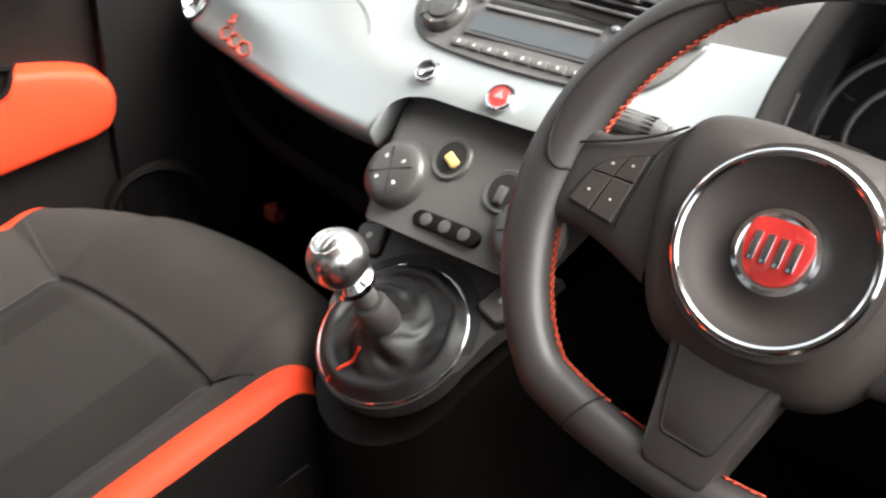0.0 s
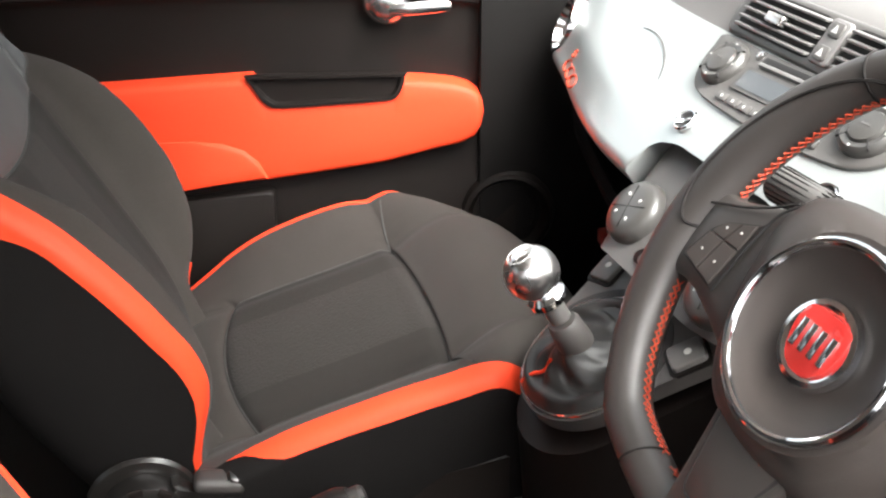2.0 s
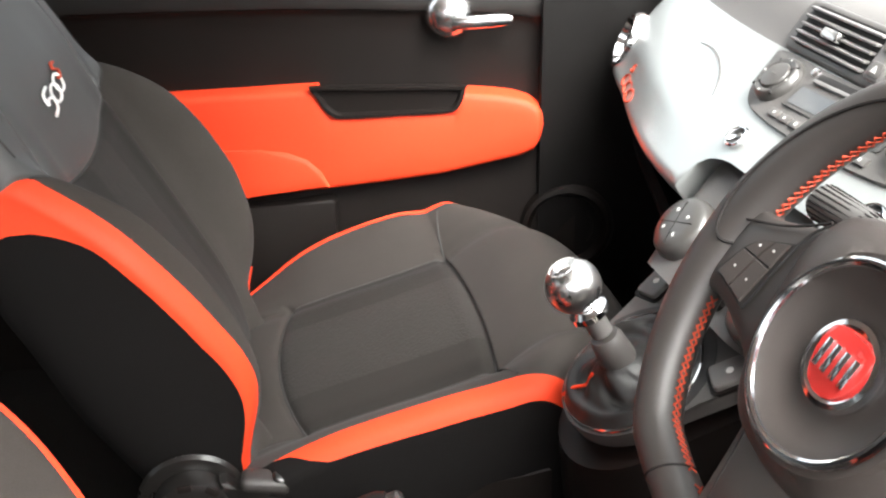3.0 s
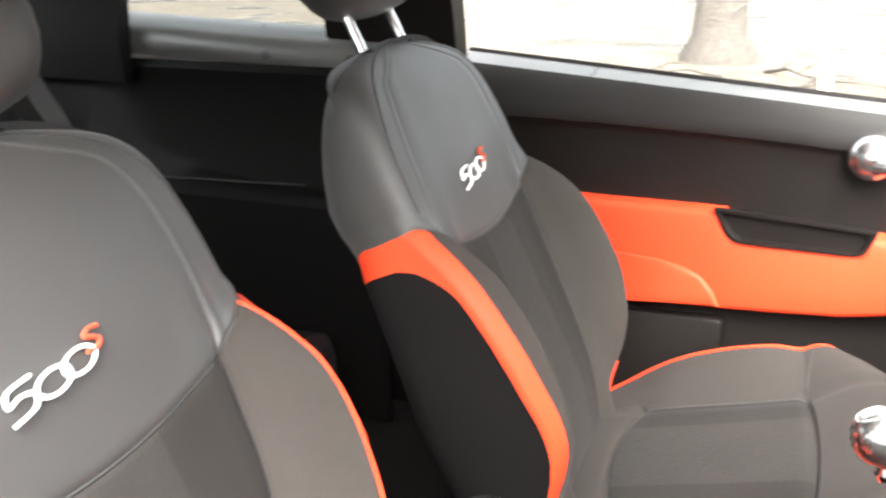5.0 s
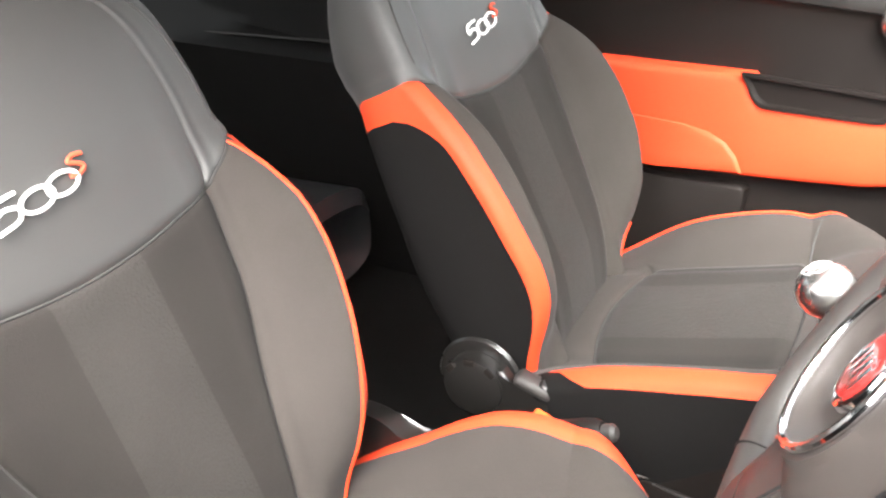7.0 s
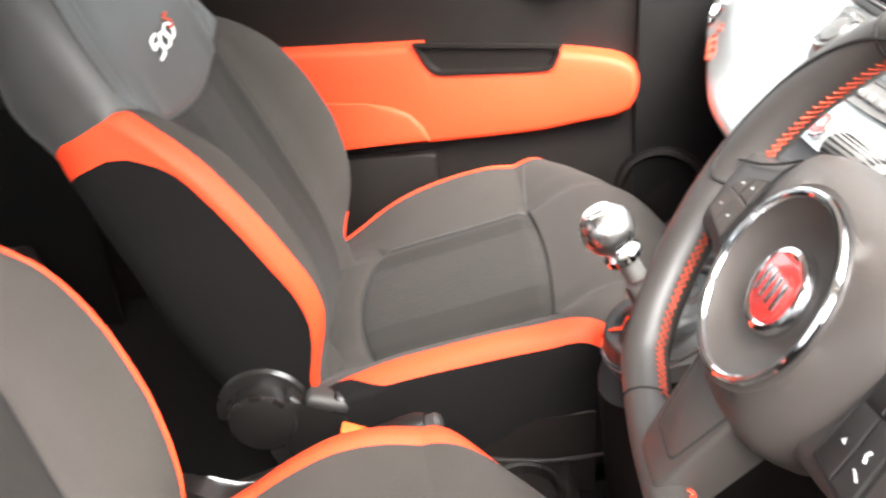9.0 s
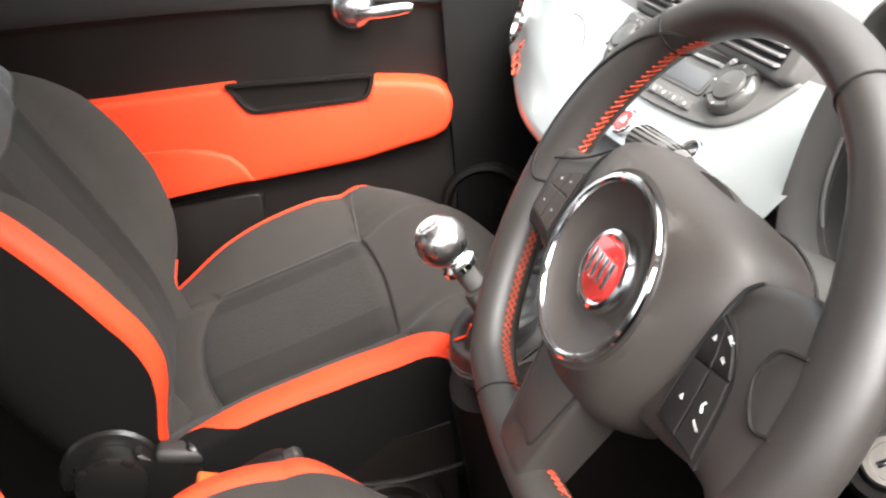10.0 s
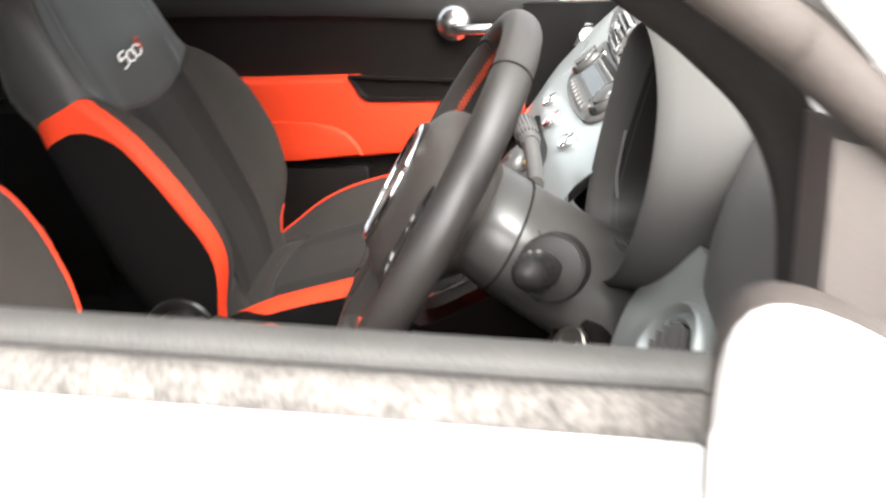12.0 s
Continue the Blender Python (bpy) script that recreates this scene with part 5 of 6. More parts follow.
def radio():
    """Grey radio panel on the sloping fascia; places are given by x and the length up the slope."""
    r = thing("radio", "grey radio panel with two round control knobs", "car radio", at=fascia_pt(-0.01, 0.88))
    cx = -0.008

    def up(a):
        return 0.847 + 0.643 * a
    out = rounded([(-0.152, 0.097), (-0.075, 0.097), (0.0, 0.097), (0.075, 0.097), (0.136, 0.097), (0.137, 0.080), (0.129, 0.058), (0.114, 0.040), (0.092, 0.031), (0.05, 0.0275), (-0.008, 0.026), (-0.066, 0.0275), (-0.108, 0.031), (-0.130, 0.040), (-0.145, 0.058), (-0.153, 0.080)], 3)
    bm = bmesh.new()
    n = len(out)
    prev = None
    for f, o in ((1.0, -0.006), (1.0, 0.0025), (0.985, 0.004), (0.8, 0.004), (0.5, 0.004), (0.2, 0.004)):
        ring = [bm.verts.new(fascia_pt(cx + (x - cx) * f, up(0.064 + (a - 0.064) * f), o)) for x, a in out]
        if prev:
            for i in range(n):
                bm.faces.new((prev[i], prev[(i + 1) % n], ring[(i + 1) % n], ring[i]))
        prev = ring
    bm.faces.new(prev)
    part("bezel", bm, M_SATIN, r, "satin grey bezel", sharp=60)
    for x in (-0.109, 0.090):
        m = fascia_m(x, up(0.067), 0.003)
        k = part("control_knob", lathe([(0.001, -0.002), (0.0245, -0.002), (0.025, 0.003), (0.0235, 0.0075), (0.0205, 0.010), (0.0165, 0.0095), (0.0150, 0.0085)], m, 40), M_DIAL, r, "round grey control knob")
        part("knob_centre", lathe([(0.001, 0.006), (0.0150, 0.006), (0.0152, 0.0095), (0.0140, 0.0115), (0.008, 0.0125), (0.001, 0.0128)], m, 32), M_DIAL, k)
        for q in range(4):
            part("knob_groove", moved(rbox(-0.0005, 0.0005, 0.0152, 0.0240, 0.0075, 0.0102, 0.0002), m @ pose(0, 0, 0, 0, 0, 45 + 90 * q)), M_SOCKET, k)
            part("knob_mark", prism([(-0.0013, -0.001), (0.0013, -0.001), (0, 0.0016)], 0.0098, 0.0103, m @ pose(0.0195 * math.cos(radians(90 * q)), 0.0195 * math.sin(radians(90 * q)), 0, 0, 0, 90 * q - 90)), M_WHITE_PRINT, k)
        part("centre_mark", moved(rbox(-0.0045, 0.0045, -0.0011, 0.0011, 0.0122, 0.0131, 0.0003), m), M_SATIN, k)
    m = fascia_m(cx, up(0.064), 0.0045)
    part("display_frame", prism(round_rect(0, 0, 0.136, 0.026, 0.003), -0.004, 0.0006, m), M_DIAL, r)
    part("display", prism(round_rect(0, 0, 0.128, 0.019, 0.002), -0.003, 0.0012, m), M_SCREEN, r, "grey display")
    m = fascia_m(cx, up(0.0885), 0.0045)
    part("disc_slot", moved(rbox(-0.061, 0.061, -0.0035, 0.0035, -0.005, 0.0008, 0.001), m), M_SOCKET, r)
    part("slot_lip", moved(rbox(-0.061, 0.061, -0.0075, -0.0035, -0.004, 0.0026, 0.001), m), M_SPEAKER, r, "light grey slot lip")
    for k in range(8):
        m = fascia_m(cx - 0.063 + 0.018 * k, up(0.0385), 0.0045)
        b = part("preset_button", moved(rbox(-0.0078, 0.0078, -0.0042, 0.0042, -0.002, 0.0024, 0.0012), m), M_SATIN, r)
        part("button_mark", moved(rbox(-0.0012, 0.0012, -0.0015, 0.0015, 0.0022, 0.0028, 0.0003), m), M_WHITE_PRINT, b)
    for s in (-1, 1):
        m = fascia_m(cx + s * 0.071, up(0.090), 0.0045)
        part("side_button", prism(circle(0, 0, 0.0042, 16), -0.002, 0.0030, m, 0.001), M_STEEL, r, "small bright button")


radio()


def centre_vents():
    v = thing("centre_vents", "pair of grey slatted air vents above the radio", "air vent", at=(0, 0.22, 0.92))
    m = frame_of(Vector((-0.010, 0.2290, 0.9235)), (1, 0.02, -0.02), (0.02, -0.857, 0.515))
    part("vent_frame", prism(round_rect(0, 0, 0.302, 0.054, 0.012), -0.030, 0.004, m, 0.004, 3), M_SATIN, v, "satin grey frame")
    for s in (-1, 1):
        part("vent_throat", prism(round_rect(s * 0.076, 0.001, 0.120, 0.041, 0.010), 0.0, 0.0046, m), M_SOCKET, v)
        for k in range(5):
            part("vent_blade", moved(moved(rbox(-0.0585, 0.0585, -0.0013, 0.0013, -0.005, 0.004, 0.001), pose(s * 0.076, -0.0155 + 0.0082 * k, 0.0065, 20)), m), M_SPEAKER, v)
        part("vent_tab", moved(rbox(s * 0.076 - 0.013, s * 0.076 + 0.013, -0.0048, 0.0048, 0.006, 0.016, 0.002), m), M_STEEL, v, "silver vent tab")
    part("centre_bar", prism(round_rect(0, 0.001, 0.026, 0.042, 0.005), 0.002, 0.0085, m, 0.002, 3), M_SPEAKER, v, "light grey bar between the vents")
    for y in (0.012, -0.010):
        part("hazard_button", prism(round_rect(0, y, 0.017, 0.014, 0.004), 0.006, 0.0105, m, 0.0015), M_SATIN, v)
        part("button_mark", prism([(-0.004, y - 0.003), (0.004, y - 0.003), (0, y + 0.004)], 0.0103, 0.0108, m), M_WHITE_PRINT, v)


centre_vents()


def fascia_buttons():
    for x, z, nm, lab in ((-0.083, 0.848, "power_socket", "round chrome-rimmed power socket on the fascia"), (0.004, 0.846, "hazard_switch", "round chrome-rimmed red switch on the fascia"), (0.108, 0.850, "adjuster_switch", "round chrome-rimmed switch on the fascia")):
        b = thing(nm, lab, "switch", at=fascia_pt(x, z))
        m = fascia_m(x, z, 0.003) @ Matrix.Scale(0.80 if nm == "hazard_switch" else 0.72, 4)
        part("chrome_rim", lathe([(0.0125, -0.004), (0.0168, -0.002), (0.0172, 0.002), (0.0155, 0.0045), (0.0135, 0.004), (0.0125, 0.0)], m, 32), M_CHROME, b, "chrome rim")
        if nm == "hazard_switch":
            part("red_cap", lathe([(0.001, -0.004), (0.0128, -0.004), (0.0128, 0.002), (0.011, 0.004), (0.001, 0.005)], m, 28), M_RED, b, "red cap")
            part("cap_glint", prism([(-0.006, -0.003), (0.006, -0.003), (0, 0.007)], 0.0046, 0.0054, m), M_CHROME, b)
        else:
            part("socket_well", lathe([(0.001, -0.004), (0.0128, -0.004), (0.0128, 0.0005), (0.001, 0.0005)], m, 28), M_SOCKET, b)
            part("socket_blade", moved(rbox(-0.0105, 0.0105, -0.0028, 0.0028, 0.0, 0.0035, 0.001), m @ pose(0, 0, 0, 0, 0, 35)), M_CHROME, b)


fascia_buttons()


def instrument_cluster():
    c = thing("instrument_cluster", "hooded round instrument cluster behind the wheel", "instrument cluster", at=(0.32, 0.25, 0.8))

    def plane_y(x, z):
        return 0.212 + 0.087 * (x - 0.287) + 0.17 * (z - 0.998)
    egg = rounded([(0.212, 0.830), (0.215, 0.875), (0.226, 0.920), (0.250, 0.976), (0.290, 0.999), (0.331, 0.999), (0.385, 0.981), (0.420, 0.955), (0.438, 0.912), (0.428, 0.862), (0.400, 0.818), (0.340, 0.786), (0.270, 0.783), (0.228, 0.797)], 4)
    cx, cz = 0.325, 0.885

    def ring(f, dy, lift=0.0, fx=None):
        return [Vector((cx + (x - cx) * (fx or f), plane_y(x, z) + dy, cz + (z - cz) * f + lift)) for x, z in egg]
    def mouth(f, dy):
        """Inner edge of the lip: broad on the side towards the radio, thin elsewhere."""
        pts = []
        for x, z in egg:
            g = 1 - (1 - f) * (0.22 + 0.78 * min(1.0, max(0.0, (0.290 - x) / 0.05)))
            pts.append(Vector((cx + (x - cx) * g, plane_y(x, z) + dy, cz + (z - cz) * g)))
        return pts
    part("hood", loft([mouth(0.90, 0.030), mouth(0.905, 0.018), mouth(0.925, 0.008), mouth(0.96, 0.001), ring(1.0, -0.001), ring(1.035, 0.003), ring(1.055, 0.014), ring(1.065, 0.04, -0.004), ring(1.06, 0.08, -0.012, 1.03), ring(1.05, 0.14, -0.022, 0.98), ring(1.03, 0.24, -0.034, 0.94), ring(1.02, 0.34, -0.05, 0.92)], caps=False), M_HOOD, c, "grey padded hood", 60)
    part("hood_lining", loft([mouth(0.901, 0.024), mouth(0.898, 0.05), ring(0.89, 0.10), ring(0.87, 0.15), ring(0.5, 0.155), ring(0.02, 0.156)], caps=False), M_GRIP, c, "dark inner lining", 60)
    # light caught on the lip's inner edge, drawn as a pale strip
    part("hood_lit_edge", sweep(smooth_path([(0.2295, 0.209, 0.889), (0.2265, 0.205, 0.865), (0.2255, 0.202, 0.840), (0.2262, 0.204, 0.815)], 4), 0.0016, 6), M_SPEAKER, c, "pale strip for the lit inner edge of the lip")
    gm = frame_of(Vector((0.297, 0.272, 0.852)), (1, 0.0, 0), (0.0, -0.868, 0.496))
    for r0, nm in ((0.0708, "outer_ring"), (0.0457, "inner_ring")):
        part(nm, loft([[gm @ Vector(((r0 + 0.0032 * math.cos(t)) * math.cos(q), (r0 + 0.0032 * math.cos(t)) * math.sin(q), 0.004 + 0.0022 * math.sin(t))) for t in np.linspace(0, 2 * math.pi, 8, endpoint=False)] for q in np.linspace(0, 2 * math.pi, 64, endpoint=False)], loop=True), M_CHROME, c, "silver gauge ring")
    part("gauge_face", lathe([(0.001, 0.0), (0.078, 0.0), (0.078, 0.004), (0.001, 0.004)], gm, 48), M_DARKGLASS, c, "dark round gauge face")
    for k in range(9):
        q = radians(225 - 270 * k / 8)
        part("gauge_tick", moved(rbox(-0.0008, 0.0008, -0.004 if k % 2 else -0.006, 0.004, 0.004, 0.0048, 0.0002), gm @ pose(0.061 * math.cos(q), 0.061 * math.sin(q), 0, 0, 0, math.degrees(q) - 90)), M_SPOKE, c)


instrument_cluster()


def driver_vent():
    v = thing("driver_vent_panel", "silver end panel with a round air vent", "air vent", at=(0.47, 0.25, 0.8))
    nrm = Vector((1, 0.087, 0)).cross(Vector((0, 0.6, 1))).normalized()
    m = frame_of(Vector((0.47, 0.229, 0.82)), (1, 0.087, 0), nrm if nrm.y < 0 else -nrm)

    def loc(x, z):
        return ((x - 0.47) / 0.996, (z - 0.82) * 1.166)
    outline = rounded([loc(*p) for p in ((0.431, 0.8585), (0.4165, 0.844), (0.401, 0.826), (0.391, 0.808), (0.389, 0.789), (0.400, 0.770), (0.421, 0.752), (0.46, 0.735), (0.52, 0.728), (0.558, 0.755), (0.567, 0.80), (0.552, 0.840), (0.512, 0.8585), (0.470, 0.8595))], 4)
    part("panel", prism(outline, -0.03, 0.0, m, 0.008, 3), M_PEARL, v, "silver painted panel", 50)
    m2 = m @ pose(*loc(0.508, 0.799), 0.0)
    part("vent_ring", lathe([(0.030, -0.02), (0.0325, 0.001), (0.035, 0.004), (0.037, 0.003), (0.040, 0.0015), (0.0425, 0.006), (0.045, 0.0075), (0.048, 0.004), (0.049, -0.004)], m2, 48), M_PEARL, v, "silver vent ring", 50)
    part("vent_throat", lathe([(0.001, 0.0006), (0.0325, 0.0006), (0.0325, 0.0012), (0.001, 0.0012)], m2, 32), M_SOCKET, v)
    for k in range(-3, 4):
        w = math.sqrt(max(0, 0.031 ** 2 - (k * 0.0085) ** 2))
        part("vent_blade", moved(rbox(-w, w, k * 0.0085 - 0.001, k * 0.0085 + 0.001, 0.001, 0.007, 0.0005), m2 @ pose(0, 0, 0, 0, 0, -35)), M_SATIN, v)


driver_vent()


# ---- steering wheel, turned a little clockwise ----
WHEEL_TILT, WHEEL_YAW, WHEEL_TURN = 30.5, 4.0, 4.3
WN = Vector((math.sin(radians(WHEEL_YAW)) * math.cos(radians(WHEEL_TILT)), -math.cos(radians(WHEEL_YAW)) * math.cos(radians(WHEEL_TILT)), math.sin(radians(WHEEL_TILT))))
WX = Vector((math.cos(radians(WHEEL_YAW)), math.sin(radians(WHEEL_YAW)), 0))
HUB = Vector((0.3192, -0.0011, 0.8712))
COLUMN_M = frame_of(HUB, WX, WN)
WHEEL_M = COLUMN_M @ pose(0, 0, 0, 0, 0, -WHEEL_TURN)


def rim_point(q, dr=0.0, dz=0.0):
    r = 0.1675 + dr
    x, y = r * math.cos(q), r * math.sin(q)
    low = 0.130 + dr * 0.9
    if y < -low:
        y = -low - (-low - y) * 0.38
    return Vector((x, y, -0.0350 + dz))


def rim_width(q):
    """Radial half width round the rim: fuller at the grips."""
    a = math.degrees(q) % 360
    a = min(abs(a - 90), 360 - abs(a - 90))
    return lerp_table([(0, 0.0145), (35, 0.0150), (55, 0.0190), (85, 0.0215), (110, 0.0190), (135, 0.0165), (180, 0.0165)], a)


def steering_wheel():
    w = thing("steering_wheel", "black leather steering wheel with orange stitching, turned slightly", "steering wheel", at=HUB)
    n, k = 96, 18
    rings = []
    for i in range(n):
        q = 2 * math.pi * i / n
        a = rim_width(q)
        rings.append([WHEEL_M @ (rim_point(q, a * math.cos(t) * (abs(math.cos(t)) ** -0.12 if abs(math.cos(t)) > 1e-3 else 1) + (0.0165 - a) * 0.55, 0.0165 * math.sin(t))) for t in np.linspace(0, 2 * math.pi, k, endpoint=False)])
    rim = part("rim", loft(rings, loop=True), M_LEATHER, w, "smooth black leather", sharp=80)
    # leather joints across the rim
    for deg in (128, 64, 246, 294):
        q = radians(deg)
        a = rim_width(q)
        ring = [WHEEL_M @ rim_point(q, (a + 0.0006) * math.cos(t) + (0.0165 - a) * 0.55, 0.0171 * math.sin(t)) for t in np.linspace(0, 2 * math.pi, 20, endpoint=False)]
        part("leather_joint", sweep(ring, 0.0009, 5, loop=True), M_SEAL, rim)
    # crossed stitches on the inner face of the rim
    for lo, hi in ((118, 176), (196, 247), (4, 62), (293, 344), (252, 288)):
        stitches = []
        steps = int((hi - lo) / 2.1)
        for i in range(steps):
            for s in (-1, 1):
                q0, q1 = radians(lo + (hi - lo) * i / steps), radians(lo + (hi - lo) * (i + 1.25) / steps)
                p = []
                for q, e in ((q0, -s), ((q0 + q1) / 2, 0), (q1, s)):
                    a = rim_width(q)
                    t = math.pi - e * 0.19 + 0.04
                    p.append(WHEEL_M @ rim_point(q, (a + 0.0008) * math.cos(t) + (0.0165 - a) * 0.55, 0.0173 * math.sin(t)))
                stitches.append(sweep(p, 0.00062, 4))
        tagged(part("stitching", join(*stitches), M_THREAD, rim, "orange cross stitching"), kind="stuff")
    # airbag cover
    out = rounded([(0, 0.070), (0.045, 0.070), (0.079, 0.062), (0.092, 0.040), (0.089, 0.012), (0.081, -0.02), (0.066, -0.055), (0.045, -0.074), (0, -0.080),
                   (-0.045, -0.074), (-0.066, -0.055), (-0.081, -0.02), (-0.089, 0.012), (-0.092, 0.040), (-0.079, 0.062), (-0.045, 0.070)], 4)
    rings = []
    for f, z in ((0.95, -0.062), (1.0, -0.05), (1.0, -0.034), (0.985, -0.024), (0.95, -0.0155), (0.9, -0.0105), (0.82, -0.006), (0.74, -0.0035)):
        rings.append([WHEEL_M @ Vector((x * f, y * f, z - 0.010 * (math.hypot(x, y) / 0.1) ** 2 * f)) for x, y in out])
    last = [Vector((x * 0.74, y * 0.74, 0)) for x, y in out]
    rings.append([WHEEL_M @ Vector((0.0605 * v.x / v.length, 0.0605 * v.y / v.length, -0.0035)) for v in last])
    for rr, zz in ((0.052, -0.0045), (0.046, -0.0085), (0.036, -0.0125), (0.026, -0.0140)):
        rings.append([WHEEL_M @ Vector((rr * v.x / v.length, rr * v.y / v.length, zz)) for v in last])
    pad = part("airbag_cover", loft(rings), M_PAD, w, "dark grey grained airbag cover", sharp=50)
    part("chrome_ring", loft([[WHEEL_M @ Vector(((0.0545 + 0.0030 * math.cos(t)) * math.cos(q), (0.0545 + 0.0030 * math.cos(t)) * math.sin(q), -0.0015 + 0.0030 * math.sin(t))) for t in np.linspace(0, 2 * math.pi, 10, endpoint=False)] for q in np.linspace(0, 2 * math.pi, 64, endpoint=False)], loop=True), M_CHROME, pad, "chrome trim ring")
    # round badge: chrome bezel, red field, raised plain bars
    bm_ = WHEEL_M @ pose(0, 0, -0.0105, 0, 0, 3)
    badge = part("badge_bezel", lathe([(0.001, -0.004), (0.0255, -0.004), (0.0262, 0.000), (0.0245, 0.0035), (0.0215, 0.0042), (0.019, 0.003), (0.001, 0.0035)], bm_, 40), M_CHROME, pad, "round chrome badge")
    shield = rounded([(-0.016, 0.0155), (0, 0.0175), (0.016, 0.0155), (0.0185, 0.004), (0.015, -0.010), (0.008, -0.0175), (0, -0.019), (-0.008, -0.0175), (-0.015, -0.010), (-0.0185, 0.004)], 4)
    part("red_shield", prism(shield, 0.0, 0.0046, bm_, 0.0008), M_RED, pad, "red enamel shield")
    for x in (-0.0115, -0.0042, 0.0034, 0.0112):
        part("badge_bar", moved(rbox(x - 0.0021, x + 0.0021, -0.0085, 0.0085, 0.0044, 0.0062, 0.0006), bm_), M_CHROME, pad)
    # side spokes with thumb pads
    for s in (-1, 1):
        if s > 0:
            spans = [(0.070, -0.050, 0.046, -0.047, -0.025), (0.095, -0.046, 0.056, -0.049, -0.0250), (0.118, -0.040, 0.064, -0.050, -0.0230), (0.136, -0.040, 0.061, -0.051, -0.0210), (0.150, -0.046, 0.058, -0.050, -0.0195), (0.158, -0.050, 0.056, -0.047, -0.0215)]
        else:
            spans = [(0.070, -0.050, 0.050, -0.047, -0.022), (0.095, -0.042, 0.042, -0.049, -0.0235), (0.118, -0.036, 0.033, -0.050, -0.0225), (0.132, -0.035, 0.028, -0.051, -0.0225), (0.142, -0.037, 0.028, -0.050, -0.0240), (0.150, -0.040, 0.032, -0.049, -0.0270), (0.158, -0.044, 0.036, -0.047, -0.0330)]
        rings = []
        for x, y0, y1, z0, z1 in spans:
            c, hy, hz, cz = (y0 + y1) / 2, (y1 - y0) / 2, (z1 - z0) / 2, (z0 + z1) / 2
            rings.append([WHEEL_M @ Vector((s * x, c + hy * (abs(math.cos(t)) ** 0.5) * (1 if math.cos(t) > 0 else -1), cz + hz * (abs(math.sin(t)) ** 0.55) * (1 if math.sin(t) > 0 else -1))) for t in np.linspace(0, 2 * math.pi, 24, endpoint=False)])
        spoke = part("spoke", loft(rings), M_LEATHER, w, "dark grained spoke", sharp=60)
        if s > 0:
            thumb = [WHEEL_M @ Vector((p.x, p.y, -0.0188)) for p in smooth_path([(0.158, 0.008, 0), (0.146, 0.005, 0), (0.134, 0.016, 0), (0.1305, 0.028, 0), (0.135, 0.040, 0), (0.150, 0.046, 0)], 5)]
        else:
            thumb = []
            for d, t in [(v.x, v.y) for v in smooth_path([(121, 158, 0), (126, 128, 0), (134, 104, 0), (146, 84, 0), (160, 74, 0), (172, 76, 0), (179, 92, 0), (182, 118, 0), (181, 150, 0)], 5)]:
                a = rim_width(radians(d))
                thumb.append(WHEEL_M @ rim_point(radians(d), (a + 0.0003) * math.cos(radians(t)) + (0.0165 - a) * 0.55, 0.0168 * math.sin(radians(t))))
            flow = smooth_path([(-0.1530, 0.0135, -0.0262), (-0.146, 0.0160, -0.0237), (-0.134, 0.0205, -0.0220), (-0.118, 0.0270, -0.0220), (-0.100, 0.0370, -0.0225), (-0.084, 0.0490, -0.0235)], 5)
            part("thumb_seam", sweep([WHEEL_M @ p for p in flow], 0.0009, 5), M_SEAL, spoke)
        part("thumb_seam", sweep(thumb, 0.0012, 5), M_SEAL, spoke)

        def pod(u, v, z):
            """A place on the button field: u from the hub outwards, v downwards."""
            if s > 0:
                inner = smooth_path([(0.0895, 0.031, 0), (0.0875, 0.004, 0), (0.0885, -0.033, 0)], 8)
                outer = smooth_path([(0.1005, 0.028, 0), (0.118, 0.010, 0), (0.127, -0.033, 0)], 8)
            else:
                inner = smooth_path([(0.097, 0.0245, 0), (0.099, 0.004, 0), (0.102, -0.025, 0)], 8)
                outer = smooth_path([(0.121, 0.0135, 0), (0.130, 0.002, 0), (0.138, -0.021, 0)], 8)
            k = v * (len(inner) - 1)
            i = min(int(k), len(inner) - 2)
            p = inner[i].lerp(inner[i + 1], k - i).lerp(outer[i].lerp(outer[i + 1], k - i), u)
            return WHEEL_M @ Vector((s * p.x, p.y, z))
        edge = [(0, v) for v in np.linspace(0, 1, 9)] + [(1, v) for v in np.linspace(1, 0, 9)]
        part("button_surround", loft([[pod(u * 1.1 - 0.05, v * 1.06 - 0.03, z) for u, v in edge] for z in (-0.032, -0.0222)]), M_TRIM if s > 0 else M_GRIP, spoke)
        gap = smooth_path([(0.0985, 0.056, 0), (0.0905, 0.046, 0), (0.0868, 0.024, 0), (0.0855, -0.004, 0), (0.087, -0.034, 0)] if s > 0 else [(-0.078, 0.051, 0), (-0.0905, 0.036, 0), (-0.0955, 0.012, 0), (-0.0985, -0.026, 0)], 5)
        n_gap = len(gap) - 1
        part("cover_gap", sweep([WHEEL_M @ Vector((p.x, p.y, -0.0232 if s > 0 else -0.0222)) for p in gap], [(0.0006 + (0.0013 if s > 0 else 0.0005) * math.sin(math.pi * (0.1 + 0.8 * i / n_gap))) for i in range(n_gap + 1)], 6), M_SOCKET, spoke)
        field = [(0.03, 0.03, 0.485, 0.49), (0.515, 0.03, 0.97, 0.49), (0.03, 0.51, 0.485, 0.97), (0.515, 0.51, 0.97, 0.97)]
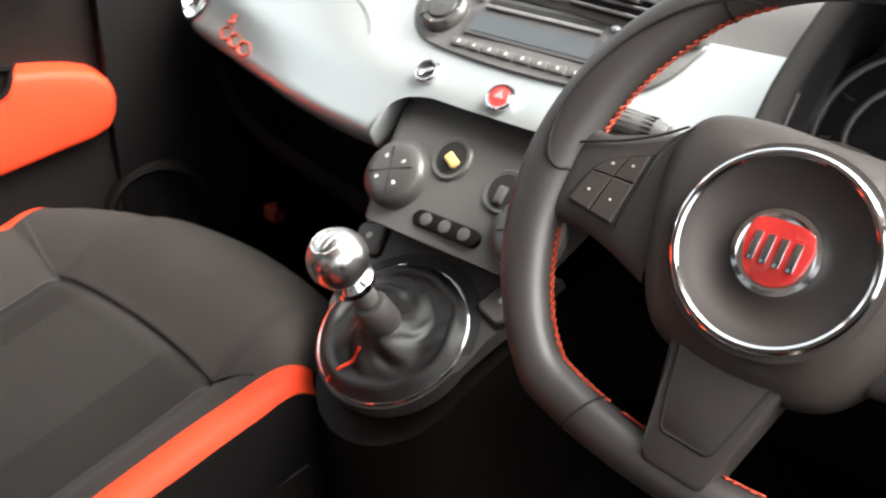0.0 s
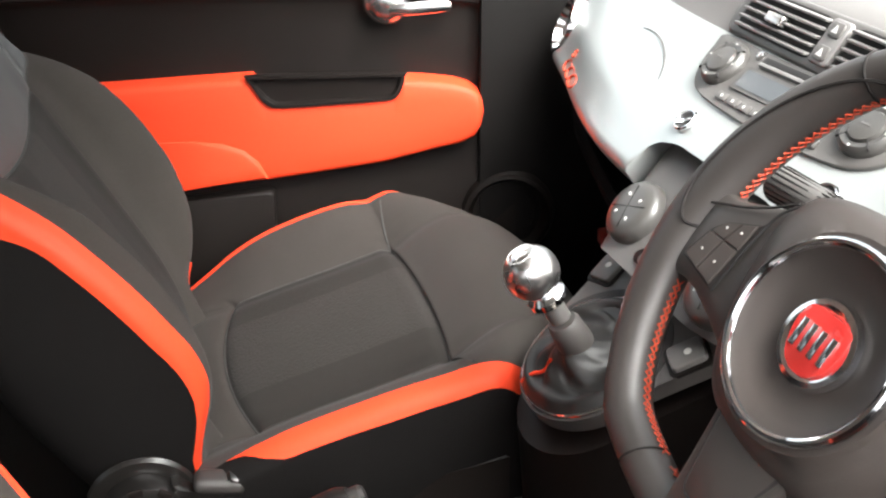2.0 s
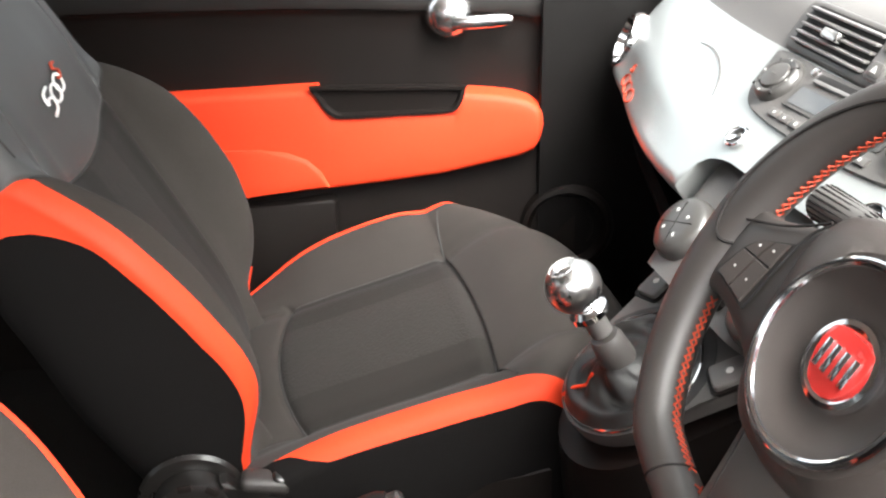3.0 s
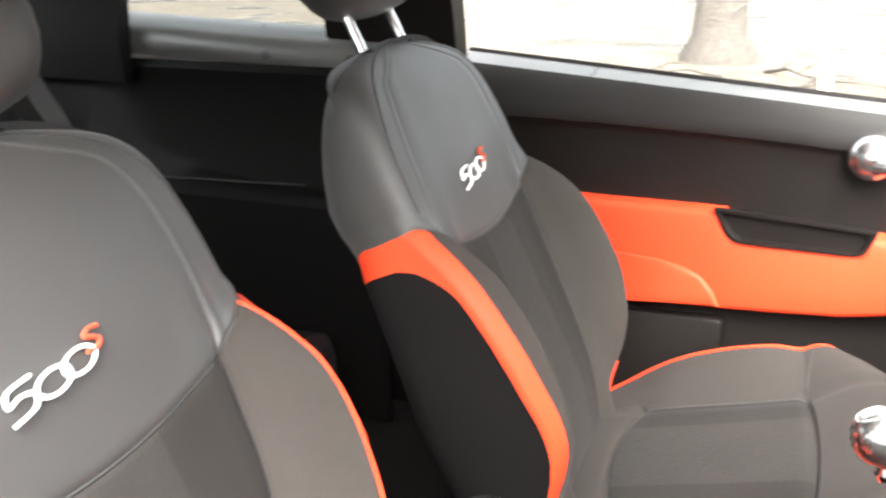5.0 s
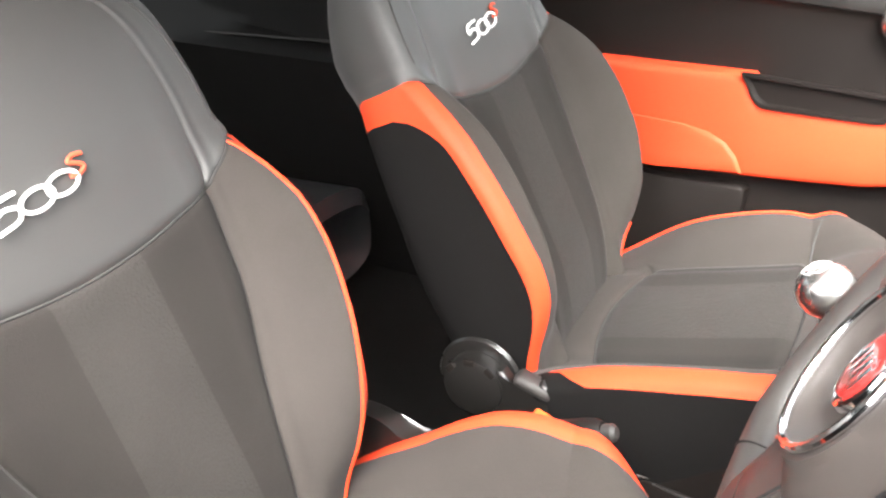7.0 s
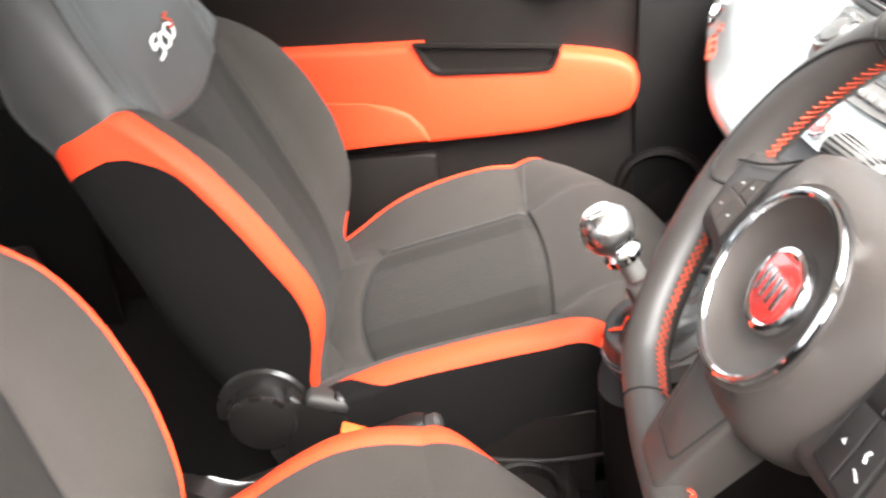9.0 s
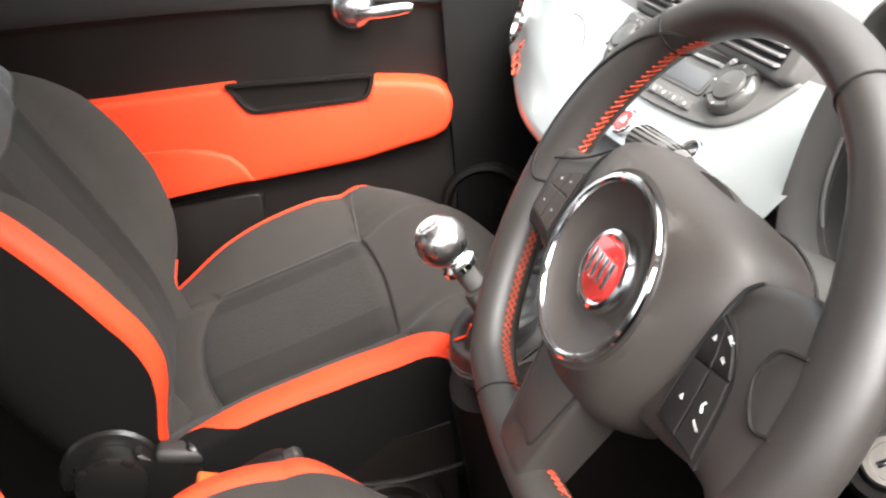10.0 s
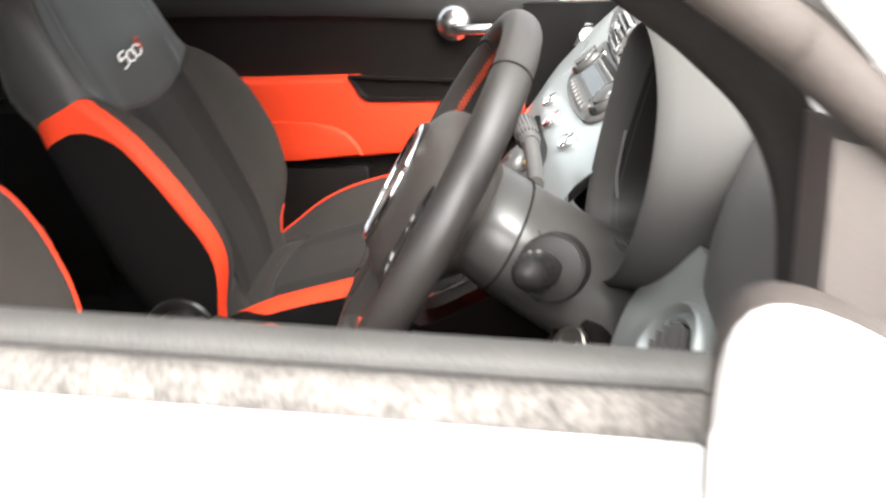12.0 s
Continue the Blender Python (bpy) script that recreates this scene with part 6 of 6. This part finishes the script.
        for i, (u0, v0, u1, v1) in enumerate(field):
            cell = [(u0, v) for v in np.linspace(v0, v1, 5)] + [(u1, v) for v in np.linspace(v1, v0, 5)]
            b = part("button", loft([[pod(u, v, z) for u, v in cell] for z in (-0.026, -0.0212)] + [[pod((u0 + u1) / 2 + (u - (u0 + u1) / 2) * 0.9, (v0 + v1) / 2 + (v - (v0 + v1) / 2) * 0.94, -0.0206) for u, v in cell]]), M_TRIM if s > 0 else M_PAD, spoke)
            c = pod((u0 + u1) / 2, (v0 + v1) / 2, -0.0205)
            m = frame_of(c, WHEEL_M.to_3x3() @ Vector((1, 0, 0)), WN)
            if s > 0 and i in (0, 2):
                part("arrow_mark", prism([(-0.0016, -0.0014), (0.0016, -0.0014), (0, 0.0018)], 0, 0.0003, m), M_WHITE_PRINT, b)
            elif s > 0 and i == 1:
                lettering("SRC", 0.0032, m @ pose(0, 0.004, 0, 0, 0, -20), M_WHITE_PRINT, b)
                lettering("OK", 0.0028, m @ pose(0.003, -0.006, 0, 0, 0, -20), M_WHITE_PRINT, b)
            elif s > 0:
                part("phone_mark", sweep([m @ Vector(p) for p in ((-0.0005, 0.0068, 0.0002), (-0.0018, 0.004, 0.0002), (0.0004, 0.001, 0.0002))], 0.0008, 5), M_WHITE_PRINT, b)
                lettering("MENU", 0.0024, m @ pose(0.002, -0.006, 0, 0, 0, -20), M_WHITE_PRINT, b)
            else:
                part("button_mark", prism(circle(0, 0, 0.0010, 8), 0, 0.0003, m), M_WHITE_PRINT, b)
    # lower spoke with an inset plate
    def chamfered(top, y0, bottom, y1, cut):
        return [(-top, y0), (-bottom - (top - bottom) * cut * 1.2, y1 + (y0 - y1) * cut), (-bottom - 0.0004, y1 + 0.0022), (-bottom + 0.0028, y1), (bottom - 0.0028, y1), (bottom + 0.0004, y1 + 0.0022), (bottom + (top - bottom) * cut * 1.2, y1 + (y0 - y1) * cut), (top, y0)]
    low = part("lower_spoke", prism(chamfered(0.037, -0.060, 0.0195, -0.141, 0.12)[::-1], -0.052, -0.0175, WHEEL_M, 0.0035, 3), M_SPOKE, w, "satin grey lower spoke")
    inset = chamfered(0.0295, -0.066, 0.0158, -0.119, 0.16)
    part("spoke_plate", prism(inset[::-1], -0.022, -0.0165, WHEEL_M, 0.0012, 2), M_SPOKE, low, "inset plate")
    part("plate_joint", sweep([WHEEL_M @ Vector((x, y, -0.0174)) for x, y in inset], 0.0011, 6), M_SOCKET, low)
    # back of the hub
    part("hub_back", lathe([(0.001, -0.09), (0.05, -0.09), (0.062, -0.075), (0.072, -0.055), (0.074, -0.045), (0.001, -0.045)], COLUMN_M), M_PAD, w)
    # visible scratch and moulded mark on the cover
    part("scratch", moved(rbox(-0.0004, 0.0004, -0.003, 0.003, -0.003, -0.0024, 0.0002), WHEEL_M @ pose(0.040, -0.014, -0.0080, 0, 0, 8)), M_SOCKET, pad)
    return w


steering_wheel()


def column():
    c = thing("steering_column", "dark grey column shroud with two control stalks", "steering column", at=HUB)
    rings = []
    for z, rx, ry, oy in ((-0.075, 0.058, 0.052, 0.0), (-0.082, 0.064, 0.058, 0.0), (-0.12, 0.066, 0.060, -0.004), (-0.17, 0.070, 0.062, -0.008), (-0.24, 0.078, 0.066, -0.012)):
        rings.append([COLUMN_M @ Vector((rx * math.cos(t), oy + ry * math.sin(t) * (1.0 if math.sin(t) > 0 else 0.72), z)) for t in np.linspace(0, 2 * math.pi, 36, endpoint=False)])
    part("shroud", loft(rings), M_DIAL, c, "smooth grey plastic shroud", sharp=50)
    ring = [COLUMN_M @ Vector((0.0668 * math.cos(t), -0.003 + 0.0606 * math.sin(t) * (1.0 if math.sin(t) > 0 else 0.72), -0.112)) for t in np.linspace(0, 2 * math.pi, 36, endpoint=False)]
    part("shroud_joint", sweep(ring, 0.0012, 5, loop=True), M_SEAL, c)
    # stalks: ribbed knob towards the centre, rounded one towards the door
    a = [Vector(p) for p in ((0.27, 0.125, 0.850), (0.22, 0.122, 0.856), (0.180, 0.118, 0.862))]
    part("stalk_arm", sweep(a, 0.008, 12), M_SATIN, c)
    tip = Vector((0.112, 0.108, 0.863))
    d = (tip - a[-1]).normalized()
    knob = part("stalk_knob", sweep([a[-1], a[-1] + d * 0.004, a[-1] + d * 0.02, tip - d * 0.004, tip], [0.009, 0.0105, 0.0130, 0.0138, 0.011], 20), M_SATIN, c, "ribbed grey stalk end")
    side = d.cross(Vector((0, 0, 1))).normalized()
    up = side.cross(d)
    for i in range(20):
        t = 2 * math.pi * i / 20
        o = side * math.cos(t) + up * math.sin(t)
        part("rib", sweep([a[-1] + d * 0.010 + o * 0.0118, tip - d * 0.005 + o * 0.0138], 0.0009, 4), M_BLACK, knob)
    root, end = Vector((0.372, 0.142, 0.812)), Vector((0.502, 0.1215, 0.8645))
    d = (end - root).normalized()
    boot = sweep([root - d * 0.01, root + d * 0.012, root + d * 0.018, root + d * 0.020], [0.030, 0.0285, 0.026, 0.018], 28)
    part("stalk_boot", boot, M_GRIP, c, "dark raised stalk housing")
    part("boot_joint", sweep([root + d * 0.0165 + (d.orthogonal().normalized() * math.cos(t) + d.cross(d.orthogonal()).normalized() * math.sin(t)) * 0.0272 for t in np.linspace(0, 2 * math.pi, 32, endpoint=False)], 0.0012, 5, loop=True), M_SOCKET, c)
    spots = [(0.018, 0.0095), (0.045, 0.0105), (0.060, 0.0135), (0.072, 0.0155), (0.100, 0.0150), (0.118, 0.0140), (0.130, 0.0115), (0.136, 0.0075), (0.139, 0.002)]
    stalk = part("stalk_arm", sweep([root + d * k for k, r_ in spots], [r_ for k, r_ in spots], 24), M_GRIP, c, "smooth dark stalk with a ribbed end")
    o1 = d.cross(Vector((0, 0, 1))).normalized()
    o2 = o1.cross(d)
    for i in range(18):
        t = 2 * math.pi * i / 18
        o = o1 * math.cos(t) + o2 * math.sin(t)
        part("rib", sweep([root + d * 0.101 + o * 0.0148, root + d * 0.128 + o * 0.0120], 0.0009, 4), M_BLACK, stalk)
    for k, a in ((0.083, 20), (0.083, 75), (0.094, 40), (0.094, 80)):
        o = o1 * -math.sin(radians(a - 40)) * 0.6 + o2 * math.cos(radians(a - 40)) - Vector((0, 0.35, 0))
        o = (o - d * o.dot(d)).normalized()
        part("stalk_mark", moved(rbox(-0.0022, 0.0022, -0.0011, 0.0011, -0.0004, 0.0003, 0.0002), frame_of(root + d * k + o * 0.0155, d, o)), M_WHITE_PRINT, stalk)
    # ignition barrel under the right of the column
    key = Vector((0.390, 0.156, 0.748))
    km = frame_of(key, (1, 0.9, 0), (0.55, -0.50, 0.55))
    part("ignition_housing", lathe([(0.001, -0.06), (0.032, -0.06), (0.029, -0.012), (0.025, -0.002), (0.019, -0.002), (0.0175, -0.006), (0.001, -0.006)], km), M_BLACK, c)
    lock = part("ignition_barrel", lathe([(0.001, -0.02), (0.0160, -0.02), (0.0160, 0.002), (0.0145, 0.0035), (0.0110, 0.0035), (0.0105, 0.001), (0.001, 0.001)], km), M_WORN, c, "worn metal ignition barrel")
    part("key_slot", moved(rbox(-0.0075, 0.0075, -0.0020, 0.0020, 0.0005, 0.0022, 0.0006), km @ pose(0, 0, 0, 0, 0, 40)), M_CHROME, lock)


column()


# ---- centre console ----
def console():
    c = thing("centre_console", "grey centre console with climate controls", "console", at=(0, 0.05, 0.45))
    # climate panel and the sloping tray below it: one skin, with rounded sides
    prof = [(0.175, 0.825, 0.118), (0.150, 0.817, 0.120), (0.138, 0.805, 0.121), (0.100, 0.762, 0.112), (0.064, 0.7205, 0.094)]
    rows = []
    for y, z, w in prof:
        row = []
        for t in np.linspace(-1, 1, 29):
            a = abs(t)
            fall = 0.0 if a < 0.8 else 0.03 * ((a - 0.8) / 0.2) ** 2
            row.append(Vector((w * t, y + 0.087 * w * t + fall * 0.8, z - fall * 0.5)))
        rows.append(row)
    skin("climate_panel", rows, M_SATIN, c, "satin grey climate panel", 0.004, 60)
    nrm = Vector((0, -0.75, 0.66)).normalized()

    def cm(x, y, z, out=0.0):
        return frame_of(Vector((x, y + 0.087 * x, z)) + nrm * out, (1, 0.087, 0), nrm)
    for x, y, z in ((-0.069, 0.097, 0.755), (0.080, 0.092, 0.749)):
        m = cm(x, y, z)
        k = part("climate_dial", lathe([(0.001, -0.004), (0.033, -0.004), (0.0335, 0.004), (0.0315, 0.011), (0.028, 0.0145), (0.018, 0.0165), (0.001, 0.017)], m, 36), M_DIAL, c, "large round grey dial")
        for q in range(4):
            part("dial_mark", moved(rbox(-0.003, 0.003, 0.013, 0.017, 0.0155, 0.0170, 0.0004), m @ pose(0, 0, 0, 0, 0, 45 + 90 * q) @ Matrix.Diagonal((0.5, 1, 1, 1))), M_WHITE_PRINT, k)
    for x in (-0.069, 0.080):
        m = cm(x, 0.097 if x < 0 else 0.092, 0.755 if x < 0 else 0.749, 0.0168)
        for q in (20, 110):
            part("dial_groove", moved(rbox(-0.023, 0.023, -0.0003, 0.0003, -0.006, 0.0004, 0.0001), m @ pose(0, 0, 0, 0, 0, q)), M_BLACK, c)
    for x in (-0.025, 0.040):
        m = cm(x, 0.116 if x < 0 else 0.108, 0.780 if x < 0 else 0.771)
        k = part("climate_knob", lathe([(0.001, -0.004), (0.0195, -0.004), (0.021, 0.001), (0.0195, 0.003), (0.0165, 0.002), (0.001, 0.001)], m, 32), M_SATIN, c, "small round knob")
        part("knob_well", lathe([(0.001, 0.0), (0.016, 0.0), (0.016, 0.0022), (0.001, 0.0022)], m, 28), M_SOCKET, k)
        part("knob_pointer", moved(rbox(-0.0045, 0.0045, -0.012, 0.004, 0.002, 0.007, 0.002), m @ pose(0, 0, 0, 0, 0, 0 if x > 0 else 60)), M_AMBER if x < 0 else M_SATIN, k, "amber pointer" if x < 0 else "")
    m = cm(0.006, 0.0765, 0.7350)
    part("button_strip", prism(round_rect(0, 0, 0.075, 0.016, 0.008), -0.002, 0.004, m, 0.0015), M_BLACK, c)
    for k in (-1, 0, 1):
        part("strip_button", prism(circle(k * 0.022, 0, 0.0062, 16), 0.003, 0.0055, m, 0.001), M_SATIN, c)
    # sloping gear tray
    pn = Vector((0, -0.53, 0.848))
    tray = [(0.0755 * math.cos(q), 0.0735 * math.sin(q)) for q in np.linspace(-math.pi, 0, 25)] + [(0.084, 0.03), (0.097, 0.07), (0.108, 0.112), (-0.114, 0.112), (-0.108, 0.07), (-0.084, 0.03)]
    tm = frame_of(Vector((0, 0.022, 0.646)), (1, 0.06, 0), pn)
    part("gear_tray", prism(tray, -0.012, 0.004, tm, 0.005, 3), M_TRAY, c, "satin dark grey gear surround", 50)
    # shade inside the gaiter well, laid on the tray as a flat black crescent
    a0 = np.linspace(radians(8), radians(172), 28)
    crescent = [(0.0725 * math.cos(q), 0.0705 * math.sin(q)) for q in a0] + [(0.0795 * math.cos(q), 0.004 + 0.0800 * math.sin(q)) for q in a0[::-1]]
    part("well_shade", prism(crescent, 0.0, 0.0047, tm), M_SOCKET, c, "flat black crescent for the shade in the gaiter well")
    part("chrome_ring", loft([[tm @ Vector(((0.0715 + 0.0020 * math.cos(t)) * math.cos(q), (0.0695 + 0.0020 * math.cos(t)) * math.sin(q), 0.0052 + 0.0022 * math.sin(t))) for t in np.linspace(0, 2 * math.pi, 8, endpoint=False)] for q in np.linspace(0, 2 * math.pi, 64, endpoint=False)], loop=True), M_CHROME, c, "thin chrome ring")
    # window switches either side
    for x, y, z in ((-0.088, 0.077, 0.0), (0.077, 0.073, 0.0)):
        m = tm @ pose(x, (y - 0.022) / 0.848 + 0.006, 0.004, 0, 0, 18 if x < 0 else -18)
        part("switch_surround", prism(round_rect(0, 0, 0.036, 0.040, 0.006), -0.002, 0.0012, m), M_BLACK, c)
        s = part("window_switch", prism(round_rect(0, 0, 0.029, 0.033, 0.005), 0.0, 0.006, m, 0.002, 3), M_SATIN, c, "grey rocker switch")
        part("switch_mark", prism(circle(0, 0.002, 0.0035, 12), 0.0055, 0.0064, m), M_WHITE_PRINT, s)
    # side walls down to the tunnel
    body = [(0.078 * math.cos(q), 0.024 + 0.070 * math.sin(q)) for q in np.linspace(-math.pi, 0, 25)] + [(0.096, 0.10), (0.102, 0.17), (0.102, 0.30), (-0.102, 0.30), (-0.102, 0.17), (-0.096, 0.10)]
    rings = []
    for f, lift in ((0.80, 0.0), (0.86, 0.4), (0.93, 0.75), (0.985, 1.0)):
        rings.append([Vector((x * f, 0.03 + (y - 0.03) * f, 0.40 + lift * (0.215 + 0.62 * (min(y, 0.16) - 0.024)))) for x, y in body])
    part("console_body", loft(rings), M_BLACK, c, "black console base", 50)
    return tm


TRAY_M = console()


def gear_lever():
    g = thing("gear_lever", "gear lever with a metal ball knob and leather gaiter", "gear lever", at=(0, 0.02, 0.65))
    foot, head = Vector((0.004, 0.008, 0.662)), Vector((-0.001, -0.040, 0.746))
    ax = (head - foot).normalized()
    # gaiter: a low skirt of leather, gathered in deep creases round the collar
    rings = []
    base_c = TRAY_M @ Vector((0, 0, 0.0065))
    axes = TRAY_M.to_3x3()
    for f in np.linspace(0, 1, 22):
        c = base_c.lerp(foot + ax * 0.008, f ** 3.0)
        rad = 0.0700 - (0.0700 - 0.0170) * f ** 0.92
        mid = math.sin(f * math.pi) ** 0.8
        row = []
        for q in np.linspace(0, 2 * math.pi, 80, endpoint=False):
            u = (axes @ Vector((math.cos(q), math.sin(q), 0))).lerp(Vector((math.cos(q), math.sin(q), 0)), f * 0.5)
            swirl = q + 1.4 * f
            crease = 1 - abs(math.sin(2.5 * swirl + 0.8 * noise.noise((math.cos(q), math.sin(q), f * 2)))) ** 0.6
            lift = 0.006 * mid * (0.75 - crease) + 0.006 * mid * noise.noise((math.cos(swirl) * 2.2, math.sin(swirl) * 2.2, f * 3.0))
            roll = 0.006 * math.exp(-((f - 0.14) / 0.09) ** 2)
            row.append(c + u * rad * (1 + 0.05 * mid * noise.noise((math.cos(q) * 1.7, math.sin(q) * 1.7, 9 + f))) + axes @ Vector((0, 0, lift + roll)))
        rings.append(row)
    part("gaiter", loft(rings), M_GAITER, g, "creased black leather gaiter", 70)
    n = len(rings)
    seam = [rings[i][int(56 + 5 * i / n)] + Vector((-0.0005, -0.0008, 0.0012)) for i in range(0, int(n * 0.75))]
    part("gaiter_seam", sweep(smooth_path(seam[::5], 4), 0.0017, 6), M_ORANGE, g, "orange gaiter seam")
    part("seam_tab", moved(rbox(-0.004, 0.004, -0.0015, 0.0015, -0.005, 0.005, 0.001), frame_of(foot + ax * 0.004 + Vector((-0.012, -0.0135, 0)), (0.75, -0.66, 0), ax)), M_ORANGE, g, "small orange tab")
    part("collar", sweep([foot + ax * 0.004, foot + ax * 0.008, foot + ax * 0.032, foot + ax * 0.036], [0.0165, 0.0175, 0.0155, 0.013], 20), M_TRAY, g, "grey plastic collar")
    part("shaft", sweep([foot + ax * 0.04, head - ax * 0.016], 0.0105, 16), M_SATIN, g)
    part("neck_ring", sweep([head - ax * 0.036, head - ax * 0.033, head - ax * 0.027, head - ax * 0.022, head - ax * 0.018], [0.013, 0.0185, 0.0185, 0.0135, 0.013], 28), M_CHROME, g, "chrome reverse collar")
    hm = frame_of(head, (1, 0, 0), ax)
    k = part("knob", lathe([(0.012, -0.0225)] + [(0.0252 * math.cos(a), 0.0245 * math.sin(a)) for a in np.linspace(-1.0, 1.54, 22)], hm, 40), M_STEEL, g, "polished metal ball")
    cap = [(0.0245 * math.sin(radians(a)), 0.0247 * math.cos(radians(a)) - 0.0003) for a in (0.1, 8, 16, 24, 31, 36)]
    part("shift_plate", lathe([(0.0005, 0.015)] + [(0.012, 0.015)] + cap[::-1], hm, 32), M_SOCKET, k, "black shift pattern plate")

    def on_ball(x, y):
        return hm @ Vector((x, y, math.sqrt(max(1e-6, 0.0250 ** 2 - x * x - y * y))))
    for pts in ([(-0.006, 0.006), (-0.006, -0.006)], [(0.0, 0.0075), (0.0, -0.0075)], [(0.006, 0.006), (0.006, -0.006)], [(-0.006, 0.0), (0.006, 0.0)]):
        (x0, y0), (x1, y1) = pts
        part("shift_mark", sweep([on_ball(x0 + (x1 - x0) * f, y0 + (y1 - y0) * f) for f in (0, 0.25, 0.5, 0.75, 1)], 0.0006, 5), M_WHITE_PRINT, k)
    rim = [on_ball(0.0125 * math.cos(q), 0.0125 * math.sin(q)) for q in np.linspace(0, 2 * math.pi, 32, endpoint=False)]
    part("plate_ring", sweep(rim, 0.0005, 5, loop=True), M_WHITE_PRINT, k)


gear_lever()


def handbrake():
    h = thing("handbrake", "black handbrake lever between the seats", "handbrake", at=(0.02, -0.35, 0.42))
    a, b = Vector((0.026, -0.42, 0.470)), Vector((0.030, -0.215, 0.553))
    d = (b - a).normalized()
    part("lever", sweep([a, a + d * 0.08, a + d * 0.12, a + d * 0.2, b - d * 0.008, b], [0.010, 0.011, 0.0145, 0.0165, 0.0155, 0.012], 16), M_BLACK, h, "black lever grip")
    part("button", sweep([b - d * 0.002, b + d * 0.010, b + d * 0.014], [0.0095, 0.0095, 0.006], 14), M_GRIP, h, "release button")
    part("gaiter", sweep([(0.024, -0.46, 0.40), (0.025, -0.44, 0.44), a], [0.045, 0.03, 0.014], 16), M_BLACK, h)
    # tunnel tray with a cup holder
    t = thing("tunnel_tray", "black tunnel tray with a round cup holder", "tray", at=(0, -0.1, 0.4))
    part("tray", rbox(-0.062, 0.066, -0.20, -0.062, 0.385, 0.440, 0.012, 3), M_BLACK, t)
    part("cup_holder", lathe([(0.033, 0.0), (0.041, 0.0), (0.042, 0.016), (0.040, 0.020), (0.036, 0.018), (0.034, 0.004)], pose(0.012, -0.085 - 0.035, 0.432), 36), M_BLACK, t, "round black cup holder")
    part("tray_edge", sweep([(-0.060, -0.20, 0.441), (-0.061, -0.13, 0.446), (-0.058, -0.062, 0.452)], 0.0035, 6), M_SATIN, t)
    for pts, r in (([(-0.064, -0.185, 0.470), (-0.060, -0.13, 0.482), (-0.054, -0.08, 0.494), (-0.048, -0.042, 0.502)], 0.0022), ([(-0.052, -0.18, 0.440), (-0.036, -0.10, 0.446), (-0.040, -0.02, 0.452)], 0.0022)):
        part("tray_rib", sweep(smooth_path(pts, 5), r, 6), M_GRIP, t, "dark raised edge")
    part("tray_wall", loft([[Vector((x, y, z)) for x, z in ((-0.066, 0.40), (-0.0645 + 0.016 * f, 0.468 + 0.034 * f), (-0.0615 + 0.016 * f, 0.470 + 0.034 * f), (-0.054 + 0.016 * f, 0.40))] for f, y in ((0, -0.19), (0.25, -0.155), (0.5, -0.12), (0.75, -0.08), (1, -0.04))]), M_BLACK, t)
    for x in (-0.018, 0.070):
        bkl = thing("belt_buckle", "black seat belt buckle with an orange release button", "buckle", "seat belt buckles", at=(x, -0.33, 0.43))
        y = -0.302 if x < 0.05 else -0.50
        z = 0.499 if x < 0.05 else 0.475
        part("stem", sweep([(x, y - 0.02, 0.40), (x, y - 0.005, z - 0.03)], 0.008, 8, flat=0.5, up=(1, 0, 0)), M_BLACK, bkl)
        part("housing", moved(rbox(-0.010, 0.010, -0.016, 0.016, -0.035, 0.006, 0.004), pose(x, y, z, -20)), M_BLACK, bkl)
        part("release", moved(rbox(-0.009, 0.009, -0.015, 0.015, 0.005, 0.014, 0.003), pose(x, y, z, -20)), M_BUCKLE, bkl, "orange release button")


handbrake()
